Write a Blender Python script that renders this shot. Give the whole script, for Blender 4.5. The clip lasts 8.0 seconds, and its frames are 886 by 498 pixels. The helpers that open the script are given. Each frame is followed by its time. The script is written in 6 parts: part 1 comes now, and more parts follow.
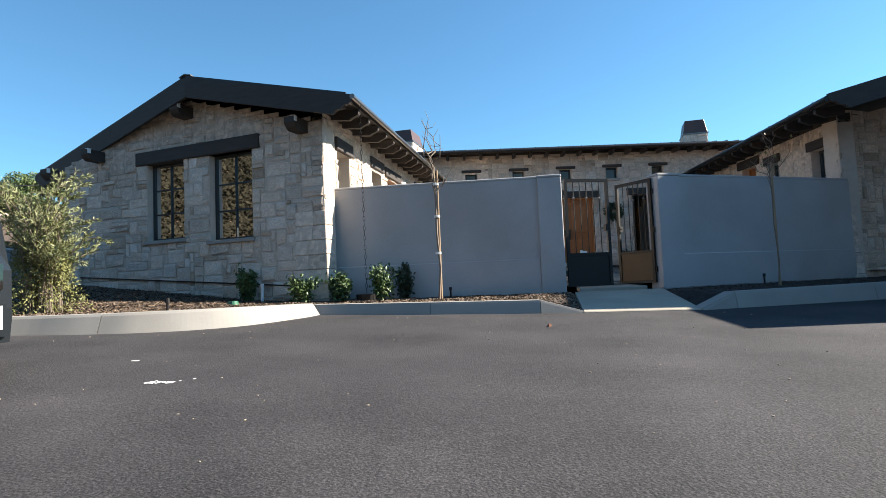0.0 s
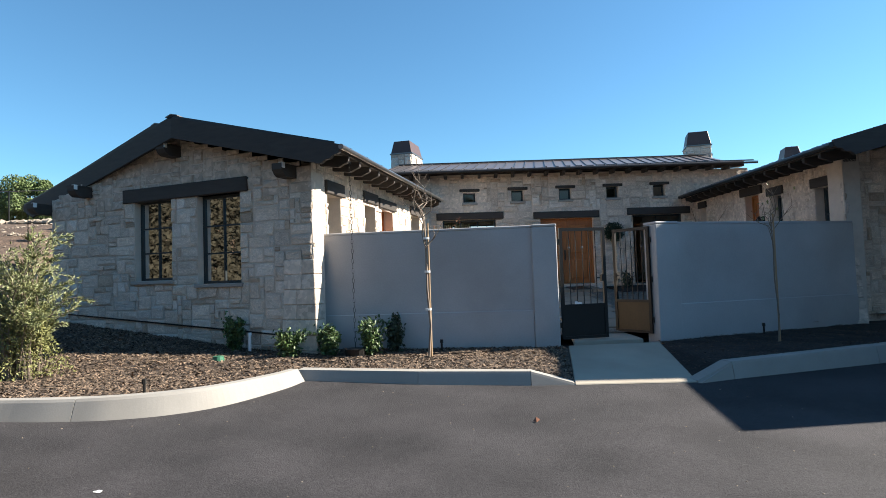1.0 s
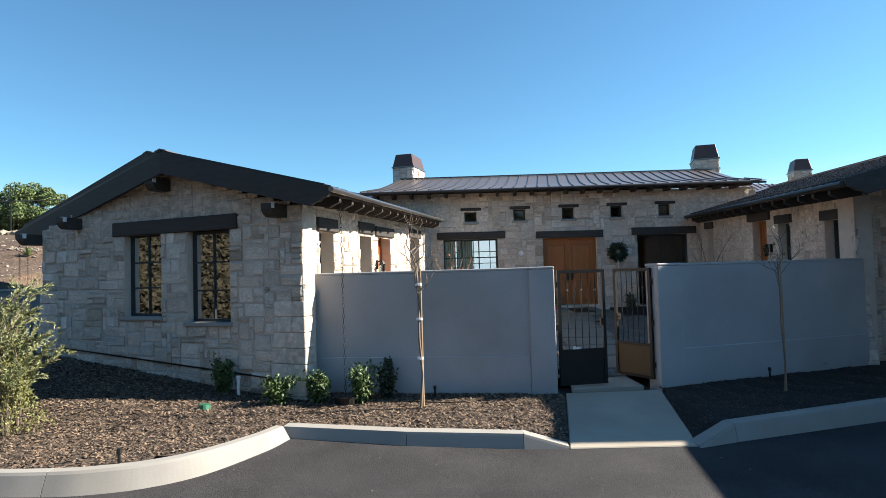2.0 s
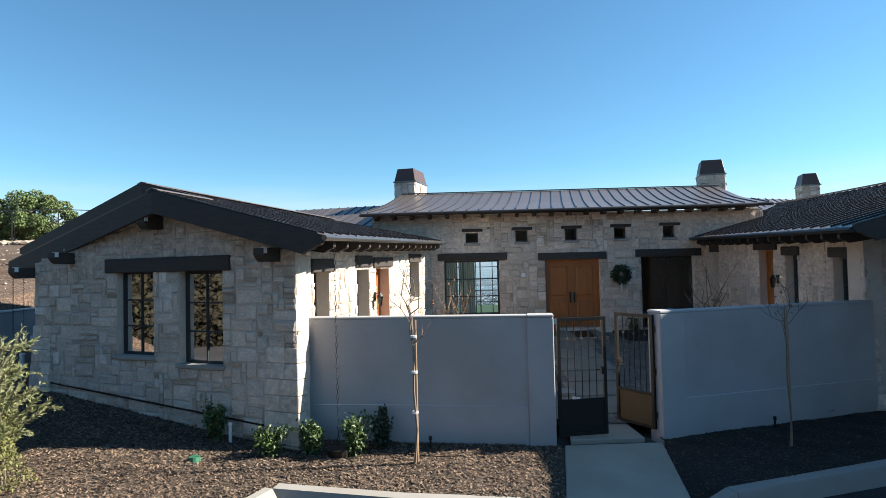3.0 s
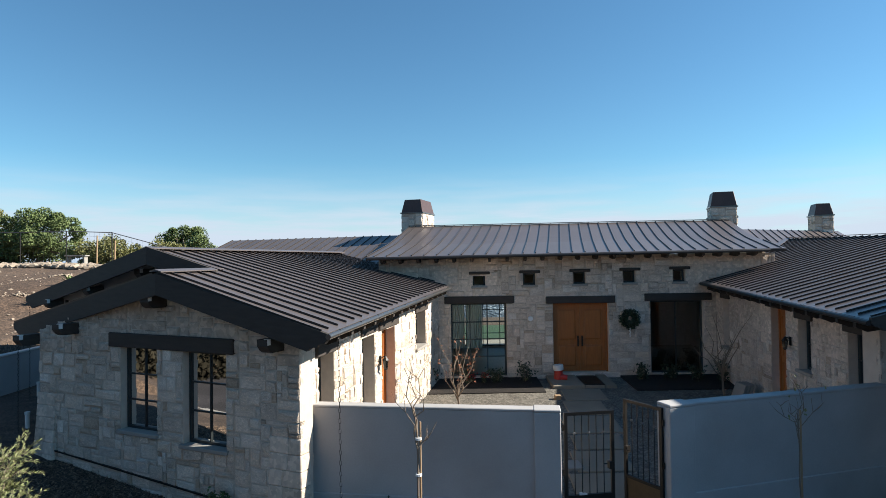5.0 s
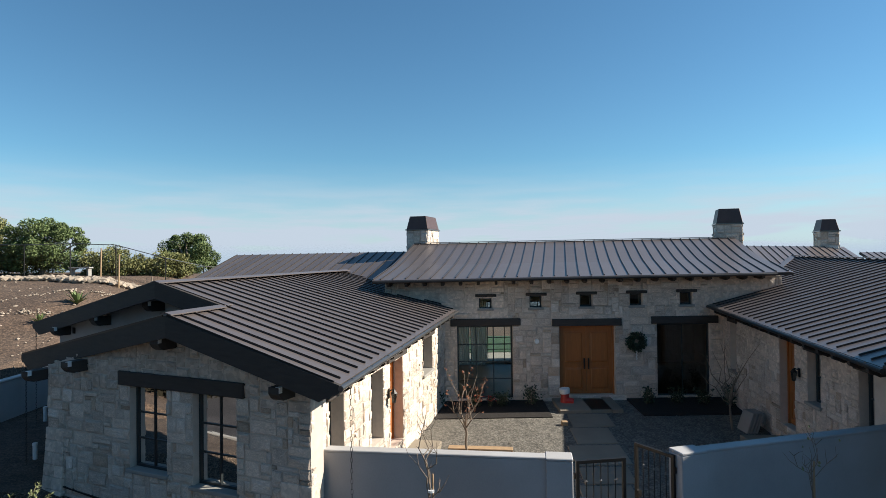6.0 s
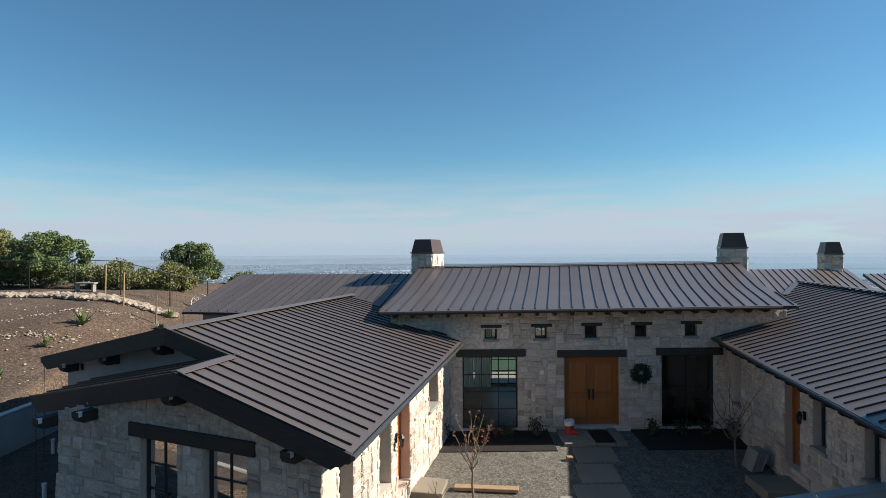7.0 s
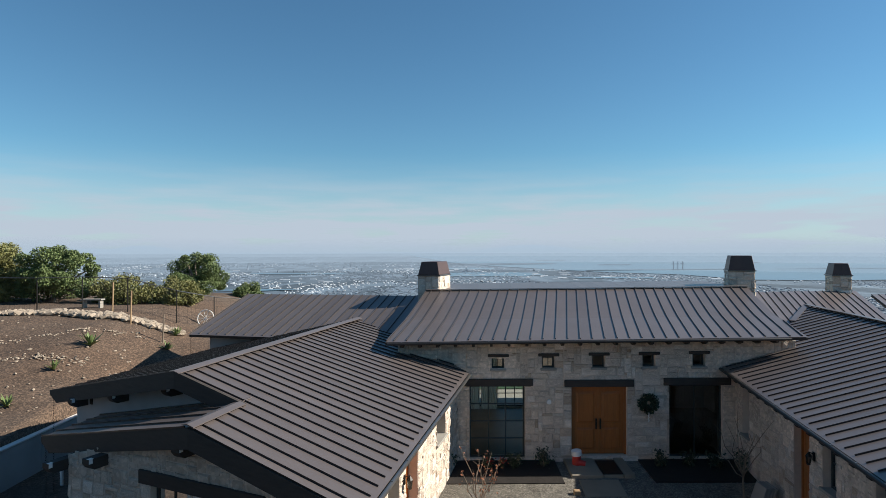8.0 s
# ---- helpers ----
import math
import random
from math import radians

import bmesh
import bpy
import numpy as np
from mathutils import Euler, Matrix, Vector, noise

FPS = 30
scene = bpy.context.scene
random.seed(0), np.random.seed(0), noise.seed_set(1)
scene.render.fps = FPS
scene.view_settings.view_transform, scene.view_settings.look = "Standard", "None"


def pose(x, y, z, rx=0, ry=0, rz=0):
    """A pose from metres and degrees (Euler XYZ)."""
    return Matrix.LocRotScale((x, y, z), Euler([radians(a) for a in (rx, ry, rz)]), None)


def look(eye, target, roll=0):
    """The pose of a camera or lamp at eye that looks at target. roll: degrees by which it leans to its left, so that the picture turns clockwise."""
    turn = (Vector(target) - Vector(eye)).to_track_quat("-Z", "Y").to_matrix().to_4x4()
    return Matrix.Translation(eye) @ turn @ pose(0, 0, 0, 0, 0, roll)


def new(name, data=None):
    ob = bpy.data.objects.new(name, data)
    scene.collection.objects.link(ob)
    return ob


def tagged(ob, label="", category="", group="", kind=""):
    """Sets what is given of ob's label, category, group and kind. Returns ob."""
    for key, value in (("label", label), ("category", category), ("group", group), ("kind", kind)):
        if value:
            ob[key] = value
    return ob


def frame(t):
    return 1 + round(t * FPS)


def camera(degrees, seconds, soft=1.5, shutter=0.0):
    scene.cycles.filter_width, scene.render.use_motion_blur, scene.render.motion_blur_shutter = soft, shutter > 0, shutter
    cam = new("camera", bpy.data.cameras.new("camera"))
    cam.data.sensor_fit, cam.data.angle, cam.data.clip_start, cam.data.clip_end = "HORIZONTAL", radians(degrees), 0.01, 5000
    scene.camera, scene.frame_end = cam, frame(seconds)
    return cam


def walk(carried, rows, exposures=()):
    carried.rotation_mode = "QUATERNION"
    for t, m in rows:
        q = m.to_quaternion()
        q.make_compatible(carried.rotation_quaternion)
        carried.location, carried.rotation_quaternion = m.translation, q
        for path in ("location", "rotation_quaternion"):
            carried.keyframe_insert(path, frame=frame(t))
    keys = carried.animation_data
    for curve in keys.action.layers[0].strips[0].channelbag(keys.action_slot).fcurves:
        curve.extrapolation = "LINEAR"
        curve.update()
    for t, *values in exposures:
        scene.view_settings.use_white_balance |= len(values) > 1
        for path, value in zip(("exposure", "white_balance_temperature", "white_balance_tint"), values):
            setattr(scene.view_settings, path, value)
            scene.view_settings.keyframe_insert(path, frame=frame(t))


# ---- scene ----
cam = camera(73.33, 8.0, soft=0.3)
ROWS = [  # seconds, x, y, z, yaw, pitch, roll
    (0.0, 0.010, 0.010, 0.325, -3.215, 3.780, 2.395),
    (0.5, 0.114, 0.080, 1.006, -3.210, 2.806, 2.223),
    (1.0, 0.271, 0.196, 1.472, -2.944, 2.528, 1.961),
    (2.5, 0.637, 0.612, 2.713, -1.995, 1.953, 1.499),
    (3.0, 0.709, 0.709, 3.164, -1.800, 1.730, 1.291),
    (3.5, 0.754, 0.768, 3.636, -1.608, 1.440, 1.110),
    (4.0, 0.763, 0.811, 4.046, -1.404, 1.274, 0.988),
    (4.5, 0.789, 0.825, 4.449, -1.189, 1.146, 0.876),
    (6.0, 0.576, 0.882, 5.672, -1.048, 0.748, 0.633),
    (6.5, 0.472, 0.872, 6.220, -1.087, 0.538, 0.417),
    (7.0, 0.406, 0.833, 6.836, -0.993, 0.337, 0.290),
    (7.5, 0.313, 0.846, 7.377, -0.971, 0.236, 0.176),
    (8.0, 0.290, 0.843, 7.859, -0.623, 0.182, 0.112),
]
walk(cam, [(t, pose(x, y, z, 90 + pitch, roll, yaw)) for t, x, y, z, yaw, pitch, roll in ROWS],
     exposures=[(0.0, 1.96), (1.0, 1.85), (2.5, 1.74), (4.5, 1.49), (6.5, 1.10), (8.0, 1.00)])

# ---- world and sun ----
SUN_EL, SUN_AZ = 32.5, 86.5          # degrees; azimuth from +y towards +x
world = bpy.data.worlds.new("sky")
scene.world = world
world.use_nodes = True
wn = world.node_tree
wn.nodes.clear()
sky = wn.nodes.new("ShaderNodeTexSky")
sky.sky_type, sky.sun_disc = "NISHITA", False
sky.sun_elevation, sky.sun_rotation = radians(SUN_EL), radians(SUN_AZ)
sky.altitude, sky.air_density, sky.dust_density, sky.ozone_density = 300, 1.0, 0.1, 2.2
bg = wn.nodes.new("ShaderNodeBackground")
bg.inputs["Strength"].default_value = 0.05
wout = wn.nodes.new("ShaderNodeOutputWorld")
deep = wn.nodes.new("ShaderNodeVectorMath")   # clear coastal air: a deeper blue
deep.operation = "MULTIPLY"
deep.inputs[1].default_value = (0.64, 1.0, 1.10)
wn.links.new(sky.outputs["Color"], deep.inputs[0])
wn.links.new(deep.outputs[0], bg.inputs["Color"])
wn.links.new(bg.outputs[0], wout.inputs[0])

sun_data = bpy.data.lights.new("sun", "SUN")
sun_data.energy, sun_data.angle, sun_data.color = 4.0, radians(0.53), (1.0, 0.93, 0.82)
sun = new("sun", sun_data)
s_dir = Vector((math.sin(radians(SUN_AZ)) * math.cos(radians(SUN_EL)), math.cos(radians(SUN_AZ)) * math.cos(radians(SUN_EL)), math.sin(radians(SUN_EL))))
sun.matrix_world = look(s_dir * 60, (0, 0, 0))


# ---- materials ----
def mat(name, base, rough=0.8, metal=0.0, var=0.15, scale=8.0, fine=60.0, bump=0.3, dist=0.01, piece=0.0, tint=None, tint_scale=1.2, tint_amt=0.5, spec=0.5, stretch=(1, 1, 1), islands=0.0, speck=0.0, speck_scale=90.0):
    """A surface with grain at two scales, bump, stains of another tint and a difference from piece to piece."""
    m = bpy.data.materials.new(name)
    m.use_nodes = True
    nt = m.node_tree
    nd, ln = nt.nodes, nt.links
    b = nd["Principled BSDF"]
    b.inputs["Roughness"].default_value, b.inputs["Metallic"].default_value = rough, metal
    b.inputs["Specular IOR Level"].default_value = spec
    tc = nd.new("ShaderNodeTexCoord")
    mp = nd.new("ShaderNodeMapping")
    mp.inputs["Scale"].default_value = stretch
    ln.new(tc.outputs["Object"], mp.inputs["Vector"])
    vec = mp.outputs["Vector"]
    oi = nd.new("ShaderNodeObjectInfo")
    if piece:
        add = nd.new("ShaderNodeVectorMath")
        add.operation = "ADD"
        sc = nd.new("ShaderNodeVectorMath")
        sc.operation = "SCALE"
        sc.inputs["Scale"].default_value = 37.0
        cmb = nd.new("ShaderNodeCombineXYZ")
        for i in range(3):
            ln.new(oi.outputs["Random"], cmb.inputs[i])
        ln.new(cmb.outputs[0], sc.inputs[0])
        ln.new(vec, add.inputs[0])
        ln.new(sc.outputs[0], add.inputs[1])
        vec = add.outputs[0]

    def noise_tex(s, detail=4.0):
        n = nd.new("ShaderNodeTexNoise")
        n.inputs["Scale"].default_value, n.inputs["Detail"].default_value = s, detail
        ln.new(vec, n.inputs["Vector"])
        return n.outputs["Fac"]

    def math_node(op, a, bb):
        n = nd.new("ShaderNodeMath")
        n.operation = op
        for i, v in enumerate((a, bb)):
            if isinstance(v, (int, float)):
                n.inputs[i].default_value = v
            else:
                ln.new(v, n.inputs[i])
        return n.outputs[0]

    big, small = noise_tex(scale), noise_tex(fine, 3.0)
    f = math_node("ADD", math_node("MULTIPLY", math_node("SUBTRACT", big, 0.5), var * 3.0), math_node("MULTIPLY", math_node("SUBTRACT", small, 0.5), var * 2.2))
    if piece:
        f = math_node("ADD", f, math_node("MULTIPLY", math_node("SUBTRACT", oi.outputs["Random"], 0.5), piece))
    if islands:
        g = nd.new("ShaderNodeNewGeometry")
        f = math_node("ADD", f, math_node("MULTIPLY", math_node("SUBTRACT", g.outputs["Random Per Island"], 0.5), islands))
    if speck:
        vo = nd.new("ShaderNodeTexVoronoi")
        vo.inputs["Scale"].default_value = speck_scale
        ln.new(vec, vo.inputs["Vector"])
        sp = nd.new("ShaderNodeSeparateColor")
        ln.new(vo.outputs["Color"], sp.inputs[0])
        f = math_node("ADD", f, math_node("MULTIPLY", math_node("SUBTRACT", math_node("POWER", sp.outputs[0], 2.0), 0.33), speck))
    gain = math_node("MAXIMUM", math_node("ADD", f, 1.0), 0.05)
    col = nd.new("ShaderNodeRGB")
    col.outputs[0].default_value = (*base, 1)
    color = col.outputs[0]
    if tint:
        mix = nd.new("ShaderNodeMix")
        mix.data_type = "RGBA"
        ramp = nd.new("ShaderNodeMapRange")
        ramp.inputs[1].default_value, ramp.inputs[2].default_value = 0.42, 0.66
        ramp.inputs[4].default_value = tint_amt
        ln.new(noise_tex(tint_scale, 5.0), ramp.inputs[0])
        ln.new(ramp.outputs[0], mix.inputs["Factor"])
        ln.new(color, mix.inputs["A"])
        mix.inputs["B"].default_value = (*tint, 1)
        color = mix.outputs["Result"]
    mul = nd.new("ShaderNodeVectorMath")
    mul.operation = "SCALE"
    ln.new(color, mul.inputs[0])
    ln.new(gain, mul.inputs["Scale"])
    ln.new(mul.outputs[0], b.inputs["Base Color"])
    if bump:
        bp = nd.new("ShaderNodeBump")
        bp.inputs["Strength"].default_value, bp.inputs["Distance"].default_value = bump, dist
        ln.new(math_node("ADD", big, math_node("MULTIPLY", small, 0.6)), bp.inputs["Height"])
        ln.new(bp.outputs[0], b.inputs["Normal"])
    return m


def glass_mat(name, tint, body=0.35):
    """Window glass: mostly see-through, mirror-like at its surface."""
    m = bpy.data.materials.new(name)
    m.use_nodes = True
    nd, ln = m.node_tree.nodes, m.node_tree.links
    nd.clear()
    out, mix, tr, gl, fr = (nd.new("ShaderNode" + k) for k in ("OutputMaterial", "MixShader", "BsdfTransparent", "BsdfGlossy", "Fresnel"))
    tr.inputs["Color"].default_value = (*tint, 1)
    gl.inputs["Roughness"].default_value = 0.02
    fr.inputs["IOR"].default_value = 1.0 + body * 2.4
    ln.new(fr.outputs[0], mix.inputs[0])
    ln.new(tr.outputs[0], mix.inputs[1])
    ln.new(gl.outputs[0], mix.inputs[2])
    ln.new(mix.outputs[0], out.inputs[0])
    return m


STONE = mat("limestone", (0.61, 0.51, 0.42), 0.92, var=0.21, scale=1.6, fine=7, bump=1.0, dist=0.03, piece=0.36, speck=0.35, speck_scale=14, tint=(0.53, 0.42, 0.32), tint_scale=0.7, tint_amt=0.45)
STONE_TAN = mat("limestone_tan", (0.47, 0.365, 0.275), 0.92, var=0.2, scale=1.6, fine=9, bump=1.0, dist=0.03, piece=0.4, speck=0.35, speck_scale=14)
STONE_PALE = mat("limestone_pale", (0.68, 0.60, 0.52), 0.92, var=0.18, scale=1.6, fine=8, bump=1.0, dist=0.03, piece=0.3, speck=0.3, speck_scale=14, tint=(0.50, 0.40, 0.30), tint_scale=0.9, tint_amt=0.5)
MORTAR = mat("mortar", (0.58, 0.495, 0.41), 0.95, var=0.12, scale=6, fine=80, bump=0.4)
STUCCO = mat("stucco", (0.42, 0.41, 0.40), 0.9, var=0.07, scale=1.3, fine=40, bump=0.4, dist=0.008, tint=(0.33, 0.312, 0.295), tint_scale=0.8, tint_amt=0.6)
CAP = mat("cap_stucco", (0.72, 0.70, 0.66), 0.85, var=0.05, scale=3, fine=70, bump=0.2)
TIMBER = mat("dark_timber", (0.045, 0.036, 0.030), 0.75, var=0.25, scale=3, fine=30, bump=0.35, stretch=(1, 1, 6))
ROOF = mat("bronze_metal", (0.190, 0.158, 0.147), 0.36, 0.45, var=0.08, scale=1.3, fine=14, bump=0.06, dist=0.02, piece=0.16, spec=0.5)
# roof metal with the shade on the ribs' sides put into its colour
SEAM_SHADE = mat("seam_shade_metal", (0.030, 0.026, 0.024), 0.42, 0.25, var=0.05, scale=2, fine=20, bump=0.03)
GUTTER = mat("gutter_metal", (0.17, 0.162, 0.155), 0.28, 0.75, var=0.08, scale=2, fine=20, bump=0.05)
COPPER = mat("copper_cap", (0.105, 0.060, 0.050), 0.45, 0.4, var=0.12, scale=3, fine=20, bump=0.06, tint=(0.08, 0.05, 0.045), tint_scale=2)
IRON = mat("black_iron", (0.017, 0.015, 0.013), 0.5, 0.3, var=0.15, scale=6, fine=60, bump=0.1)
BRONZE_FRAME = mat("window_bronze", (0.032, 0.040, 0.042), 0.45, 0.2, var=0.1, scale=5, fine=50, bump=0.05)
# gate iron with the light falling on it put into a tan colour
LIT_IRON = mat("lit_iron", (0.095, 0.064, 0.032), 0.6, 0.2, var=0.2, scale=3, fine=30, bump=0.15)
DOORWOOD = mat("alder_wood", (0.35, 0.114, 0.025), 0.5, var=0.16, scale=5, fine=40, bump=0.12, stretch=(6, 6, 0.7), tint=(0.27, 0.095, 0.024), tint_scale=1.2, tint_amt=0.6)
CONCRETE = mat("concrete", (0.31, 0.29, 0.26), 0.9, var=0.07, scale=2.5, fine=60, bump=0.2, dist=0.006, tint=(0.28, 0.25, 0.21), tint_scale=0.9, tint_amt=0.5, piece=0.08)
WALKC = mat("walk_concrete", (0.37, 0.322, 0.255), 0.9, var=0.08, scale=2.0, fine=60, bump=0.2, dist=0.006, tint=(0.30, 0.256, 0.20), tint_scale=0.8, tint_amt=0.6, piece=0.1)
PATHC = mat("sand_concrete", (0.25, 0.212, 0.160), 0.9, var=0.08, scale=2.0, fine=60, bump=0.2, dist=0.006, tint=(0.20, 0.168, 0.127), tint_scale=1.1, tint_amt=0.5, piece=0.14)
ASPHALT = mat("asphalt", (0.0335, 0.0308, 0.0314), 0.9, var=0.42, scale=0.9, fine=70, bump=1.0, dist=0.012, tint=(0.047, 0.0425, 0.0435), tint_scale=0.7, tint_amt=0.9, spec=0.3, speck=1.1, speck_scale=135)
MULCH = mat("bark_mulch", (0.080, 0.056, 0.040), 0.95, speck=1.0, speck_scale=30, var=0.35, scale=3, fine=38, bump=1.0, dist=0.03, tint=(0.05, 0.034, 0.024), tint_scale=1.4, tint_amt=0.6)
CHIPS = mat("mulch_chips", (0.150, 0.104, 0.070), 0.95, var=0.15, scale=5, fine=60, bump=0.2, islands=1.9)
GRAVEL = mat("gravel", (0.145, 0.132, 0.11), 0.95, speck=1.0, speck_scale=26, var=0.32, scale=3, fine=45, bump=1.0, dist=0.03)
# dark soil made near-black: the shade over the beds is in its colour
SOIL = mat("dark_shaded_soil", (0.015, 0.0115, 0.0095), 0.95, var=0.3, scale=3, fine=40, bump=0.8, dist=0.03)
HILL = mat("hill_soil", (0.098, 0.062, 0.040), 0.95, speck=1.3, speck_scale=20, var=0.22, scale=0.6, fine=9, bump=0.8, dist=0.06, tint=(0.096, 0.069, 0.050), tint_scale=0.22, tint_amt=0.7)
ROCK = mat("pale_rock", (0.34, 0.275, 0.21), 0.9, var=0.2, scale=3, fine=20, bump=0.6, islands=0.4)
PLASTER = mat("interior_plaster", (0.62, 0.57, 0.50), 0.9, var=0.04, scale=1, fine=30, bump=0.05)
FLOORWOOD = mat("interior_floor", (0.22, 0.15, 0.09), 0.5, var=0.1, scale=2, fine=30, bump=0.05)
BARK = mat("bark", (0.20, 0.155, 0.115), 0.9, var=0.25, scale=10, fine=50, bump=0.5, stretch=(1, 1, 0.3))
STAKE = mat("stake_wood", (0.36, 0.24, 0.135), 0.8, var=0.15, scale=6, fine=40, bump=0.2, stretch=(1, 1, 0.2))
LEAF = mat("leaf_green", (0.066, 0.108, 0.032), 0.5, var=0.2, scale=2, fine=20, bump=0, islands=0.9)
LEAF_PALE = mat("leaf_olive", (0.19, 0.205, 0.085), 0.6, var=0.2, scale=2, fine=20, bump=0, islands=0.8)
TREE_A = mat("tree_leaf_olive", (0.165, 0.165, 0.052), 0.65, var=0.2, scale=0.6, fine=8, bump=0, islands=0.55)
TREE_B = mat("tree_leaf_green", (0.112, 0.152, 0.048), 0.65, var=0.2, scale=0.6, fine=8, bump=0, islands=0.55)
LEAF_DARK = mat("leaf_dark", (0.030, 0.045, 0.020), 0.45, var=0.2, scale=2, fine=20, bump=0, islands=0.9)
LEAF_RED = mat("leaf_autumn", (0.25, 0.10, 0.05), 0.7, var=0.2, scale=2, fine=20, bump=0, islands=0.8)
WHITE = mat("white_plastic", (0.78, 0.77, 0.74), 0.5, var=0.03, scale=4, fine=40, bump=0.03)
GREEN_LID = mat("green_plastic", (0.04, 0.16, 0.09), 0.5, var=0.08, scale=6, fine=40, bump=0.05)
GLASS = glass_mat("window_glass", (0.62, 0.66, 0.62), 0.24)
CLEAR_GLASS = glass_mat("clear_glass", (0.86, 0.89, 0.87), 0.22)
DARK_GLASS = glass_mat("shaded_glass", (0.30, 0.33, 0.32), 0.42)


# ---- building helpers ----
def part(name, bm, material, parent, label=""):
    me = bpy.data.meshes.new(name)
    bm.normal_update()
    bm.to_mesh(me)
    bm.free()
    me.materials.append(material)
    ob = new(name, me)
    ob.parent = parent
    if label:
        tagged(ob, label)
    return ob


def empty(name, label="", category="", group="", kind=""):
    return tagged(new(name), label, category, group, kind)


def thing(name, bm, material, label, category, group="", kind=""):
    return tagged(part(name, bm, material, None), label, category, group, kind)


def prism(bm, low, high):
    """A solid between two rings of as many points."""
    a = [bm.verts.new(p) for p in low]
    b = [bm.verts.new(p) for p in high]
    n = len(a)
    fs = [bm.faces.new(a[::-1]), bm.faces.new(b)]
    for i in range(n):
        fs.append(bm.faces.new((a[i], a[(i + 1) % n], b[(i + 1) % n], b[i])))
    bmesh.ops.recalc_face_normals(bm, faces=fs)
    return fs


def box(bm, x0, x1, y0, y1, z0, z1):
    return prism(bm, [(x0, y0, z0), (x1, y0, z0), (x1, y1, z0), (x0, y1, z0)], [(x0, y0, z1), (x1, y0, z1), (x1, y1, z1), (x0, y1, z1)])


def bevelled(bm, w=0.01, seg=1):
    bmesh.ops.bevel(bm, geom=[e for e in bm.edges], offset=w, segments=seg, affect="EDGES", clamp_overlap=True)
    return bm


def tube(bm, p, q, r0, r1=None, n=8, caps=True):
    p, q = Vector(p), Vector(q)
    r1 = r0 if r1 is None else r1
    t = (q - p).normalized()
    u = t.orthogonal().normalized()
    v = t.cross(u)
    ra, rb = [], []
    for i in range(n):
        a = 2 * math.pi * i / n
        d = u * math.cos(a) + v * math.sin(a)
        ra.append(bm.verts.new(p + d * r0))
        rb.append(bm.verts.new(q + d * r1))
    for i in range(n):
        bm.faces.new((ra[i], ra[(i + 1) % n], rb[(i + 1) % n], rb[i]))
    if caps:
        bm.faces.new(ra[::-1])
        bm.faces.new(rb)


class Plane2:
    """A wall's own axes: s along it, d outwards from it, z up."""

    def __init__(self, p0, p1, rise=0.0):
        self.o = Vector((p0[0], p0[1], 0))
        w = Vector((p1[0], p1[1], 0)) - self.o
        self.len, self.u, self.rise = w.length, w.normalized(), rise
        self.n = Vector((self.u.y, -self.u.x, 0))

    def flip(self):
        self.n = -self.n
        return self

    def p(self, s, d, z):
        return self.o + self.u * s + self.n * d + Vector((0, 0, z + self.rise * s))

    def s_of(self, x, y):
        return (Vector((x, y, 0)) - self.o).dot(self.u)

    def axes(self):
        m = Matrix.Identity(4)
        m.col[0].xyz, m.col[1].xyz, m.col[2].xyz = self.u + Vector((0, 0, self.rise)), self.n, Vector((0, 0, 1))
        m.translation = self.o
        return m

    def block(self, bm, s0, s1, d0, d1, z0, z1):
        q = self.p
        return prism(bm, [q(s0, d0, z0), q(s1, d0, z0), q(s1, d1, z0), q(s0, d1, z0)], [q(s0, d0, z1), q(s1, d0, z1), q(s1, d1, z1), q(s0, d1, z1)])


def snapped(lo, hi, step, marks):
    n = max(1, round((hi - lo) / step))
    g = [lo + (hi - lo) * i / n for i in range(n + 1)]
    for m in marks:
        if lo + 0.02 < m < hi - 0.02:
            k = min(range(1, n), key=lambda i: abs(g[i] - m))
            g[k] = m
    return sorted(g)


def wall_body(name, pl, s0, s1, z0, z1, thick, openings, material, label, top=None):
    """A thick wall with openings through it and, if given, a gable (ring of s, z) on top."""
    bm = bmesh.new()
    ss = sorted({s0, s1, *[o[0] for o in openings], *[o[1] for o in openings]})
    for a, b in zip(ss, ss[1:]):
        mid, cuts = (a + b) / 2, [z0]
        for o in sorted((o for o in openings if o[0] < mid < o[1]), key=lambda o: o[2]):
            cuts += [o[2], o[3]]
        cuts.append(z1)
        for lo, hi in zip(cuts[::2], cuts[1::2]):
            if hi - lo > 0.01:
                pl.block(bm, a, b, -thick, 0, lo, hi)
    if top:
        prism(bm, [pl.p(s, -thick, z) for s, z in top], [pl.p(s, 0, z) for s, z in top])
    return thing(name, bm, material, label, "wall", kind="structure")


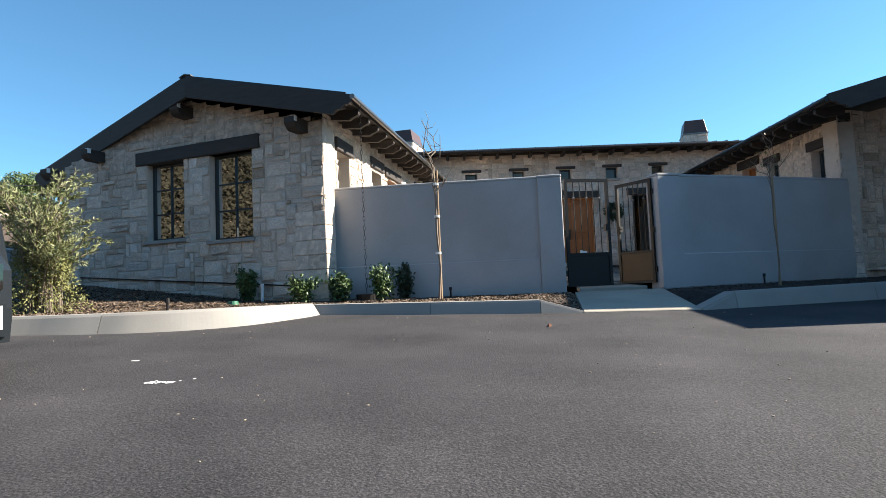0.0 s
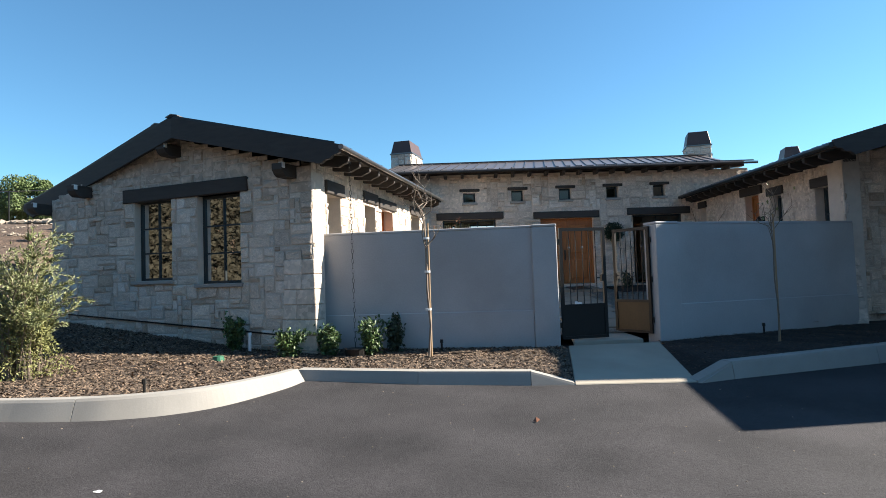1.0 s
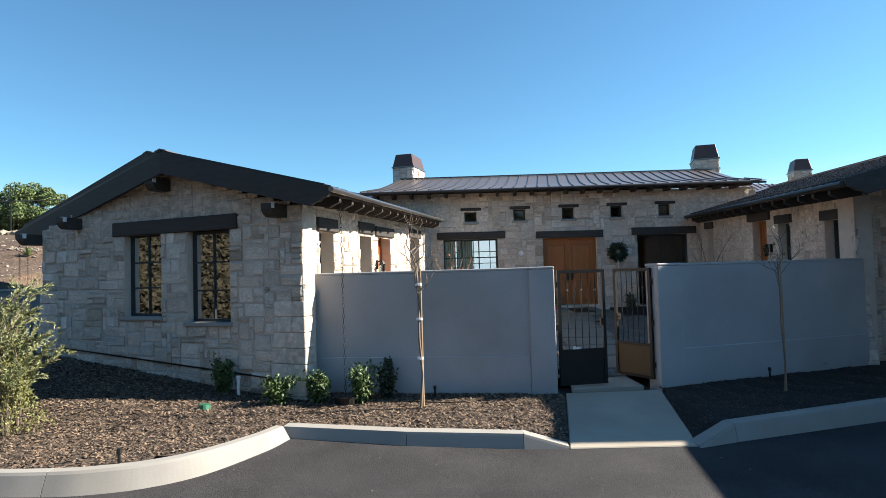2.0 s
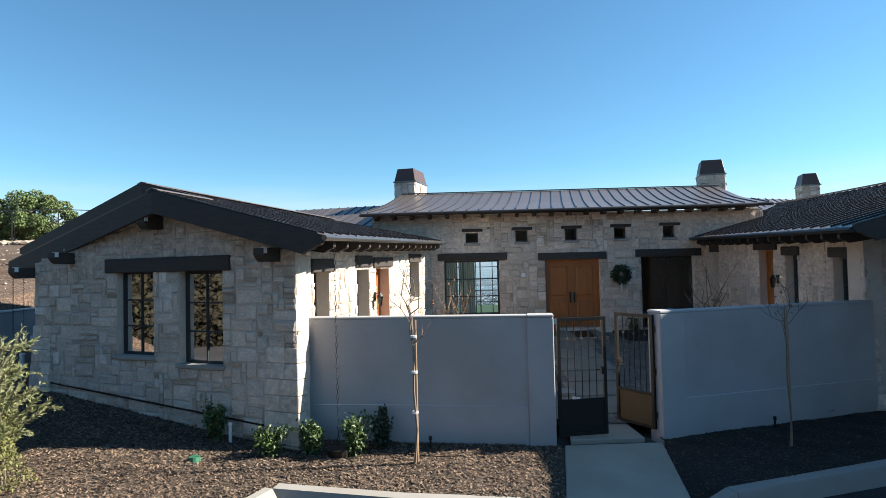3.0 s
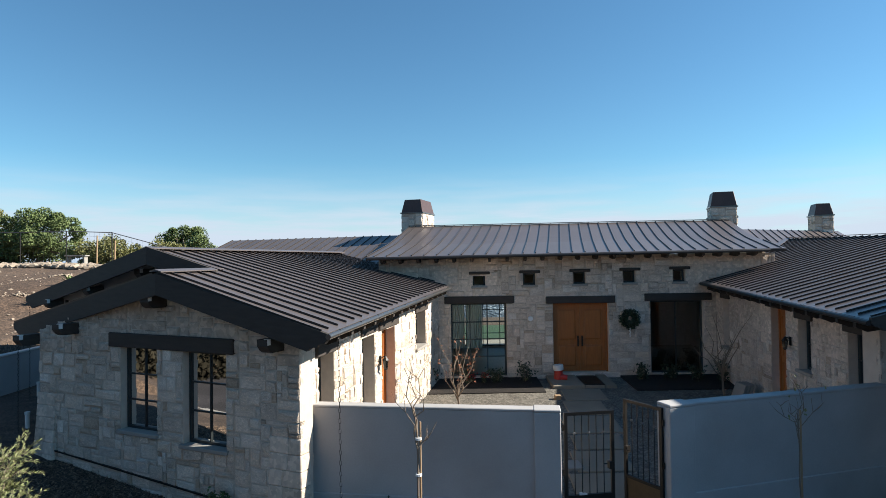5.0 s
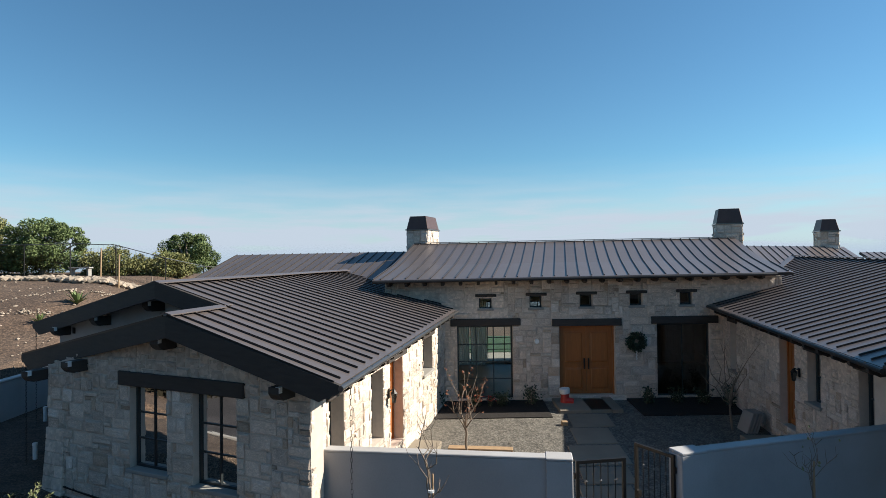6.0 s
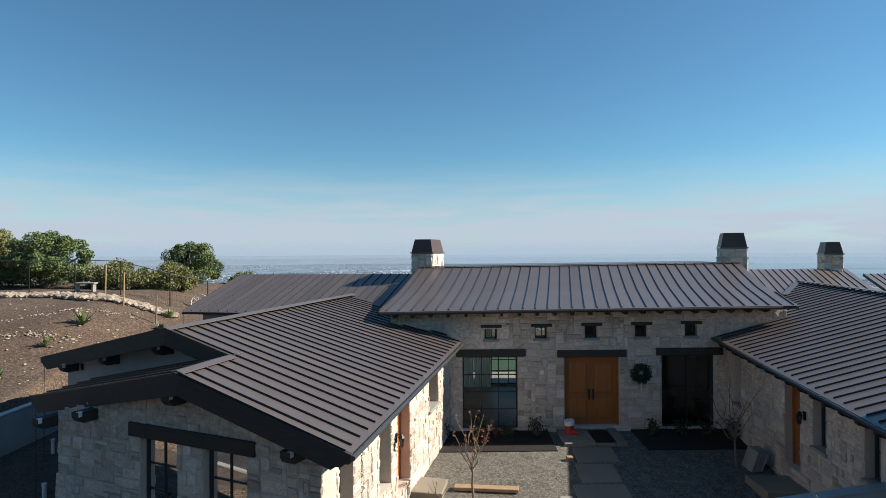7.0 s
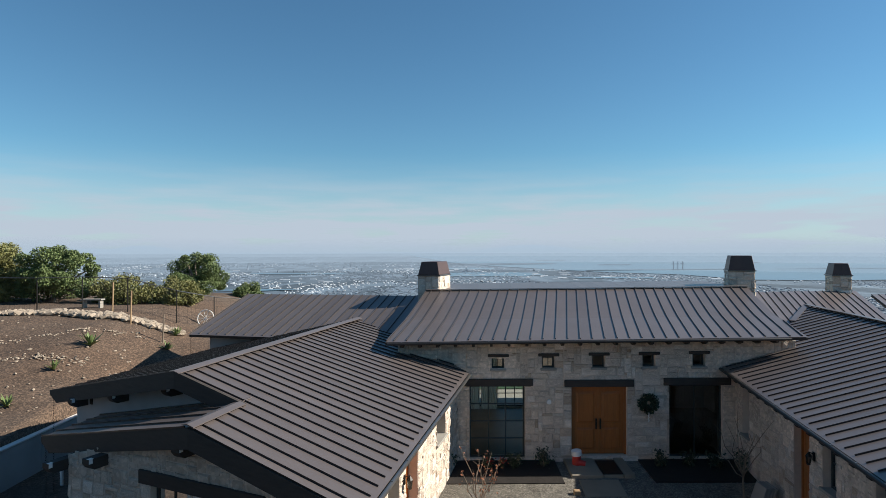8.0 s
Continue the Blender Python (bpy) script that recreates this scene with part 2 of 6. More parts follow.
def stone_meshes(material, count=18):
    """Rough-faced blocks in unit size: x and z from 0 to 1, y outwards."""
    out = []
    for k in range(count):
        bm = bmesh.new()
        r = random.Random(k + 5)
        j = lambda a: r.uniform(-a, a)
        back = [(0.0, 0, 0.0), (1, 0, 0), (1, 0, 1), (0, 0, 1)]
        e, c = 0.012, 0.085
        rim = [(e + abs(j(c)), 0.6 + j(0.25), e + abs(j(c))), (1 - e - abs(j(c)), 0.6 + j(0.25), e + abs(j(c))), (1 - e - abs(j(c)), 0.6 + j(0.25), 1 - e - abs(j(c))), (e + abs(j(c)), 0.6 + j(0.25), 1 - e - abs(j(c)))]
        face = [(0.12 + j(0.06), 1 + j(0.45), 0.18 + j(0.08)), (0.88 + j(0.06), 1 + j(0.45), 0.18 + j(0.08)), (0.88 + j(0.06), 1 + j(0.45), 0.82 + j(0.08)), (0.12 + j(0.06), 1 + j(0.45), 0.82 + j(0.08))]
        rings = [[bm.verts.new(p) for p in ring] for ring in (back, rim, face)]
        for a, b in zip(rings, rings[1:]):
            for i in range(4):
                bm.faces.new((a[i], b[i], b[(i + 1) % 4], a[(i + 1) % 4]))
        mid = bm.verts.new((0.5 + j(0.15), 1.15 + j(0.35), 0.5 + j(0.15)))
        for i in range(4):
            bm.faces.new((rings[2][i], mid, rings[2][(i + 1) % 4]))
        bmesh.ops.recalc_face_normals(bm, faces=bm.faces[:])
        me = bpy.data.meshes.new("stone")
        bm.to_mesh(me)
        bm.free()
        me.materials.append(material)
        out.append(me)
    return out


STONES, TAN_STONES, PALE_STONES = stone_meshes(STONE), stone_meshes(STONE_TAN), stone_meshes(STONE_PALE)


def lay_stones(wall, pl, s0, s1, z0, z1, openings, seed, top=None, unit=0.096, depth=0.020, most=300, nearest=None):
    """Random ashlar: blocks of one to three courses over the face, each an object; past the limit one joined mesh."""
    r = random.Random(seed)
    ss = snapped(s0, s1, unit * 1.25, [v for o in openings for v in o[:2]])
    zs = snapped(z0, z1, unit, [v for o in openings for v in o[2:4]])
    ns, nz = len(ss) - 1, len(zs) - 1
    free = [[True] * nz for _ in range(ns)]
    for i in range(ns):
        for k in range(nz):
            s, z = (ss[i] + ss[i + 1]) / 2, (zs[k] + zs[k + 1]) / 2
            if any(o[0] < s < o[1] and o[2] < z < o[3] for o in openings) or (top and z > top(s)):
                free[i][k] = False
    blocks = []
    for k in range(nz):
        for i in range(ns):
            if not free[i][k]:
                continue
            w, h = r.choice(((2, 1), (3, 1), (4, 1), (3, 2), (4, 2), (5, 2), (4, 3), (5, 3), (2, 2), (2, 3), (3, 3), (1, 2), (2, 1)))
            ww = 0
            while ww < w and i + ww < ns and free[i + ww][k]:
                ww += 1
            hh = 1
            while hh < h and k + hh < nz and all(free[i + q][k + hh] for q in range(ww)):
                hh += 1
            for q in range(ww):
                for v in range(hh):
                    free[i + q][k + v] = False
            blocks.append((ss[i], ss[i + ww], zs[k], zs[k + hh]))
    if nearest:
        blocks.sort(key=lambda b: abs(b[0] - nearest))
    fr = pl.axes()
    rest = bmesh.new()
    for n, (a, b, lo, hi) in enumerate(blocks):
        small, pick = (b - a) * (hi - lo) < 0.035, r.random()
        me = r.choice(TAN_STONES if pick < (0.20 if small else 0.05) else PALE_STONES if pick > 0.72 else STONES)
        g = r.choice((0.0005, 0.0015, 0.003, 0.006, 0.009))
        m = fr @ Matrix.Translation((a + g, 0.001, lo + g)) @ Matrix.Diagonal((b - a - 2 * g, depth * r.uniform(0.35, 1.6), hi - lo - 2 * g, 1))
        if n < most:
            ob = new("stone", me)
            ob.parent = wall
            ob.matrix_basis = m
        else:
            k0 = len(rest.verts)
            rest.from_mesh(me)
            rest.verts.ensure_lookup_table()
            for v in rest.verts[k0:]:
                v.co = m @ v.co
    if len(rest.verts):
        tagged(part("stonework", rest, STONE, wall), "joined limestone blocks of the same wall", kind="stuff")
    else:
        rest.free()


# ---- ground ----
def smooth(a, b, v):
    t = min(1.0, max(0.0, (v - a) / (b - a)))
    return t * t * (3 - 2 * t)


def road_z(x, y):
    return -0.03 + 0.055 * (y - 8.8) - 0.02 * max(-14.0, min(14.0, x))


def bed_z(x, y):
    return min(1.05, 0.10 - 0.015 * min(x, 0.0) + 0.024 * max(0.0, y - 9.0) + 0.085 * max(0.0, -x - 2.6) * smooth(9.0, 12.5, y))


def court_z(x, y):
    return 0.24 + 0.062 * (y - 11.0)


def land_z(x, y):
    """The lie of the land: yard, planted hill on one side, a drop to the plain behind."""
    yard = min(bed_z(x, min(y, 20.0)), 1.0) - 0.12 if y > 9 else road_z(x, max(y, -30)) - 0.10
    if x > -2.2 and y > 10.5:
        yard = min(yard, court_z(x, min(y, 20.0)) - 0.15)
    far = smooth(24.0, 27.0, y)
    left = smooth(-12.36, -12.52, x) * (1 - far) + smooth(-7.5, -9.5, x) * far
    hill = 2.05 + 2.7 * smooth(16.0, 31.5, y) + 0.25 * smooth(-14, -34, x) - 1.45 * smooth(-16.0, -10.8, x) * smooth(20.0, 27.0, y) + 0.18 * noise.noise((x * 0.25, y * 0.25, 0))
    k = left * smooth(9.0, 15.0, y)
    z = yard + (hill - yard) * k
    # unseen bank raised so that the gable windows mirror ground instead of sky
    z += 13.0 * smooth(-16, -42, x) * (1 - smooth(12, 17, y)) + left * 1.2 * smooth(-4, -30, y)
    fall = smooth(38, 300, y)
    z = z + (-60 - z) * fall
    # unseen rise behind the forecourt, added for reflections
    back = smooth(-22, -45, y)
    return z + back * 7.0


def sheet(name, xs, ys, height, material, label, category, inside=None):
    bm = bmesh.new()
    vs = {}
    for i, x in enumerate(xs):
        for k, y in enumerate(ys):
            vs[i, k] = bm.verts.new((x, y, height(x, y)))
    for i in range(len(xs) - 1):
        for k in range(len(ys) - 1):
            if inside is None or inside((xs[i] + xs[i + 1]) / 2, (ys[k] + ys[k + 1]) / 2):
                bm.faces.new((vs[i, k], vs[i + 1, k], vs[i + 1, k + 1], vs[i, k + 1]))
    for v in [v for v in bm.verts if not v.link_faces]:
        bm.verts.remove(v)
    for f in bm.faces:
        f.smooth = True
    return thing(name, bm, material, label, category, kind="structure")


xs = [-4900, -3000, -1500, -700, -300, -150, -90, -60, -48] + [-40 + 1.0 * i for i in range(28)] + [-12.53, -12.35] + [-12 + 1.0 * i for i in range(53)] + [48, 60, 90, 150, 300, 700, 1500, 3000, 4900]
ys = [-300, -150, -80, -50, -40] + [-32 + 2 * i for i in range(20)] + [8 + 1.0 * i for i in range(44)] + [54, 60, 70, 85, 105, 130, 160, 200, 250, 300, 500, 900, 1600, 2800, 4850]
sheet("ground", xs, ys, land_z, HILL, "bare brown hillside soil falling away to the plain", "ground")


# ---- kerb and road ----
def kerb_line():
    """The kerb's front foot from one side of the forecourt to the other."""
    pts = [(-16.0, 11.2), (-9.0, 8.6), (-6.0, 7.55), (-4.38, 7.29), (-3.66, 7.24), (-3.19, 7.26), (-2.62, 7.41), (-2.08, 7.77), (-1.55, 8.51), (-1.33, 8.99)]
    return [Vector((x, y, 0)) for x, y in pts]


road_xs = [-60 + 2.5 * i for i in range(49)]
road_ys = [-32 + 1.0 * i for i in range(47)]
sheet("road", road_xs, road_ys, road_z, ASPHALT, "worn dark grey asphalt forecourt, sunlit", "asphalt",
      inside=lambda x, y: y < (12.9 if abs(x) > 18 else 14.2))


def kerb_run(name, pts, tops, foot=0.16, segs=1, groups=None, slope=0.05):
    """Cast kerb stones with a rounded nose along a line of front feet, each its own piece."""
    owner = empty(name, "pale cast concrete kerb along the forecourt", "kerb", kind="structure")
    for first, last in groups or [(i, i + 1) for i in range(len(pts) - 1)]:
        bm = bmesh.new()
        rings = []
        steps = [(n, k) for n in range(first, last) for k in range(segs)] + [(last - 1, segs)]
        for n, k in steps:
            a, b = Vector(pts[n]), Vector(pts[n + 1])
            before = Vector(pts[n - 1]) if n else a - (b - a)
            after = Vector(pts[n + 2]) if n + 2 < len(pts) else b + (b - a)
            gap = 0.004 / (b - a).length
            t = k / segs + (gap if (n, k) == steps[0] else -gap if (n, k) == steps[-1] else 0.0)
            p = 0.5 * ((2 * a) + (b - before) * t + (2 * before - 5 * a + 4 * b - after) * t * t + (3 * a - before - 3 * b + after) * t ** 3) if segs > 1 else a.lerp(b, t)
            d = (0.5 * ((b - before) + 2 * (2 * before - 5 * a + 4 * b - after) * t + 3 * (3 * a - before - 3 * b + after) * t * t)) if segs > 1 else b - a
            u = d.normalized()
            nrm = Vector((-u.y, u.x, 0))
            zt, zf = tops[n] + (tops[n + 1] - tops[n]) * t, road_z(p.x, p.y)
            prof = [(0.0, zf - 0.2), (0.0, zf), (slope * 0.8, zt - 0.03), (slope, zt), (foot + 0.08, zt + 0.004), (foot + 0.08, zf - 0.2)]
            rings.append([bm.verts.new((p.x + nrm.x * q, p.y + nrm.y * q, z)) for q, z in prof])
        m = len(rings[0])
        for ra, rb in zip(rings, rings[1:]):
            for i in range(m):
                bm.faces.new((ra[i], ra[(i + 1) % m], rb[(i + 1) % m], rb[i]))
        bm.faces.new(rings[0][::-1])
        bm.faces.new(rings[-1])
        bmesh.ops.recalc_face_normals(bm, faces=bm.faces[:])
        part("kerb_stone", bm, CONCRETE, owner)
    return owner


KL = kerb_line()
kerb_run("kerb_curved", KL, [0.30, 0.24, 0.21, 0.195, 0.19, 0.19, 0.19, 0.19, 0.185, 0.18], segs=10, groups=((0, 2), (2, 4), (4, 9)), slope=0.12)
kerb_run("kerb_straight", [(-1.47, 9.055, 0), (0.3, 8.62, 0), (1.86, 8.40, 0), (2.46, 8.34, 0)], [0.160, 0.13, 0.10, -0.075])
kerb_run("kerb_right", [(4.20, 8.30, 0), (4.80, 8.50, 0), (7.6, 9.30, 0), (12.0, 10.6, 0), (17.0, 12.0, 0)], [-0.11, 0.10, 0.12, 0.16, 0.2])


# ---- walls of the house ----
OL = (-1.49, 10.95)
LWF = Plane2(OL, (OL[0] - 0.902 * 6.95, OL[1] + 0.432 * 6.95)).flip()
LWS = Plane2(OL, (OL[0] + 0.245 * 10.0, OL[1] + 0.970 * 10.0), rise=0.012)
BACK = Plane2((-1.0, 20.65), (12.2, 20.65))
ORW = (9.50, 12.35)
RWS = Plane2(ORW, (ORW[0] + 0.098 * 8.6, ORW[1] + 0.995 * 8.6), rise=0.02).flip()
RWF = Plane2(ORW, (ORW[0] + 0.965 * 7, ORW[1] + 0.264 * 7))
for pl, toward in ((LWF, (-8, 0)), (LWS, (6, 14)), (BACK, (5, 0)), (RWS, (0, 16)), (RWF, (10, 0))):
    if (Vector((*toward, 0)) - pl.o).dot(pl.n) < 0:
        pl.flip()

lwf_open = [(1.63, 2.69, 1.46, 3.19), (3.37, 4.39, 1.56, 3.21)]
lwf_top = lambda s: 4.42 - 0.262 * abs(s - 3.3) - 0.02
wall = wall_body("wall_left_wing_front", LWF, -0.0, 6.95, -0.3, 3.42, 0.35, lwf_open, MORTAR, "gable wall of rough-faced pale limestone blocks", top=[(0, 3.42), (6.95, 3.42), (3.3, 4.42)])
WALL_LWF = wall
lws_open = [(0.72, 1.42, 1.45, 3.10), (2.92, 3.72, 1.50, 3.16), (4.22, 5.25, 1.02, 3.14), (7.2, 8.3, 2.20, 3.22)]
WALL_LWS = wall_body("wall_left_wing_court", LWS, 0.36, 10.0, -0.3, 3.70, 0.35, lws_open, MORTAR, "sunlit courtyard wall of pale limestone blocks")
bo = lambda x0, x1, z0, z1: (x0 + 1.0, x1 + 1.0, z0, z1)
back_open = [bo(1.38, 3.23, 0.95, 3.36), bo(4.78, 6.64, 1.02, 3.32), bo(8.05, 9.85, 0.95, 3.36)] + [bo(2.12 + 1.68 * i, 2.54 + 1.68 * i, 3.93 + 0.015 * i, 4.32 + 0.02 * i) for i in range(5)]
WALL_BACK = wall_body("wall_main_front", BACK, 0, 13.3, -0.1, 4.92, 0.4, back_open, MORTAR, "tall main front wall of pale limestone blocks")
rws_open = [(0.45, 1.05, 1.95, 3.16), (2.5, 3.1, 1.95, 3.20), (3.72, 4.52, 1.0, 3.34), (7.35, 7.85, 1.75, 3.30)]
WALL_RWS = wall_body("wall_right_wing_court", RWS, 0, 8.6, -0.3, 3.65, 0.35, rws_open, MORTAR, "shaded courtyard wall of pale limestone blocks")
WALL_RWF = wall_body("wall_right_wing_front", RWF, 0, 7.0, -0.3, 3.65, 0.35, [], MORTAR, "shaded front wall of pale limestone blocks", top=[(0, 3.65), (7.0, 3.65), (7.0, 5.3)])

# flared corner buttresses and the dark drip line above the footing
def buttress(pl, s0, s1, side, z0, z1, out):
    ob = empty("buttress", "flared limestone buttress at the wall's corner", "buttress", kind="structure")
    n = 7
    rr = random.Random(int(s0 * 10) + 3)
    for i in range(n):
        a, b = i / n, (i + 1) / n
        za, zb = z0 + (z1 - z0) * a, z0 + (z1 - z0) * b
        fa, fb = out * (1 - a) ** 1.4 + 0.035, out * (1 - b) ** 1.4 + 0.035
        cut = s0 + (s1 - s0) * rr.uniform(0.35, 0.65)
        for p, q in ((s0, cut), (cut, s1)):
            ea, eb = (fa if p == s0 and side < 0 else 0), (fb if p == s0 and side < 0 else 0)
            ga, gb = (fa if q == s1 and side > 0 else 0), (fb if q == s1 and side > 0 else 0)
            bm = bmesh.new()
            P = pl.p
            prism(bm, [P(p - ea, -0.2, za), P(q + ga, -0.2, za), P(q + ga, fa, za), P(p - ea, fa, za)],
                  [P(p - eb, -0.2, zb - 0.006), P(q + gb, -0.2, zb - 0.006), P(q + gb, fb, zb - 0.006), P(p - eb, fb, zb - 0.006)])
            bevelled(bm, 0.012)
            part("stone", bm, STONE, ob)


buttress(LWF, 0.0, 0.62, -1, -0.05, 1.85, 0.14)
buttress(LWF, 6.40, 6.95, 1, 0.3, 2.1, 0.10)
buttress(RWS, -0.02, 0.5, -1, 0.05, 1.6, 0.22)
bm = bmesh.new()
LWF.rise = 0.072
LWF.block(bm, 0.62, 6.4, 0.0, 0.048, 0.425, 0.45)
LWF.rise = 0.0
thing("drip_line", bm, IRON, "dark metal drip line above the stone footing", "trim", kind="structure")

# ---- courtyard walls ----
SW1 = Plane2((-1.52, 11.41), (2.86, 10.70))
SW2 = Plane2((4.72, 10.88), (9.50, 12.15))
for pl in (SW1, SW2):
    if (Vector((0, -10, 0)) - pl.o).dot(pl.n) < 0:
        pl.flip()


def court_wall(name, pl, pier_at, label):
    wallob = empty(name, label, "garden wall", kind="structure")
    L, top = pl.len, 2.27
    a, b = pier_at
    bm = bmesh.new()
    lo, hi = (b, L) if a == 0 else (0, a)
    pl.block(bm, lo, hi, -0.24, 0.0, 0.80, top)
    part("render_coat", bm, STUCCO, wallob)
    bm = bmesh.new()
    pl.block(bm, lo, hi, -0.28, 0.025, -0.2, 0.80)
    bevelled(bm, 0.012)
    part("plinth", bm, STUCCO, wallob)
    bm = bmesh.new()
    pl.block(bm, a, b, -0.31, 0.05, -0.2, top + 0.005)
    bevelled(bm, 0.012)
    part("pier", bm, STUCCO, wallob)
    bm = bmesh.new()
    pl.block(bm, lo, hi, -0.245, 0.003, top, top + 0.05)
    bevelled(bm, 0.012)
    part("coping", bm, STUCCO, wallob, "sun-bleached trowelled coping")
    bm = bmesh.new()
    pl.block(bm, a - 0.003, b + 0.003, -0.313, 0.053, top + 0.008, top + 0.055)
    bevelled(bm, 0.012)
    part("pier_cap", bm, STUCCO, wallob, "sun-bleached trowelled pier cap")
    return wallob


court_wall("wall_courtyard_left", SW1, (SW1.len - 0.44, SW1.len), "grey-white stucco courtyard wall with a pier at the gate")
court_wall("wall_courtyard_right", SW2, (0, 0.50), "grey-white stucco courtyard wall in the shade")

# hillside retaining wall
RET = Plane2((-12.33, 26.0), (-12.33, 14.0))
if RET.n.x < 0:
    RET.flip()
ret = empty("wall_retaining", "low grey stucco retaining wall below the hillside", "retaining wall", kind="structure")
for i in range(4):
    bm = bmesh.new()
    RET.block(bm, 3.0 * i + 0.006, 3.0 * i + 2.994, -0.24, 0, 0.2, 2.06)
    bevelled(bm, 0.008)
    part("wall_panel", bm, STUCCO, ret)
    bm = bmesh.new()
    RET.block(bm, 3.0 * i + 0.003, 3.0 * i + 2.997, -0.26, 0.03, 2.062, 2.12)
    bevelled(bm, 0.012)
    part("coping", bm, CAP, ret, "pale coping")


# ---- roofs ----
def clip_band(poly, lo, hi, axis=0):
    for sign, lim in ((1, lo), (-1, -hi)):
        out = []
        for i, p in enumerate(poly):
            q = poly[(i + 1) % len(poly)]
            a, b = sign * p[axis] - lim, sign * q[axis] - lim
            if a >= 0:
                out.append(p)
            if (a > 0) != (b > 0) and abs(a - b) > 1e-9:
                t = a / (a - b)
                out.append((p[0] + (q[0] - p[0]) * t, p[1] + (q[1] - p[1]) * t))
        poly = out
        if len(poly) < 3:
            return []
    return poly


def roof_slope(name, origin, along, up, poly, label, pitch=0.47, warp=None, bands=None, deck=0.10, first=0.0, rib_h=0.042, rib_w=0.026):
    """Standing-seam roofing on a slope: poly in metres along the eave and along the up vector, cut into panels with raised seams."""
    o, P, Q = Vector(origin), Vector(along), Vector(up)
    N = P.cross(Q).normalized()
    if N.z < 0:
        N = -N
    warp = warp or (lambda p, q: 0.0)
    at = lambda p, q, h=0.0: o + P * p + Q * q + Vector((0, 0, warp(p, q))) + N * h
    base = bmesh.new()
    qs = [p[1] for p in poly]
    cuts = bands or [min(qs), max(qs)]
    for q0, q1 in zip(cuts, cuts[1:]):
        ring = clip_band(poly, q0, q1, 1)
        if len(ring) >= 3:
            prism(base, [at(p, q, -deck) for p, q in ring], [at(p, q, -0.03) for p, q in ring])
    roof = thing(name, base, TIMBER, label, "roof", kind="structure")
    ps = [p[0] for p in poly]
    x = min(ps) + first
    edges = [min(ps)]
    while x < max(ps):
        if x > edges[-1] + 0.05:
            edges.append(x)
        x += pitch
    edges.append(max(ps))
    for a, b in zip(edges, edges[1:]):
        strip = clip_band(poly, a, b, 0)
        if len(strip) < 3:
            continue
        bm = bmesh.new()
        for q0, q1 in zip(cuts, cuts[1:]):
            ring = clip_band(strip, q0, q1, 1)
            if len(ring) >= 3:
                prism(bm, [at(p, q, -0.008) for p, q in ring], [at(p, q, 0.006) for p, q in ring])
        pan = part("roof_panel", bm, ROOF, roof)
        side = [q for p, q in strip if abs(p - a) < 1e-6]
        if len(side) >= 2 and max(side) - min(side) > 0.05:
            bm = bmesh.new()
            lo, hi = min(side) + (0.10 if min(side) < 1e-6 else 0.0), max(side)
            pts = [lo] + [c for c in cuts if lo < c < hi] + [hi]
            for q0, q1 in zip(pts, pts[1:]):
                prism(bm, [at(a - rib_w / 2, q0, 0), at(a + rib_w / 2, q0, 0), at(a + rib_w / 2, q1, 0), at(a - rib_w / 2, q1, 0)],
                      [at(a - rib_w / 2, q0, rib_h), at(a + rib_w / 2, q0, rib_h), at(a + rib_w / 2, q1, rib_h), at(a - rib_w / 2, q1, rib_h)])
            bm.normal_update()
            # caps keep the roof colour, sides take the darkened one as shade
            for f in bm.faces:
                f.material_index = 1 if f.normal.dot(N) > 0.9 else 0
            part("seam", bm, SEAM_SHADE, pan).data.materials.append(ROOF)
    return roof


def barge(bm, tip, top, down, thick, n):
    """A deep board from its tip at the eave up to the ridge, with a shaped tail at the tip."""
    tip, top, n = Vector(tip), Vector(top), Vector(n).normalized() * thick
    u = (top - tip).normalized()
    tail = [(0.0, 0.10), (0.05, 0.17), (0.14, 0.20), (0.20, 0.27), (0.31, 0.31), (0.40, down)]
    ring = [tip, top, top + Vector((0, 0, -down))] + [tip + u * a + Vector((0, 0, -d)) for a, d in reversed(tail)]
    prism(bm, ring, [v + n for v in ring])


e_u, e_b = Vector((-0.902, 0.432, 0)), Vector((0.245, 0.970, 0.025))
e_level = Vector((0.245, 0.970, 0))
O3 = Vector((OL[0], OL[1], 0))


def lw(s, b, z):
    return O3 + e_u * s + e_b * b + Vector((0, 0, z))


K = 0.255
EAVE_Z = 3.72
e_b_eave = Vector((0.222, 0.975, 0.027))
# courtyard slope: one plane for the front and the rear part, with a step in its top edge
s_e, s_f, s_r = -0.80, 2.90, 4.80
up_vec = e_u + Vector((0, 0, K))
ROOF_LW = roof_slope("roof_left_wing_court", lw(s_e, 0, EAVE_Z), e_b_eave, up_vec,
                     [(-0.50, 0), (9.4, 0), (12.8, s_r - s_e), (1.15, s_r - s_e), (1.15, s_f - s_e), (-0.50, s_f - s_e)],
                     "dark bronze standing-seam metal roof slope above the courtyard", pitch=0.40, first=0.27,
                     warp=lambda p, q: -0.027 * p * q / (s_r - s_e), bands=[(s_r - s_e) * i / 18 for i in range(19)])
z_f = EAVE_Z + K * (s_f - s_e)
z_r = EAVE_Z + K * (s_r - s_e)
up_f = e_u + e_b * 0.165 + Vector((0, 0, -0.213))
up_r = e_u + e_b * 0.19 + Vector((0, 0, -0.215))
roof_slope("roof_left_wing_front_outer", lw(s_f, 0, z_f), e_b, up_f, [(-0.50, 0), (1.6, 0), (1.6, 5.58), (-0.50, 5.58)],
           "dark bronze standing-seam roof slope of the lower gable", pitch=0.44, first=0.4)
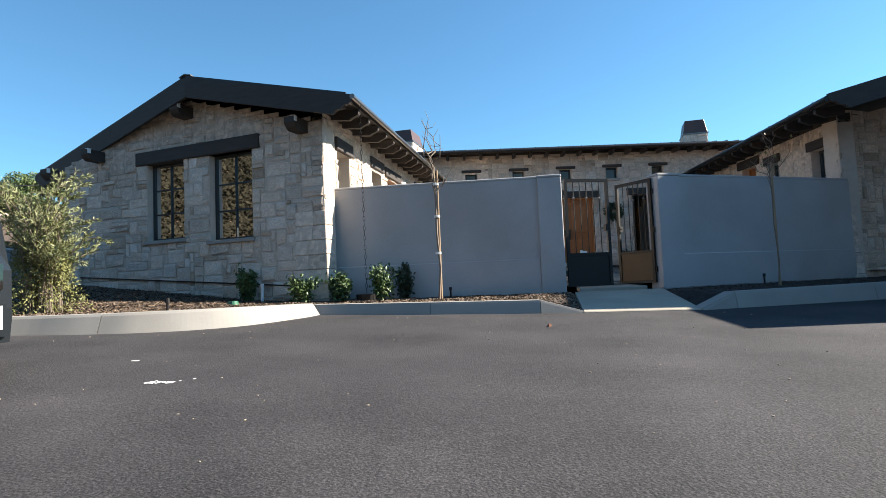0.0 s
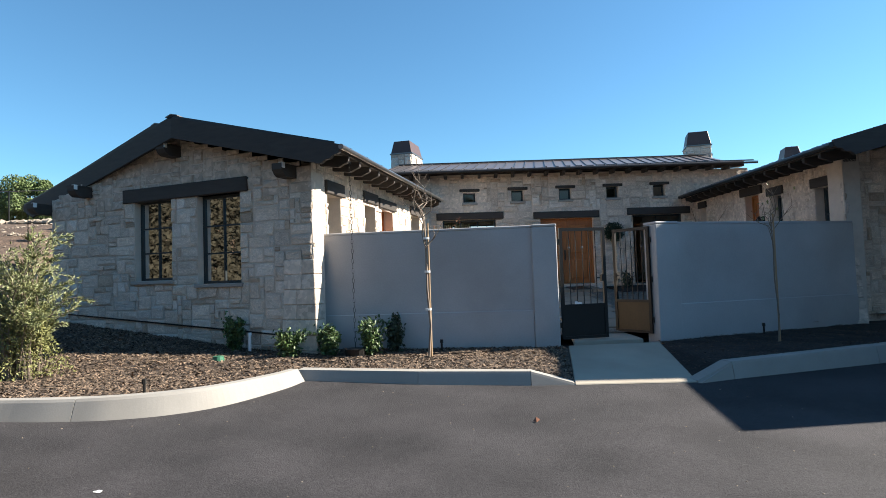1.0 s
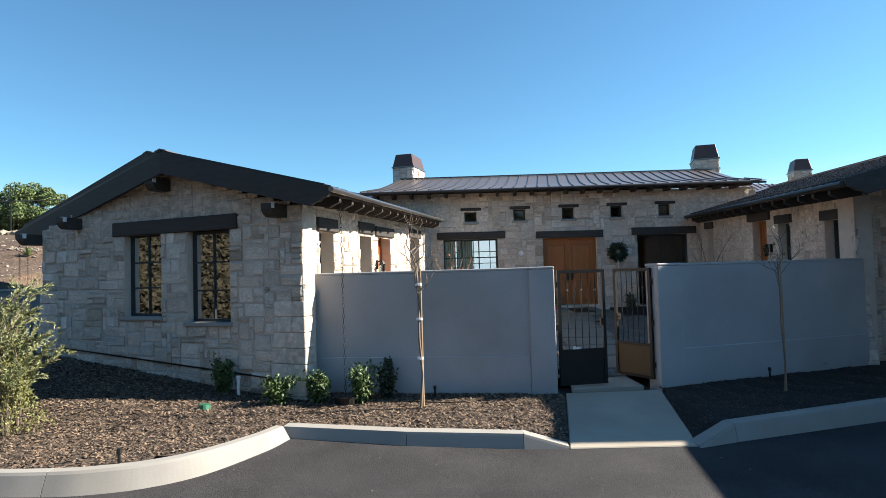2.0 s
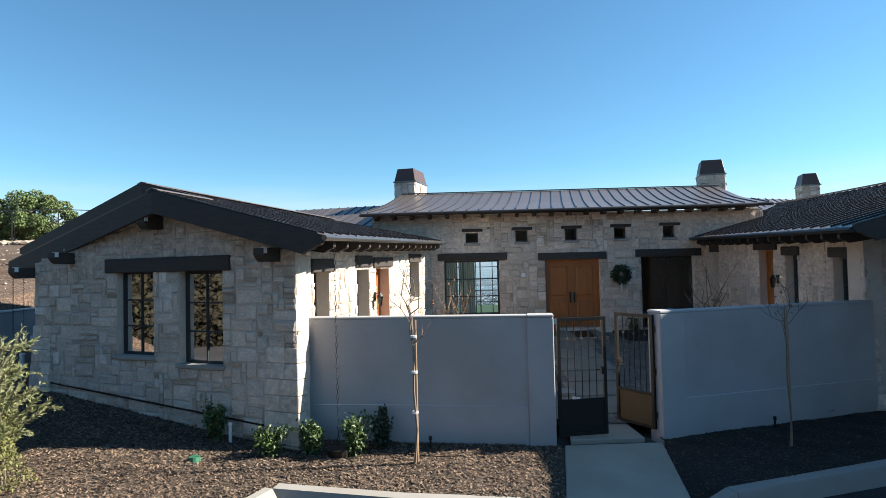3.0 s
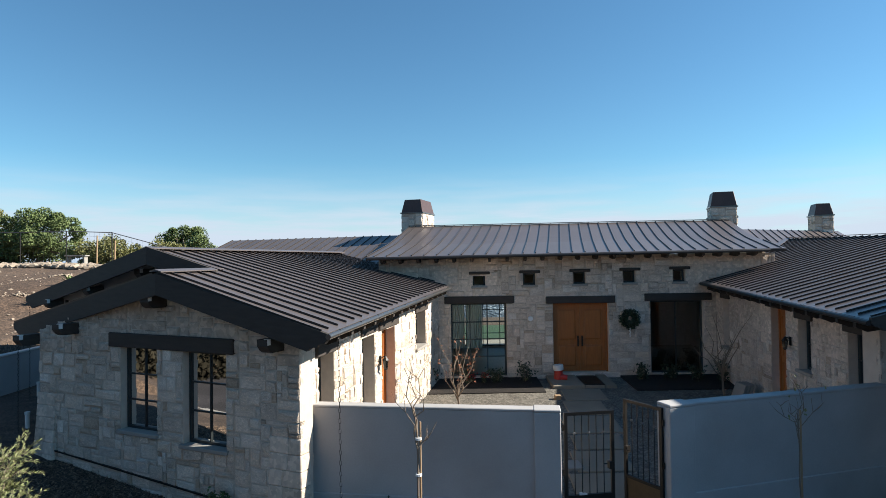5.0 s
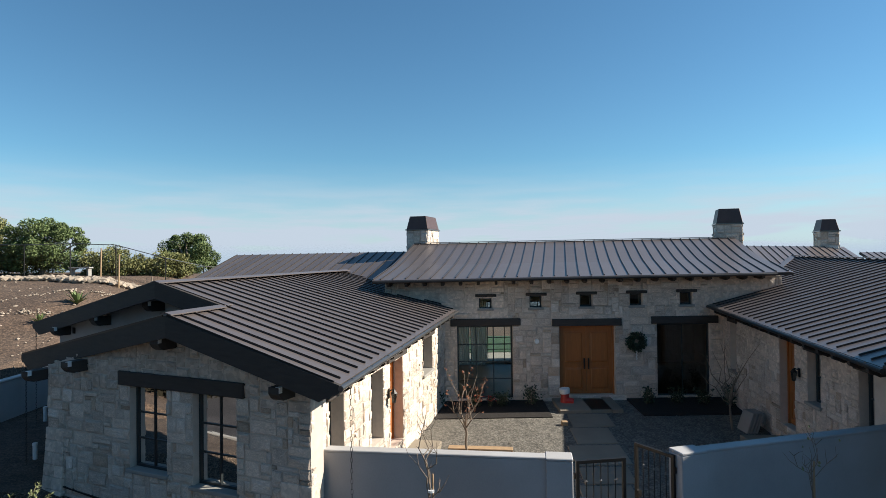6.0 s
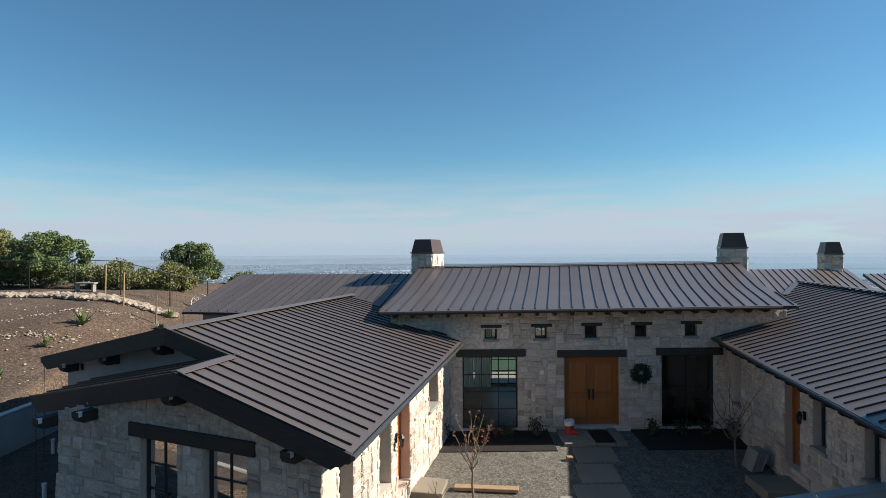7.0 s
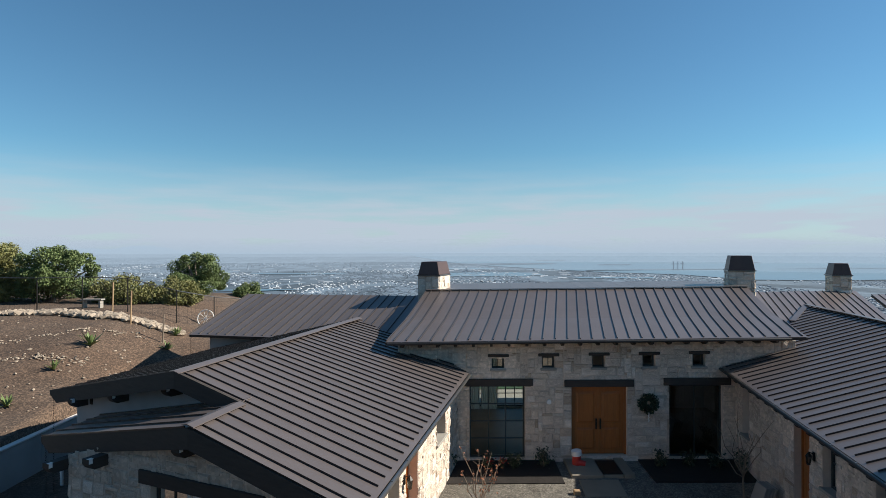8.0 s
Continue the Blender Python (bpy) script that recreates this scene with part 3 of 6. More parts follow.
roof_slope("roof_left_wing_rear_outer", lw(s_r, 0, z_r), e_level, up_r, [(1.15, 0), (12.6, 0), (12.6, 5.95), (1.15, 5.95)],
           "dark bronze standing-seam roof slope facing the hillside", pitch=0.44, first=0.4)
# barge boards and ridge flashing
nF = -LWF.n
for nm, b0, se, zf, sf, far, upv in (("barge_board_front", -0.50, s_e, z_f, s_f, 5.58, up_f), ("barge_board_rear", 1.15, s_f - 0.1, z_r, s_r, 5.95, up_r)):
    owner = empty(nm, "dark brown stained timber barge boards of a gable", "barge board", kind="structure")
    z_start = EAVE_Z + K * (se - s_e)
    lift = Vector((0, 0, 0.005 if b0 < 0 else 0.03))
    peak = lw(sf, b0 - 0.03, zf) + lift
    for tip in (lw(se - 0.03, b0 - 0.03, z_start) + lift, peak + upv * far):
        bm = bmesh.new()
        barge(bm, tip, peak, 0.39, 0.07, nF)
        part("board", bm, TIMBER, owner)
    bm = bmesh.new()
    L = 1.66 if b0 < 0 else 11.0
    w = 0.16
    for v in (-up_vec, upv):
        a, b = (lw(sf, 0, zf) + e_level * d_ + Vector((0, 0, 0.05)) for d_ in (b0 - 0.04, b0 + L))
        t = Vector((0, 0, 0.018))
        prism(bm, [a, a + v * w, b + v * w, b], [a + t, a + v * w + t, b + v * w + t, b + t])
    part("ridge_flashing", bm, ROOF, owner)
# wall of the rear gable, set back
RG = Plane2(lw(4.0, 1.75, 0).xy, lw(9.75, 2.40, 0).xy)
if RG.n.y > 0:
    RG.flip()
wall_body("wall_left_wing_rear_gable", RG, 0, RG.len, -0.2, 3.75, 0.3, [], STUCCO, "white stucco gable wall set back above the lower roof", top=[(0, 3.75), (RG.len, 3.75), (RG.len, 4.05), (0.7, 5.0), (0, 4.85)])
LWO = Plane2(lw(6.95, 0.0, 0).xy, lw(6.95, 1.8, 0).xy)
LWO.n = LWO.n if LWO.n.x < 0 else -LWO.n
wall_body("wall_left_wing_outer", LWO, 0.3, 2.0, -0.3, 3.5, 0.3, [], MORTAR, "outer side wall of the lower gable")

# right wing roof
RE0, RE1 = Vector((8.20, 10.80, 3.70)), Vector((9.78, 20.60, 3.96))
r_along = (RE1 - RE0).normalized()
r_up = Vector((0.995, -0.06, 0.267))
ROOF_RW = roof_slope("roof_right_wing", RE0, r_along, r_up, [(0, 0), (9.93, 0), (13.42, 3.80), (15.5, 5.25), (0, 5.88)], "dark bronze standing-seam roof slope above the courtyard", pitch=0.40, first=0.2)
bm = bmesh.new()
pk = RE0 + r_up * 5.88
barge(bm, RE0 + Vector((-0.02, -0.03, 0.05)), pk + Vector((0, -0.03, 0.05)), 0.40, 0.07, (0, 1, 0))
thing("barge_board_right", bm, TIMBER, "dark brown stained timber barge board of the gable", "barge board", kind="structure")
bm = bmesh.new()
ridge = [RE0 + r_along * p + r_up * q + Vector((0, 0, 0.05)) for p, q in ((13.42, 3.80), (15.5, 5.25), (0, 5.88))]
for a, b in zip(ridge, ridge[1:]):
    side = (b - a).cross(Vector((0, 0, 1))).normalized() * 0.11
    t = Vector((0, 0, 0.02))
    prism(bm, [a - side, a + side, b + side, b - side], [a - side + t, a + side + t, b + side + t, b - side + t])
thing("ridge_cap_right", bm, ROOF, "folded bronze metal ridge cap of the wing", "ridge cap", kind="structure")
r_ridge = (ridge[1] - ridge[2]).normalized()
roof_slope("roof_right_wing_outer", pk, r_ridge, Vector((1, 0.05, -0.267)), [(0, 0), (14.6, 0), (14.6, 5.6), (0, 5.6)], "dark bronze standing-seam roof slope on the far side", pitch=0.47)

# main roof: a shallow lower pitch kinks into a steeper one
ME = 19.92
m_z, m_len, m_h = 4.93, 5.65, 1.28
m_kink = lambda k: 0.80 * k + 0.40 * max(0.0, k - 0.42) ** 1.25
m_warp = lambda p, q: m_h * (m_kink(q / m_len) / m_kink(1.0) - q / m_len)
m_bands = [m_len * k for k in (0, 0.2, 0.36, 0.42, 0.48, 0.55, 0.65, 0.8, 1.0)]
ROOF_MAIN = roof_slope("roof_main", (-1.35, ME, m_z), (1, 0, 0.009), (0.217, 1, m_h / m_len), [(0, 0), (13.62, 0), (13.40, m_len * 0.5), (13.38, m_len), (0, m_len)],
           "bronze standing-seam metal roof with a flared lower edge", pitch=0.4013, warp=m_warp, bands=m_bands, first=0.237, rib_h=0.040, rib_w=0.028)
bm = bmesh.new()
ra, rb = Vector((-0.16, ME + m_len, m_z + m_h + 0.03)), Vector((13.30, ME + m_len, m_z + m_h + 0.15))
prism(bm, [ra + Vector((0, -0.13, 0)), rb + Vector((0, -0.13, 0)), rb + Vector((0, 0.13, 0)), ra + Vector((0, 0.13, 0))], [ra + Vector((0, -0.13, 0.02)), rb + Vector((0, -0.13, 0.02)), rb + Vector((0, 0.13, 0.03)), ra + Vector((0, 0.13, 0.03))])
thing("ridge_cap_main", bm, ROOF, "bronze folded metal ridge cap of the main roof", "ridge cap", kind="structure")
roof_slope("roof_main_rear", (0.0, ME + m_len, m_z + m_h), (1, 0, 0.009), (0.1, 1, 0.006), [(0, 0), (13.0, 0), (13.0, 4.6), (0, 4.6)], "nearly flat rear part of the main roof", pitch=0.49, rib_h=0.008)
# back wings
bl_o, bl_along, bl_up = Vector((-9.70, 24.95, 4.50)), Vector((0.963, -0.27, 0.007)), Vector((0.297, 1, 0.343))
roof_slope("roof_back_left", bl_o, bl_along, bl_up, [(0, 0), (8.6, 0), (9.3, 3.94), (0, 3.94)], "brown standing-seam roof of the rear wing", pitch=0.41, rib_h=0.040, rib_w=0.026)
br_o, br_along, br_up = Vector((13.4, 26.79, 6.02)), Vector((0.960, 0.281, -0.012)), Vector((0.25, 1, 0.30))
roof_slope("roof_back_right", br_o, br_along, br_up, [(0, -5.0), (6.95, -5.0), (6.95, 0), (0, 0)], "bronze standing-seam roof of the rear wing", pitch=0.41, rib_h=0.040, rib_w=0.030)
roof_slope("roof_back_right_far", br_o + Vector((8.2, 3.0, -0.35)), br_along, br_up, [(0, -5.0), (6.0, -5.0), (6.0, 0), (0, 0)], "bronze standing-seam roof at the far end of the rear wing", pitch=0.47, rib_h=0.040, rib_w=0.030)
bl_wall = [bl_o + bl_along * 0.55 + bl_up * 0.55, bl_o + bl_along * 8.4 + bl_up * 0.55, bl_o + bl_along * 8.4 + bl_up * 0.8, bl_o + bl_along * 0.55 + bl_up * 0.8]
bm = bmesh.new()
prism(bm, [(v.x, v.y, 0.0) for v in bl_wall], [(v.x, v.y, 4.60) for v in bl_wall])
thing("wall_back_left", bm, STUCCO, "white stucco wall of the rear wing", "wall", kind="structure")


# ---- chimneys ----
def chimney(x, y, w, d, z0, z1, z2, seed, turn=-18.0):
    ch = empty("chimney", "limestone chimney with a tapered copper-brown metal cap", "chimney", "chimneys on the roofs")
    u, v = Vector((math.cos(radians(turn)), math.sin(radians(turn)), 0)), Vector((-math.sin(radians(turn)), math.cos(radians(turn)), 0))
    at = lambda a, b, z: Vector((x, y, z)) + u * a + v * b
    ring = lambda o, z: [at(-o, -o, z), at(w + o, -o, z), at(w + o, d + o, z), at(-o, d + o, z)]
    bm = bmesh.new()
    prism(bm, ring(0, z0), ring(0, z1))
    body = part("shaft", bm, MORTAR, ch)
    corners = ring(0, 0)
    for p0, p1 in zip(corners, corners[1:] + corners[:1]):
        pl = Plane2(p0, p1)
        if (at(w / 2, d / 2, 0) - pl.o).dot(pl.n) > 0:
            pl.flip()
        lay_stones(body, pl, 0, pl.len, z1 - 1.5, z1, [], seed, depth=0.03, unit=0.12)
    bm = bmesh.new()
    prism(bm, ring(0.05, z1), ring(0.05, z1 + 0.05))
    part("cap_tray", bm, GUTTER, ch, "bright folded metal tray under the cap")
    bm = bmesh.new()
    prism(bm, ring(0.015, z1 + 0.05), ring(-0.10, z2))
    bevelled(bm, 0.012)
    part("cap", bm, COPPER, ch, "tapered copper-brown sheet metal cap")
    bm = bmesh.new()
    lo, hi = at(w / 2, -0.022, z1 + 0.05), at(w / 2, 0.095, z2)
    prism(bm, [lo - u * 0.012, lo + u * 0.012, lo + u * 0.012 + v * 0.03, lo - u * 0.012 + v * 0.03], [hi - u * 0.012, hi + u * 0.012, hi + u * 0.012 + v * 0.03, hi - u * 0.012 + v * 0.03])
    part("cap_seam", bm, COPPER, ch)
    return ch


chimney(-0.48, 26.1, 0.92, 1.55, 4.5, 6.80, 7.40, 3)
chimney(12.98, 26.55, 1.02, 1.2, 4.5, 6.95, 7.63, 4)
chimney(18.80, 28.45, 0.76, 1.1, 4.5, 6.65, 7.24, 5)


# ---- eaves: rafter tails, gutters, gable beams ----
def rafters(roof, p0, p1, inward, count, drop=0.11, w=0.10, h=0.20, length=0.62, start=0.03):
    """Shaped rafter tails under an eave from p0 to p1, running inwards."""
    p0, p1, inward = Vector(p0), Vector(p1), Vector(inward)
    along = (p1 - p0).normalized() * (w / 2)
    for i in range(count):
        c = p0.lerp(p1, (i + 0.5) / count)
        bm = bmesh.new()
        prof = [(start, -drop), (length, -drop), (length, -drop - h), (start + 0.20, -drop - h), (start + 0.12, -drop - h * 0.75), (start + 0.03, -drop - h * 0.55), (start, -drop - h * 0.4)]
        ring = [c + inward * d + Vector((0, 0, z)) for d, z in prof]
        prism(bm, [v - along for v in ring], [v + along for v in ring])
        part("rafter_tail", bm, TIMBER, roof)


def gutter(roof, p0, p1, r=0.046, material=GUTTER):
    bm = bmesh.new()
    tube(bm, p0, p1, r, n=10)
    g = part("gutter", bm, material, roof, "half-round metal gutter along the eave")
    n = max(2, round((Vector(p1) - Vector(p0)).length / 0.95))
    for i in range(n):
        c = Vector(p0).lerp(Vector(p1), (i + 0.5) / n)
        bm = bmesh.new()
        box(bm, c.x - 0.02, c.x + 0.02, c.y - 0.02, c.y + 0.02, c.z + r * 0.7, c.z + r * 1.15)
        part("gutter_bracket", bm, GUTTER, g, "bright metal bracket")


g0, g1 = lw(s_e, 0, EAVE_Z) + e_b_eave * -0.55, lw(s_e, 0, EAVE_Z) + e_b_eave * 9.35
inL = Vector((e_u.x, e_u.y, 0.15))
rafters(ROOF_LW, g0 + e_b_eave * 0.3, g1, inL, 15)
off = Vector((-e_u.x, -e_u.y, 0)) * 0.05
gutter(ROOF_LW, g0 + off + Vector((0, 0, -0.04)), g1 + off + Vector((0, 0, -0.04)))
inR = Vector((0.995, -0.06, 0.15))
rafters(ROOF_RW, RE0 + r_along * 0.3, RE0 + r_along * 9.7, inR, 15)
# gutter on the shaded eave gets its shade from the darkened colour too
gutter(ROOF_RW, RE0 + Vector((-0.05, 0, -0.04)), RE0 + r_along * 9.88 + Vector((-0.05, 0, -0.04)), 0.05, SEAM_SHADE)
gutter(ROOF_MAIN, (-1.30, ME - 0.05, m_z - 0.05), (11.7, ME - 0.05, m_z + 0.066), 0.045, SEAM_SHADE)
rafters(ROOF_MAIN, (-1.15, ME + 0.02, m_z), (11.6, ME + 0.02, m_z + 0.117), (0.1, 1, 0.08), 22, drop=0.10, h=0.14, w=0.09, length=0.7)

# boards closing the walls up to the roofs
bm = bmesh.new()
LWS.block(bm, 0.36, 10.0, -0.30, -0.02, 3.65, 3.93)
RWS.block(bm, 0.0, 8.9, -0.30, -0.02, 3.60, 3.80)
BACK.rise = 0.009
BACK.block(bm, 0.0, 13.2, -0.36, -0.02, 4.88, 5.04)
BACK.rise = 0.0
thing("trim_eaves", bm, TIMBER, "dark timber closing boards under the eaves", "trim", kind="structure")

for pl, spots in ((LWF, ((0.42, 3.42), (3.20, 4.10), (5.75, 3.50), (7.05, 3.22))), (RG, ((1.35, 4.58), (3.55, 4.14), (5.45, 3.78)))):
    for s, z in spots:
        beam = empty("gable_beam", "dark timber outlooker beam end under the gable", "beam", "outlooker beams")
        bm = bmesh.new()
        prof = [(-0.1, z + 0.13), (0.43, z + 0.13), (0.43, z + 0.02), (0.37, z - 0.06), (0.31, z - 0.10), (-0.1, z - 0.10)]
        prism(bm, [pl.p(s - 0.11, d, q) for d, q in prof], [pl.p(s + 0.11, d, q) for d, q in prof])
        part("beam", bm, TIMBER, beam)
        bm = bmesh.new()
        pl.block(bm, s - 0.115, s - 0.04, 0.34, 0.435, z + 0.132, z + 0.140)
        pl.block(bm, s - 0.122, s - 0.113, 0.36, 0.435, z + 0.04, z + 0.140)
        part("end_flashing", bm, WHITE, beam, "pale metal flashing folded over the end")


# ---- windows ----
counter = {"window": 0, "door": 0}


def window(pl, s0, s1, z0, z1, cols, rows, label, recess=0.14, lintel=None, sill=True, glass=GLASS, bar=0.03, fr=0.055):
    counter["window"] += 1
    w = empty("window_%d" % counter["window"], label, "window", kind="structure")
    d0, d1 = -recess - 0.06, -recess
    for a, b, lo, hi in ((s0, s0 + fr, z0, z1), (s1 - fr, s1, z0, z1), (s0 + fr, s1 - fr, z0, z0 + fr), (s0 + fr, s1 - fr, z1 - fr, z1)):
        bm = bmesh.new()
        pl.block(bm, a, b, d0, d1, lo, hi)
        part("window_frame", bm, BRONZE_FRAME, w)
    xs_ = [s0 + fr + (s1 - s0 - 2 * fr) * i / cols for i in range(cols + 1)]
    zs_ = [z0 + fr + (z1 - z0 - 2 * fr) * i / rows for i in range(rows + 1)]
    for x in xs_[1:-1]:
        bm = bmesh.new()
        pl.block(bm, x - bar / 2, x + bar / 2, d0 + 0.01, d1 - 0.005, z0 + fr, z1 - fr)
        part("glazing_bar", bm, BRONZE_FRAME, w)
    for z in zs_[1:-1]:
        bm = bmesh.new()
        pl.block(bm, s0 + fr, s1 - fr, d0 + 0.012, d1 - 0.008, z - bar / 2, z + bar / 2)
        part("glazing_bar", bm, BRONZE_FRAME, w)
    for x0, x1 in zip(xs_, xs_[1:]):
        for y0, y1 in zip(zs_, zs_[1:]):
            bm = bmesh.new()
            dd = (d0 + d1) / 2
            vs = [bm.verts.new(pl.p(*q)) for q in ((x0, dd, y0), (x1, dd, y0), (x1, dd, y1), (x0, dd, y1))]
            bm.faces.new(vs)
            pane = part("pane", bm, glass, w)
            pane.visible_shadow = False
    if sill:
        bm = bmesh.new()
        pl.block(bm, s0 - 0.06, s1 + 0.06, -recess - 0.02, 0.075, z0 - 0.075, z0 + 0.003)
        bevelled(bm, 0.012)
        part("window_sill", bm, CONCRETE, w)
    if lintel:
        a, b, lo, hi = lintel
        timber_lintel(pl, a, b, lo, hi, w)
    return w


def timber_lintel(pl, a, b, lo, hi, parent):
    bm = bmesh.new()
    pl.block(bm, a, b, -0.20, 0.065, lo, hi)
    bevelled(bm, 0.015)
    part("lintel", bm, TIMBER, parent, "rough dark-stained timber lintel")


for i, o in enumerate(lwf_open):
    window(LWF, *o, 2, 3, "tall bronze-framed window with six panes in the gable wall", lintel=None)
lint = empty("lintel_beam", "long dark-stained timber lintel over two gable windows", "lintel", kind="structure")
timber_lintel(LWF, 1.42, 4.68, 3.19, 3.47, lint)
for i, o in enumerate(lws_open):
    if i == 2:
        continue
    window(LWS, *o, 1, 3 if i < 2 else 1, "narrow bronze-framed window in the sunlit stone wall", recess=0.27, lintel=(o[0] - 0.12, o[1] + 0.12, o[3] + 0.002, o[3] + 0.26), sill=(i == 3))
for i, o in enumerate(rws_open):
    if i == 2:
        continue
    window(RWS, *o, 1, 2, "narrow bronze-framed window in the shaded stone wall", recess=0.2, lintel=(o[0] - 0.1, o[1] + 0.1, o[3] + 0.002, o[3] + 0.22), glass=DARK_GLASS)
window(BACK, *back_open[0], 3, 4, "large steel-framed window with twelve panes beside the entrance", lintel=(back_open[0][0] - 0.22, back_open[0][1] + 0.26, 3.362, 3.60), sill=False, bar=0.035, glass=CLEAR_GLASS)
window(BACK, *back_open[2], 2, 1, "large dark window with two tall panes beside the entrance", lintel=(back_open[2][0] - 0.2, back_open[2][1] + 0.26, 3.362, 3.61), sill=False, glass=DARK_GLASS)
for o in back_open[3:]:
    window(BACK, *o, 1, 1, "small square clerestory window under the eaves", recess=0.14, lintel=(o[0] - 0.13, o[1] + 0.15, o[3] + 0.002, o[3] + 0.10), glass=GLASS, fr=0.05)


# ---- doors ----
def panel_leaf(pl, s0, s1, z0, z1, d, parent, panels):
    leaf = None
    bm = bmesh.new()
    pl.block(bm, s0, s1, d - 0.05, d, z0, z1)
    leaf = part("door_leaf", bm, DOORWOOD, parent)
    for lo, hi in panels:
        bm = bmesh.new()
        m_ = 0.13
        a, b = s0 + m_, s1 - m_
        q = pl.p
        prism(bm, [q(a, d - 0.004, lo), q(b, d - 0.004, lo), q(b, d - 0.004, hi), q(a, d - 0.004, hi)],
              [q(a + 0.05, d + 0.022, lo + 0.05), q(b - 0.05, d + 0.022, lo + 0.05), q(b - 0.05, d + 0.022, hi - 0.05), q(a + 0.05, d + 0.022, hi - 0.05)])
        part("raised_panel", bm, DOORWOOD, leaf)
        for a0, a1, l0, h0 in ((a - 0.02, a, lo - 0.02, hi + 0.02), (b, b + 0.02, lo - 0.02, hi + 0.02), (a, b, lo - 0.02, lo), (a, b, hi, hi + 0.02)):
            bm = bmesh.new()
            pl.block(bm, a0, a1, d - 0.004, d + 0.014, l0, h0)
            part("moulding", bm, DOORWOOD, leaf)
    return leaf


def door(pl, o, leaves, label, recess=0.16, lintel=True, handle_mid=True):
    counter["door"] += 1
    dr = empty("door_%d" % counter["door"], label, "door", kind="structure")
    s0, s1, z0, z1 = o
    for a, b, lo, hi in ((s0, s0 + 0.06, z0, z1), (s1 - 0.06, s1, z0, z1), (s0 + 0.06, s1 - 0.06, z1 - 0.06, z1)):
        bm = bmesh.new()
        pl.block(bm, a, b, -recess - 0.08, -recess + 0.03, lo, hi)
        part("door_frame", bm, DOORWOOD, dr)
    w = (s1 - s0 - 0.12) / leaves
    for i in range(leaves):
        a = s0 + 0.06 + w * i
        leaf = panel_leaf(pl, a + 0.004, a + w - 0.004, z0 + 0.02, z1 - 0.065, -recess, dr, ((z0 + 0.18, z0 + 0.88), (z0 + 1.06, z1 - 0.22)))
        hs = a + w - 0.07 if (i == 0 and leaves == 2) else a + 0.07
        bm = bmesh.new()
        pl.block(bm, hs - 0.025, hs + 0.025, -recess + 0.004, -recess + 0.02, z0 + 0.84, z0 + 1.20)
        tube(bm, pl.p(hs, -recess + 0.065, z0 + 0.88), pl.p(hs, -recess + 0.065, z0 + 1.12), 0.012)
        tube(bm, pl.p(hs, -recess + 0.01, z0 + 0.90), pl.p(hs, -recess + 0.065, z0 + 0.90), 0.01)
        tube(bm, pl.p(hs, -recess + 0.01, z0 + 1.10), pl.p(hs, -recess + 0.065, z0 + 1.10), 0.01)
        part("door_handle", bm, IRON, leaf, "black iron handle")
    if lintel:
        timber_lintel(pl, s0 - 0.24, s1 + 0.22, z1 + 0.002, z1 + 0.24, dr)
    return dr


door(BACK, back_open[1], 2, "honey-brown panelled double entrance door, closed")
door(LWS, lws_open[2], 1, "honey-brown panelled side door in the sunlit wall", recess=0.27)
door(RWS, rws_open[2], 1, "honey-brown panelled side door in the shaded wall", recess=0.22)


# ---- rooms behind the openings ----
def plain(name, verts_low, height, material, label, category):
    bm = bmesh.new()
    prism(bm, verts_low, [Vector(v) + Vector((0, 0, height)) for v in verts_low])
    return thing(name, bm, material, label, category, kind="structure")


plain("floor_hall", [(-0.9, 21.06, 0.85), (12.1, 21.06, 0.85), (12.1, 26.9, 0.85), (-0.9, 26.9, 0.85)], 0.1, FLOORWOOD, "warm timber floor of the hall", "floor")
plain("ceiling_hall", [(-0.9, 21.06, 4.78), (12.1, 21.06, 4.78), (12.1, 26.9, 4.78), (-0.9, 26.9, 4.78)], 0.08, PLASTER, "pale ceiling of the hall", "ceiling")
HB = Plane2((-0.9, 27.0), (12.1, 27.0))
if HB.n.y > 0:
    HB.flip()
wall_body("wall_hall_rear", HB, 0, 13.0, 0.4, 4.9, 0.25, [(2.35, 6.9, 1.0, 3.7)], PLASTER, "pale rear wall of the hall with a garden window")
window(HB, 2.35, 6.9, 1.0, 3.7, 6, 5, "garden window in the rear wall of the hall", recess=0.1, sill=False, glass=CLEAR_GLASS)
for nm, x in (("wall_hall_side", -1.0), ("wall_hall_side_far", 12.1)):
    plain(nm, [(x, 21.06, 0.4), (x + 0.12, 21.06, 0.4), (x + 0.12, 27.2, 0.4), (x, 27.2, 0.4)], 4.6, PLASTER, "pale side wall of the hall", "wall")


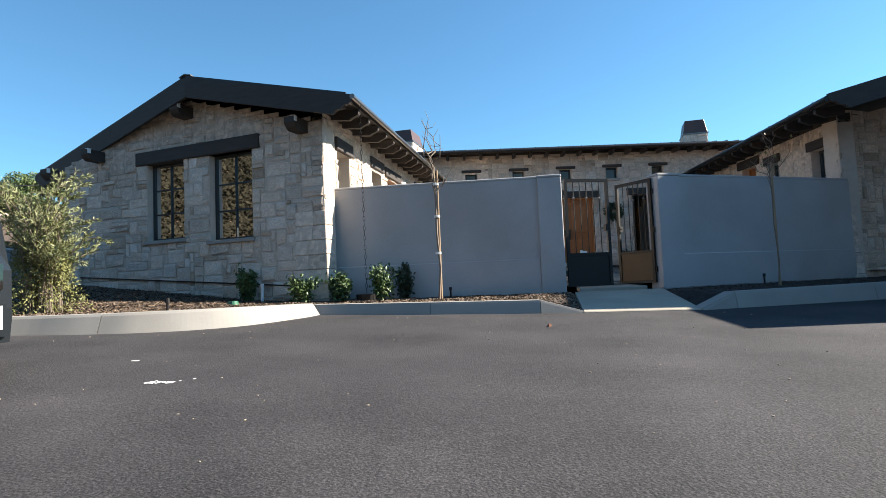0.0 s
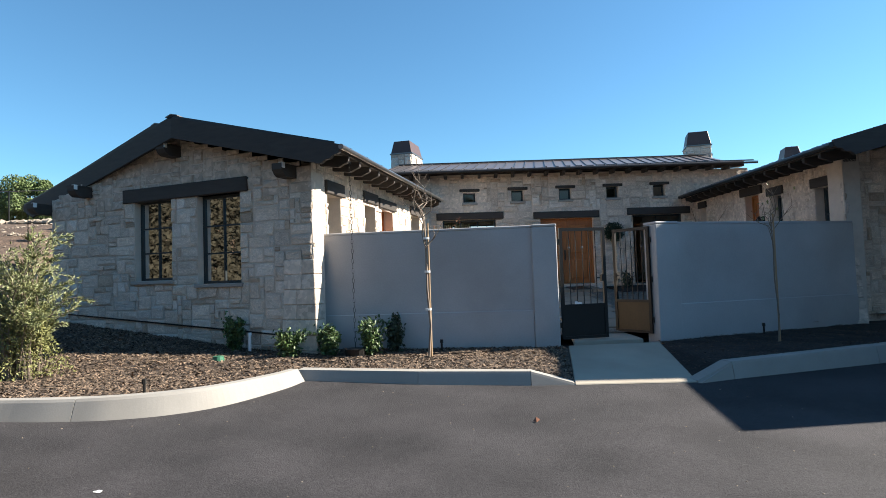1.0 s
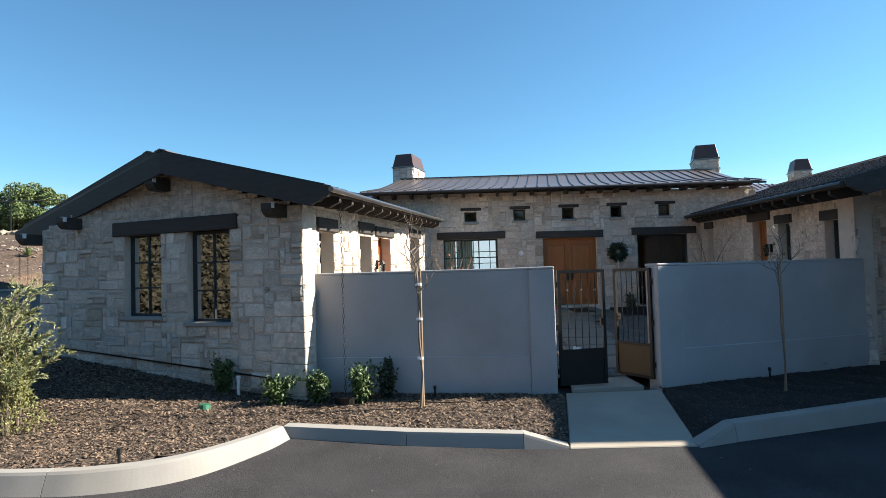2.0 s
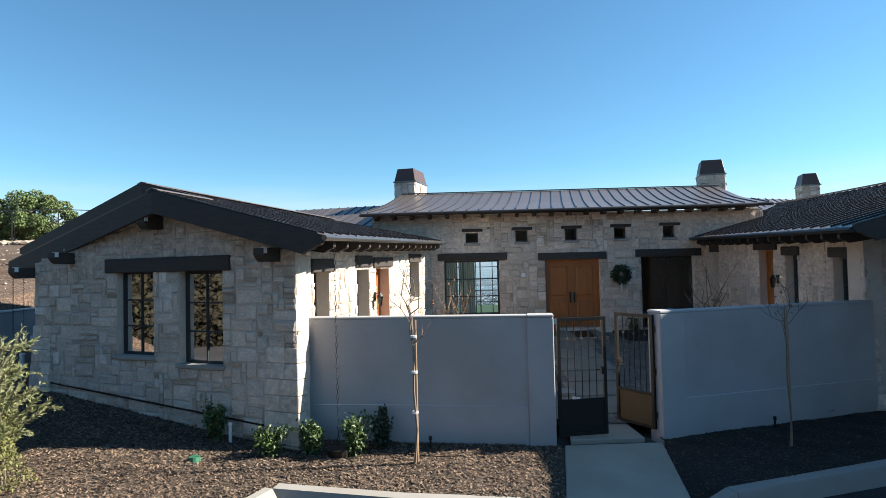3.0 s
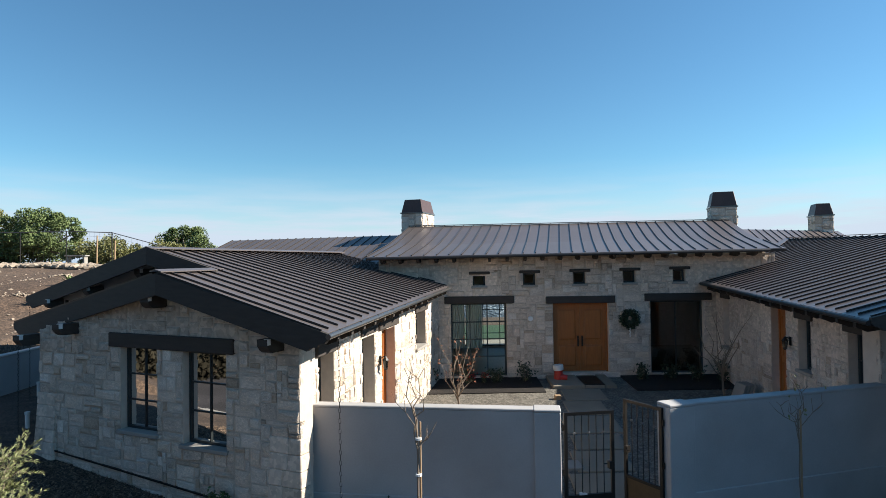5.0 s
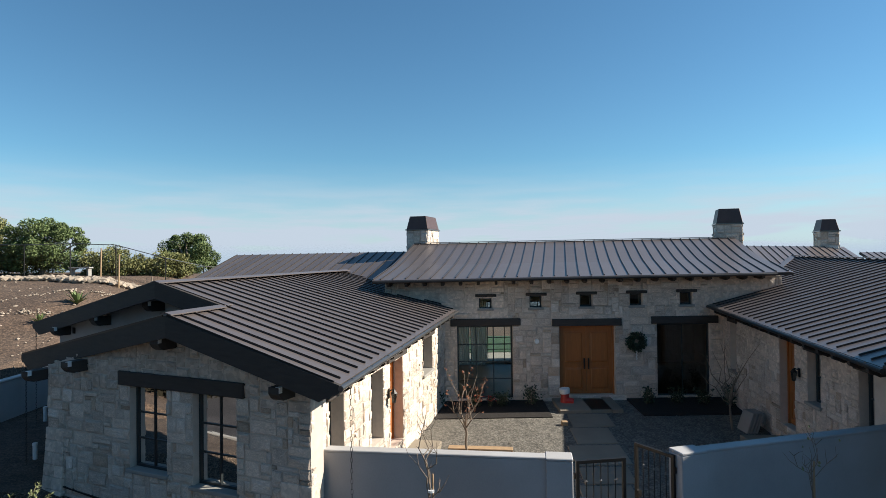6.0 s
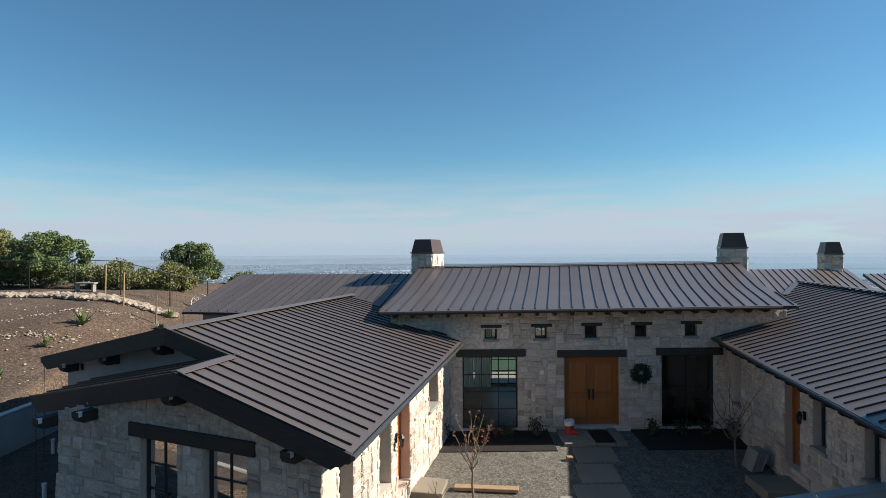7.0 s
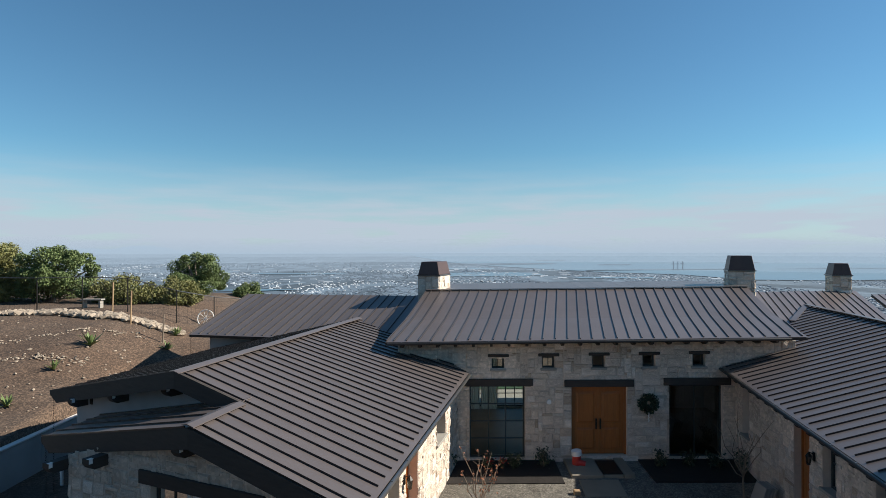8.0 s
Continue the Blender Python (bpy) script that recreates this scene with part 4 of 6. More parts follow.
LINEN = bpy.data.materials.new("linen_curtain")
LINEN.use_nodes = True
lin = LINEN.node_tree
lin.nodes.clear()
l_out, l_mix, l_dif, l_tr = (lin.nodes.new("ShaderNode" + k) for k in ("OutputMaterial", "MixShader", "BsdfDiffuse", "BsdfTranslucent"))
l_dif.inputs[0].default_value, l_tr.inputs[0].default_value = (0.75, 0.72, 0.65, 1), (0.75, 0.69, 0.58, 1)
lin.links.new(l_dif.outputs[0], l_mix.inputs[1])
lin.links.new(l_tr.outputs[0], l_mix.inputs[2])
lin.links.new(l_mix.outputs[0], l_out.inputs[0])
for k in range(2):
    bm = bmesh.new()
    rows_ = []
    for i in range(49):
        x, y = 1.48 + 0.76 * k + 0.68 * i / 48, 26.78 + 0.045 * math.sin(i * 0.95) + 0.02 * math.sin(i * 0.37 + k)
        rows_.append((bm.verts.new((x, y, 0.97)), bm.verts.new((x, y, 3.72))))
    for a, b in zip(rows_, rows_[1:]):
        bm.faces.new((a[0], b[0], b[1], a[1]))
    thing("curtain", bm, LINEN, "pale linen curtain hanging before the garden window", "curtain", "curtains of the hall")


def ring_lw(pts, z):
    return [Vector((*lw(s, b, 0).xy, z)) for s, b in pts]


plain("floor_left_wing", ring_lw(((0.3, 0.36), (6.6, 0.36), (6.6, 9.5), (0.3, 9.5)), 0.95), 0.08, FLOORWOOD, "warm timber floor of the wing", "floor")
plain("wall_left_wing_partition", ring_lw(((0.36, 4.0), (6.9, 4.0), (6.9, 4.12), (0.36, 4.12)), 0.9), 2.75, PLASTER, "pale partition inside the wing", "wall")
plain("wall_left_wing_inner", ring_lw(((6.5, 0.4), (6.62, 0.4), (6.62, 10.0), (6.5, 10.0)), 0.5), 3.2, PLASTER, "pale inner wall of the wing", "wall")
plain("wall_left_wing_side", ring_lw(((9.05, 2.35), (9.25, 2.35), (9.25, 14.0), (9.05, 14.0)), 0.3), 3.75, STUCCO, "white stucco side wall of the wing", "wall")
plain("ceiling_left_wing", ring_lw(((0.36, 0.36), (6.5, 0.36), (6.5, 9.5), (0.36, 9.5)), 3.52), 0.05, PLASTER, "pale ceiling of the wing", "ceiling")
plain("wall_right_wing_partition", [(11.6, 12.9, 0.3), (11.75, 12.9, 0.3), (12.1, 20.6, 0.3), (11.95, 20.6, 0.3)], 3.5, PLASTER, "pale partition inside the wing", "wall")
plain("wall_right_wing_side", [(17.0, 13.9, 0.0), (17.2, 13.9, 0.0), (18.0, 26.0, 0.0), (17.8, 26.0, 0.0)], 3.9, MORTAR, "outer side wall of the wing", "wall")
plain("floor_right_wing", [(9.8, 12.7, 0.9), (11.6, 13.1, 0.9), (11.95, 20.6, 0.9), (10.6, 20.6, 0.9)], 0.08, FLOORWOOD, "timber floor of the wing", "floor")
# unseen blocks added forward of the wing to cast the forecourt's shadows
plain("wall_garage", [(10.9, 6.95, -0.3), (19.0, 7.85, -0.3), (18.0, 11.0, -0.3), (12.0, 11.0, -0.3), (11.1, 8.6, -0.3)], 4.0, MORTAR, "unseen block added beside the forecourt to cast shade", "wall")
plain("roof_garage", [(10.15, 6.65, 3.72), (19.6, 7.70, 3.72), (19.6, 9.1, 3.72), (10.4, 9.1, 3.72)], 0.22, TIMBER, "unseen slab added to shape the shadow edge on the forecourt", "roof")
plain("wall_garage_upper", [(12.0, 11.0, 3.7), (18.5, 11.0, 3.7), (18.5, 12.0, 3.7), (12.0, 12.0, 3.7)], 3.14, MORTAR, "unseen taller block added to shade the courtyard wall", "wall")
plain("wall_garage_step", [(12.0, 9.1, 3.7), (18.5, 9.1, 3.7), (18.5, 11.0, 3.7), (12.0, 11.0, 3.7)], 2.55, MORTAR, "unseen block added to shade the path and the bed", "wall")
plain("terrace", [(-6, 27.3, 0.60), (16, 27.3, 0.60), (16, 31.4, 0.60), (-6, 31.4, 0.60)], 0.14, CONCRETE, "pale concrete terrace behind the hall", "terrace")
plain("lawn", [(-6, 31.5, 0.62), (16, 31.5, 0.62), (16, 37.5, 0.62), (-6, 37.5, 0.62)], 0.14, LEAF, "green lawn behind the house", "lawn")


# ---- things on the walls ----
bm = bmesh.new()
RG.block(bm, 5.12, 5.22, -0.02, 0.03, 3.72, 3.88)
thing("wall_vent", bm, IRON, "small dark vent in the white stucco gable", "vent")
def lantern(pl, s, z):
    ob = empty("wall_lantern", "black iron wall lantern beside a side door", "wall lamp", "courtyard lanterns")
    bm = bmesh.new()
    pl.block(bm, s - 0.05, s + 0.05, 0.035, 0.055, z - 0.02, z + 0.20)
    tube(bm, pl.p(s, 0.05, z + 0.15), pl.p(s, 0.17, z + 0.20), 0.012)
    part("bracket", bm, IRON, ob)
    c = pl.p(s, 0.17, z)
    bm = bmesh.new()
    tube(bm, c + Vector((0, 0, 0.10)), c + Vector((0, 0, 0.19)), 0.085, 0.02, n=6)
    part("cap", bm, IRON, ob)
    bm = bmesh.new()
    tube(bm, c + Vector((0, 0, -0.10)), c + Vector((0, 0, 0.10)), 0.05, 0.075, n=6)
    part("glass", bm, DARK_GLASS, ob, "small glass body")
    bm = bmesh.new()
    tube(bm, c + Vector((0, 0, -0.13)), c + Vector((0, 0, -0.10)), 0.025, 0.055, n=6)
    part("base", bm, IRON, ob)


lantern(LWS, 4.0, 2.36)
lantern(RWS, 3.42, 2.50)


def wreath(c, radius=0.30):
    ob = empty("wreath", "dark green leafy wreath hanging on the stone wall", "wreath")
    r = random.Random(9)
    bm = bmesh.new()
    for i in range(900):
        a, t, q = r.uniform(0, 6.283), r.uniform(0, 6.283), r.uniform(0.03, 0.12)
        p = Vector((math.cos(a) * (radius - 0.08 + 1.2 * q * math.cos(t)), -0.08 + q * math.sin(t) * 0.6, math.sin(a) * (radius - 0.08 + 1.2 * q * math.cos(t))))
        leaf_quad(bm, Vector(c) + p, r, 0.10, 0.045)
    part("leaves", bm, LEAF_DARK, ob)
    bm = bmesh.new()
    for i in range(9):
        z = -radius - 0.03 - 0.035 * i
        box(bm, c[0] - 0.02 + 0.012 * math.sin(i * 2.0), c[0] + 0.02 + 0.012 * math.sin(i * 2.0), c[1] - 0.10, c[1] - 0.085, c[2] + z, c[2] + z + 0.03)
    part("ribbon", bm, CAP, ob, "hanging pale ribbon")


def leaf_quad(bm, p, r, length, width):
    d = Vector((r.gauss(0, 1), r.gauss(0, 1), r.gauss(0, 1))).normalized()
    u = d.orthogonal().normalized()
    u.rotate(Matrix.Rotation(r.uniform(0, 6.283), 3, d))
    k = length * r.uniform(0.7, 1.3)
    a, b = p - d * k / 2, p + d * k / 2
    w = u * width / 2
    n = d.cross(u) * width * 0.15
    vs = [bm.verts.new(q) for q in (a, p + w + n, b, p - w + n)]
    bm.faces.new(vs)


wreath((7.31, 20.60, 2.79))
bm = bmesh.new()
tube(bm, (4.02, 20.63, 2.83), (4.02, 20.57, 2.83), 0.085, 0.075, n=20)
thing("door_chime", bm, WHITE, "small round white fixture on the stone wall", "fixture")


# rain chain
def rain_chain(p, q):
    ob = empty("rain_chain", "dark metal rain chain hanging from the gutter corner", "rain chain")
    p, q = Vector(p), Vector(q)
    n = 40
    for i in range(n):
        c = p.lerp(q, (i + 0.5) / n)
        h = (p - q).length / n * 0.62
        bm = bmesh.new()
        ang = (i % 2) * math.pi / 2
        dx, dy = 0.016 * math.cos(ang), 0.016 * math.sin(ang)
        ring = [c + Vector((dx, dy, h * 0.5)), c + Vector((0, 0, h)), c + Vector((-dx, -dy, h * 0.5)), c + Vector((-dx, -dy, -h * 0.5)), c + Vector((0, 0, -h)), c + Vector((dx, dy, -h * 0.5))]
        for a, b in zip(ring, ring[1:] + ring[:1]):
            tube(bm, a, b, 0.005, n=5, caps=False)
        bmesh.ops.remove_doubles(bm, verts=bm.verts[:], dist=0.006)
        part("link", bm, IRON, ob)


gc = g0 + off + e_b_eave * 0.42
rain_chain(gc + Vector((0, 0, -0.06)), (gc.x + 0.02, gc.y, 0.30))
bm = bmesh.new()
tube(bm, (gc.x + 0.02, gc.y, 0.08), (gc.x + 0.02, gc.y, 0.28), 0.16, 0.19, n=16)
thing("drain_pot", bm, IRON, "dark round basin under the rain chain", "basin")


chain_front, chain_rear = lw(s_f, -0.45, z_f) + up_f * 5.50, lw(s_r, 1.20, z_r) + up_r * 5.87
for c in (chain_front, chain_rear, bl_o + bl_along * 0.05 + bl_up * 0.05):
    rain_chain(c + Vector((0, 0, -0.08)), (c.x, c.y, land_z(c.x, c.y) + 0.12))


# ---- gate ----
def gate_leaf(p0, p1, z0, z1, label, swing):
    pl = Plane2(p0, p1)
    ob = empty("metal_gate", label, "gate", "courtyard gate leaves")
    L = pl.len
    fr = 0.055
    kick = z0 + 0.60
    for a, b, lo, hi in ((0, fr, z0, z1), (L - fr, L, z0, z1), (fr, L - fr, z1 - fr, z1), (fr, L - fr, kick - 0.03, kick + 0.02), (fr, L - fr, z0, z0 + 0.05)):
        bm = bmesh.new()
        pl.block(bm, a, b, -0.025, 0.025, lo, hi)
        part("gate_frame", bm, IRON, ob)
    bm = bmesh.new()
    pl.block(bm, fr, L - fr, -0.008, 0.008, z0 + 0.05, kick - 0.03)
    # open leaf's panel is coloured as lit, the other stays black
    part("kick_panel", bm, LIT_IRON if swing else IRON, ob, "sheet metal kick panel, tan with the light on it put into its colour" if swing else "solid black sheet metal kick panel")
    n = 5
    for i in range(n):
        s = fr + (L - 2 * fr) * (i + 1) / (n + 1)
        bm = bmesh.new()
        tube(bm, pl.p(s, 0, kick + 0.02), pl.p(s, 0, z1 - fr), 0.0085, n=6)
        bar = part("bar", bm, IRON, ob)
        if i % 2 == 0:
            bm = bmesh.new()
            bmesh.ops.create_uvsphere(bm, u_segments=8, v_segments=6, radius=0.024, matrix=Matrix.Translation(pl.p(s, 0, z1 - 0.36)))
            part("knuckle", bm, GUTTER, bar, "small forged knuckle")
    bm = bmesh.new()
    pl.block(bm, L - 0.10, L - 0.02, -0.045, 0.045, z0 + 1.02, z0 + 1.14)
    tube(bm, pl.p(L - 0.07, -0.06, z0 + 1.08), pl.p(L - 0.16, -0.06, z0 + 1.08), 0.01)
    part("latch", bm, IRON, ob)
    for z in (z0 + 0.25, z0 + 1.0, z1 - 0.25):
        bm = bmesh.new()
        tube(bm, pl.p(-0.02, 0, z - 0.05), pl.p(-0.02, 0, z + 0.05), 0.018)
        part("hinge", bm, IRON, ob)
    return pl, kick


gp, gk = gate_leaf((2.93, 10.80), (3.80, 10.92), 0.25, 2.25, "dark iron gate leaf with a solid kick panel, nearly closed", 0)
gate_leaf((4.66, 10.98), (4.24, 11.72), 0.27, 2.25, "dark iron gate leaf with a solid kick panel, standing open", 1)
bm = bmesh.new()
for k, (s, w, h) in enumerate(((0.27, 0.05, 0.05), (0.32, 0.06, 0.035), (0.365, 0.03, 0.03))):
    gp.block(bm, s - w / 2, s + w / 2, 0.026, 0.034, gk + 0.02, gk + 0.02 + h)
thing("paper_notice", bm, WHITE, "crumpled white paper stuck on the gate's kick panel", "paper")

# ---- beds, paths, courtyard surfaces ----
KY = [(p.x, p.y) for p in KL] + [(0.3, 8.62), (1.86, 8.40), (2.46, 8.34), (4.20, 8.30), (4.80, 8.50), (7.6, 9.30), (12.0, 10.6), (17.0, 12.0)]


def kerb_y(x):
    return float(np.interp(x, [k[0] for k in KY], [k[1] for k in KY]))


def front_y(x):
    """The walls' line behind the beds."""
    return float(np.interp(x, [-16, -8.2, -7.75, -1.49, -1.45, 2.9, 2.95, 4.65, 4.7, 9.5, 17], [18.2, 18.2, 14.0, 11.05, 11.4, 10.75, 10.4, 10.4, 10.9, 12.2, 14.2]))


on_path = lambda x, y: 2.47 + (y - 8.4) * 0.20 < x < 4.12 + (y - 8.4) * 0.20
bx = [-16 + 0.4 * i for i in range(15)] + [-10 + 0.14 * i for i in range(150)] + [11.2 + 0.6 * i for i in range(10)]
by = [6.9 + 0.13 * i for i in range(60)] + [14.8 + 0.5 * i for i in range(8)]


KT = ((-1.62, 0.3, 1.86, 2.46, 4.20, 4.80, 7.6, 12.0), (0.19, 0.13, 0.10, -0.075, -0.11, 0.10, 0.12, 0.16))


def bump_z(x, y):
    z = bed_z(x, y) + 0.025 * noise.noise((x * 2.1, y * 2.1, 3.0)) + 0.012 * noise.noise((x * 7, y * 7, 1.0))
    z = min(z, float(np.interp(x, KT[0], KT[1])) - 0.035 + 0.7 * max(0.0, y - bed_edge(x) - 0.03))
    off_path = max(2.46 + (y - 8.4) * 0.22 - x, x - 4.20 - (y - 8.4) * 0.19)
    return min(z, -0.12 + 0.118 * (y - 8.36) - 0.03 + 0.6 * max(0.0, off_path + 0.05))


def bed_edge(x):
    """Where the bed begins behind the kerb; the kerb runs steeply across before the corner."""
    return kerb_y(x) + float(np.interp(x, (-3.3, -2.7, -1.36, -1.30), (0.21, 0.52, 0.52, 0.16)))


def bed_here(x, y):
    return bed_edge(x) < y < front_y(x) + 0.12 and x > -12.1


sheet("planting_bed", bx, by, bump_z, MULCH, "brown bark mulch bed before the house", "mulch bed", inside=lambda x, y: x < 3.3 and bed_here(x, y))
# bed on this side gets its shade from the soil colour
sheet("planting_bed_shaded", bx, by, bump_z, SOIL, "dark bare soil bed before the courtyard wall, darkened in colour for the shade", "soil bed", inside=lambda x, y: x >= 3.3 and bed_here(x, y))


def scatter(name, count, region, material, label, size, zf, seed, flat=0.35):
    r = random.Random(seed)
    verts, faces = [], []
    while len(faces) < count * 2:
        x, y = r.uniform(region[0], region[1]), r.uniform(region[2], region[3])
        if not region[4](x, y):
            continue
        l, w, a = r.uniform(*size), r.uniform(*size) * 0.4, r.uniform(0, 6.283)
        ca, sa = math.cos(a), math.sin(a)
        z = zf(x, y) + 0.008
        t0, t1 = r.uniform(-flat, flat) * l, r.uniform(-flat, flat) * w
        k = len(verts)
        for u, v, h in ((-l, -w, -t0 - t1), (l, -w, t0 - t1), (l, w, t0 + t1), (-l, w, -t0 + t1), (0, 0, 0.35 * w)):
            verts.append((x + (u * ca - v * sa) / 2, y + (u * sa + v * ca) / 2, z + h / 2 + 0.006))
        faces += [(k, k + 1, k + 4), (k + 1, k + 2, k + 4), (k + 2, k + 3, k + 4), (k + 3, k, k + 4)][:4]
    me = bpy.data.meshes.new(name)
    me.from_pydata(verts, [], faces)
    me.materials.append(material)
    return tagged(new(name, me), label, "ground cover", kind="stuff")


in_bed = lambda x, y: bed_edge(x) + 0.05 < y < front_y(x) and not on_path(x, y)
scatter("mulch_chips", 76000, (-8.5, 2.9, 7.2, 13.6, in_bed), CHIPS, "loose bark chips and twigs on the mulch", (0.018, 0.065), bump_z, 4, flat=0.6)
# chips here take the darker mulch colour in place of shade
scatter("mulch_chips", 9000, (3.5, 9.4, 8.4, 12.2, in_bed), MULCH, "loose bark chips on the shaded bed, coloured darker for the shade", (0.015, 0.05), bump_z, 5)


def slab(owner, ring, zs_, material=PATHC, thick=0.09, name="slab"):
    bm = bmesh.new()
    top = [Vector((x, y, z)) for (x, y), z in zip(ring, zs_)]
    prism(bm, [v - Vector((0, 0, thick)) for v in top], top)
    bevelled(bm, 0.012)
    return part(name, bm, material, owner)


path = empty("path_entrance", "sand-coloured concrete path slabs through the gate to the door", "path", kind="structure")
slab(path, ((2.46, 8.36), (4.20, 8.36), (4.62, 10.62), (2.98, 10.62)), (-0.085, -0.12, 0.16, 0.16), WALKC, thick=0.2)
slab(path, ((3.10, 10.70), (4.36, 10.70), (4.30, 11.90), (3.35, 11.90)), (0.22, 0.22, 0.27, 0.27), WALKC)
court = empty("path_courtyard", "large sand-coloured stepping slabs across the courtyard gravel", "path", kind="structure")
zc = lambda y: court_z(0, y) + 0.03
for x0, x1, y0, y1 in ((3.45, 4.65, 12.0, 13.1), (3.75, 4.95, 13.2, 14.3), (4.0, 5.2, 14.4, 15.3), (4.05, 5.45, 15.45, 16.70), (4.42, 5.52, 16.82, 18.0), (4.62, 5.85, 18.12, 19.22)):
    k = 0.06
    slab(court, ((x0, y0), (x1, y0), (x1 + k, y1), (x0 + k, y1)), (zc(y0), zc(y0), zc(y1), zc(y1)))
porch = empty("porch_slab", "wide concrete landing before the entrance door", "porch", kind="structure")
slab(porch, ((4.50, 19.35), (5.48, 19.35), (5.48, 20.66), (4.50, 20.66)), (0.86, 0.86, 0.94, 0.94), thick=0.35)
slab(porch, ((5.50, 19.37), (6.12, 19.37), (6.12, 20.66), (5.50, 20.66)), (0.85, 0.85, 0.93, 0.93), thick=0.33)
slab(porch, ((6.14, 19.35), (6.48, 19.35), (6.48, 20.66), (6.14, 20.66)), (0.86, 0.86, 0.94, 0.94), thick=0.35)
# dark grey paving between the porch slabs, laid as a thin sheet
bm = bmesh.new()
prism(bm, [(5.50, 19.42, 0.856), (6.12, 19.42, 0.856), (6.12, 20.45, 0.918), (5.50, 20.45, 0.918)], [(5.50, 19.42, 0.876), (6.12, 19.42, 0.876), (6.12, 20.45, 0.938), (5.50, 20.45, 0.938)])
thing("door_mat", bm, IRON, "dark grey rectangular paving before the entrance", "door mat")
sheet("courtyard_gravel", [-3.5 + 0.35 * i for i in range(42)], [10.8 + 0.33 * i for i in range(31)], lambda x, y: court_z(x, y) + 0.012 * noise.noise((x * 3, y * 3, 0)), GRAVEL, "pale grey gravel filling the courtyard", "gravel",
      inside=lambda x, y: y > 11.45 - 0.16 * (x - 1) * (x < 2.9) and y > np.interp(x, [2.9, 4.7, 9.5], [10.9, 11.0, 12.3]))
gr_ok = lambda x, y: y < 18.98 and not (3.4 < x < 5.6)
scatter("gravel_stones", 16000, (-1.2, 9.8, 12.6, 18.98, gr_ok), GRAVEL, "loose pale gravel stones", (0.02, 0.055), court_z, 6)
bm = bmesh.new()
for x0, x1 in ((-0.2, 4.2), (7.0, 10.4)):
    prism(bm, [(x0, 19.0, 0.3), (x1, 19.0, 0.3), (x1, 20.66, 0.3), (x0, 20.66, 0.3)], [(x0, 19.0, 0.765), (x1, 19.0, 0.765), (x1, 20.66, 0.90), (x0, 20.66, 0.90)])
thing("entrance_beds", bm, SOIL, "dark planted soil beds along the main wall, darkened in colour for the shade", "soil bed", kind="structure")
# side door steps
for ring, z, lab in ((((-0.42, 16.1), (0.60, 15.85), (0.78, 16.87), (-0.29, 17.15)), 0.75, "square pale concrete step before a side door, sunlit"), (((8.75, 15.6), (9.9, 15.45), (9.95, 16.7), (8.8, 16.8)), 0.80, "square concrete step before a side door, shaded")):
    bm = bmesh.new()
    top = [Vector((x, y, z)) for x, y in ring]
    prism(bm, [v - Vector((0, 0, 0.42)) for v in top], top)
    bevelled(bm, 0.015)
    thing("door_step", bm, PATHC, lab, "step")


# ---- plants ----
def limb(bm, p, q, r0, r1, r, wob=0.12, seg=4):
    """A crooked tapering branch; returns its points."""
    p, q = Vector(p), Vector(q)
    pts = [p]
    for i in range(1, seg + 1):
        c = p.lerp(q, i / seg)
        if i < seg:
            k = (q - p).length * wob / seg
            c += Vector((r.uniform(-k, k), r.uniform(-k, k), r.uniform(-k, k)))
        pts.append(c)
    for i in range(seg):
        tube(bm, pts[i], pts[i + 1], r0 + (r1 - r0) * i / seg, r0 + (r1 - r0) * (i + 1) / seg, n=6, caps=False)
    return pts


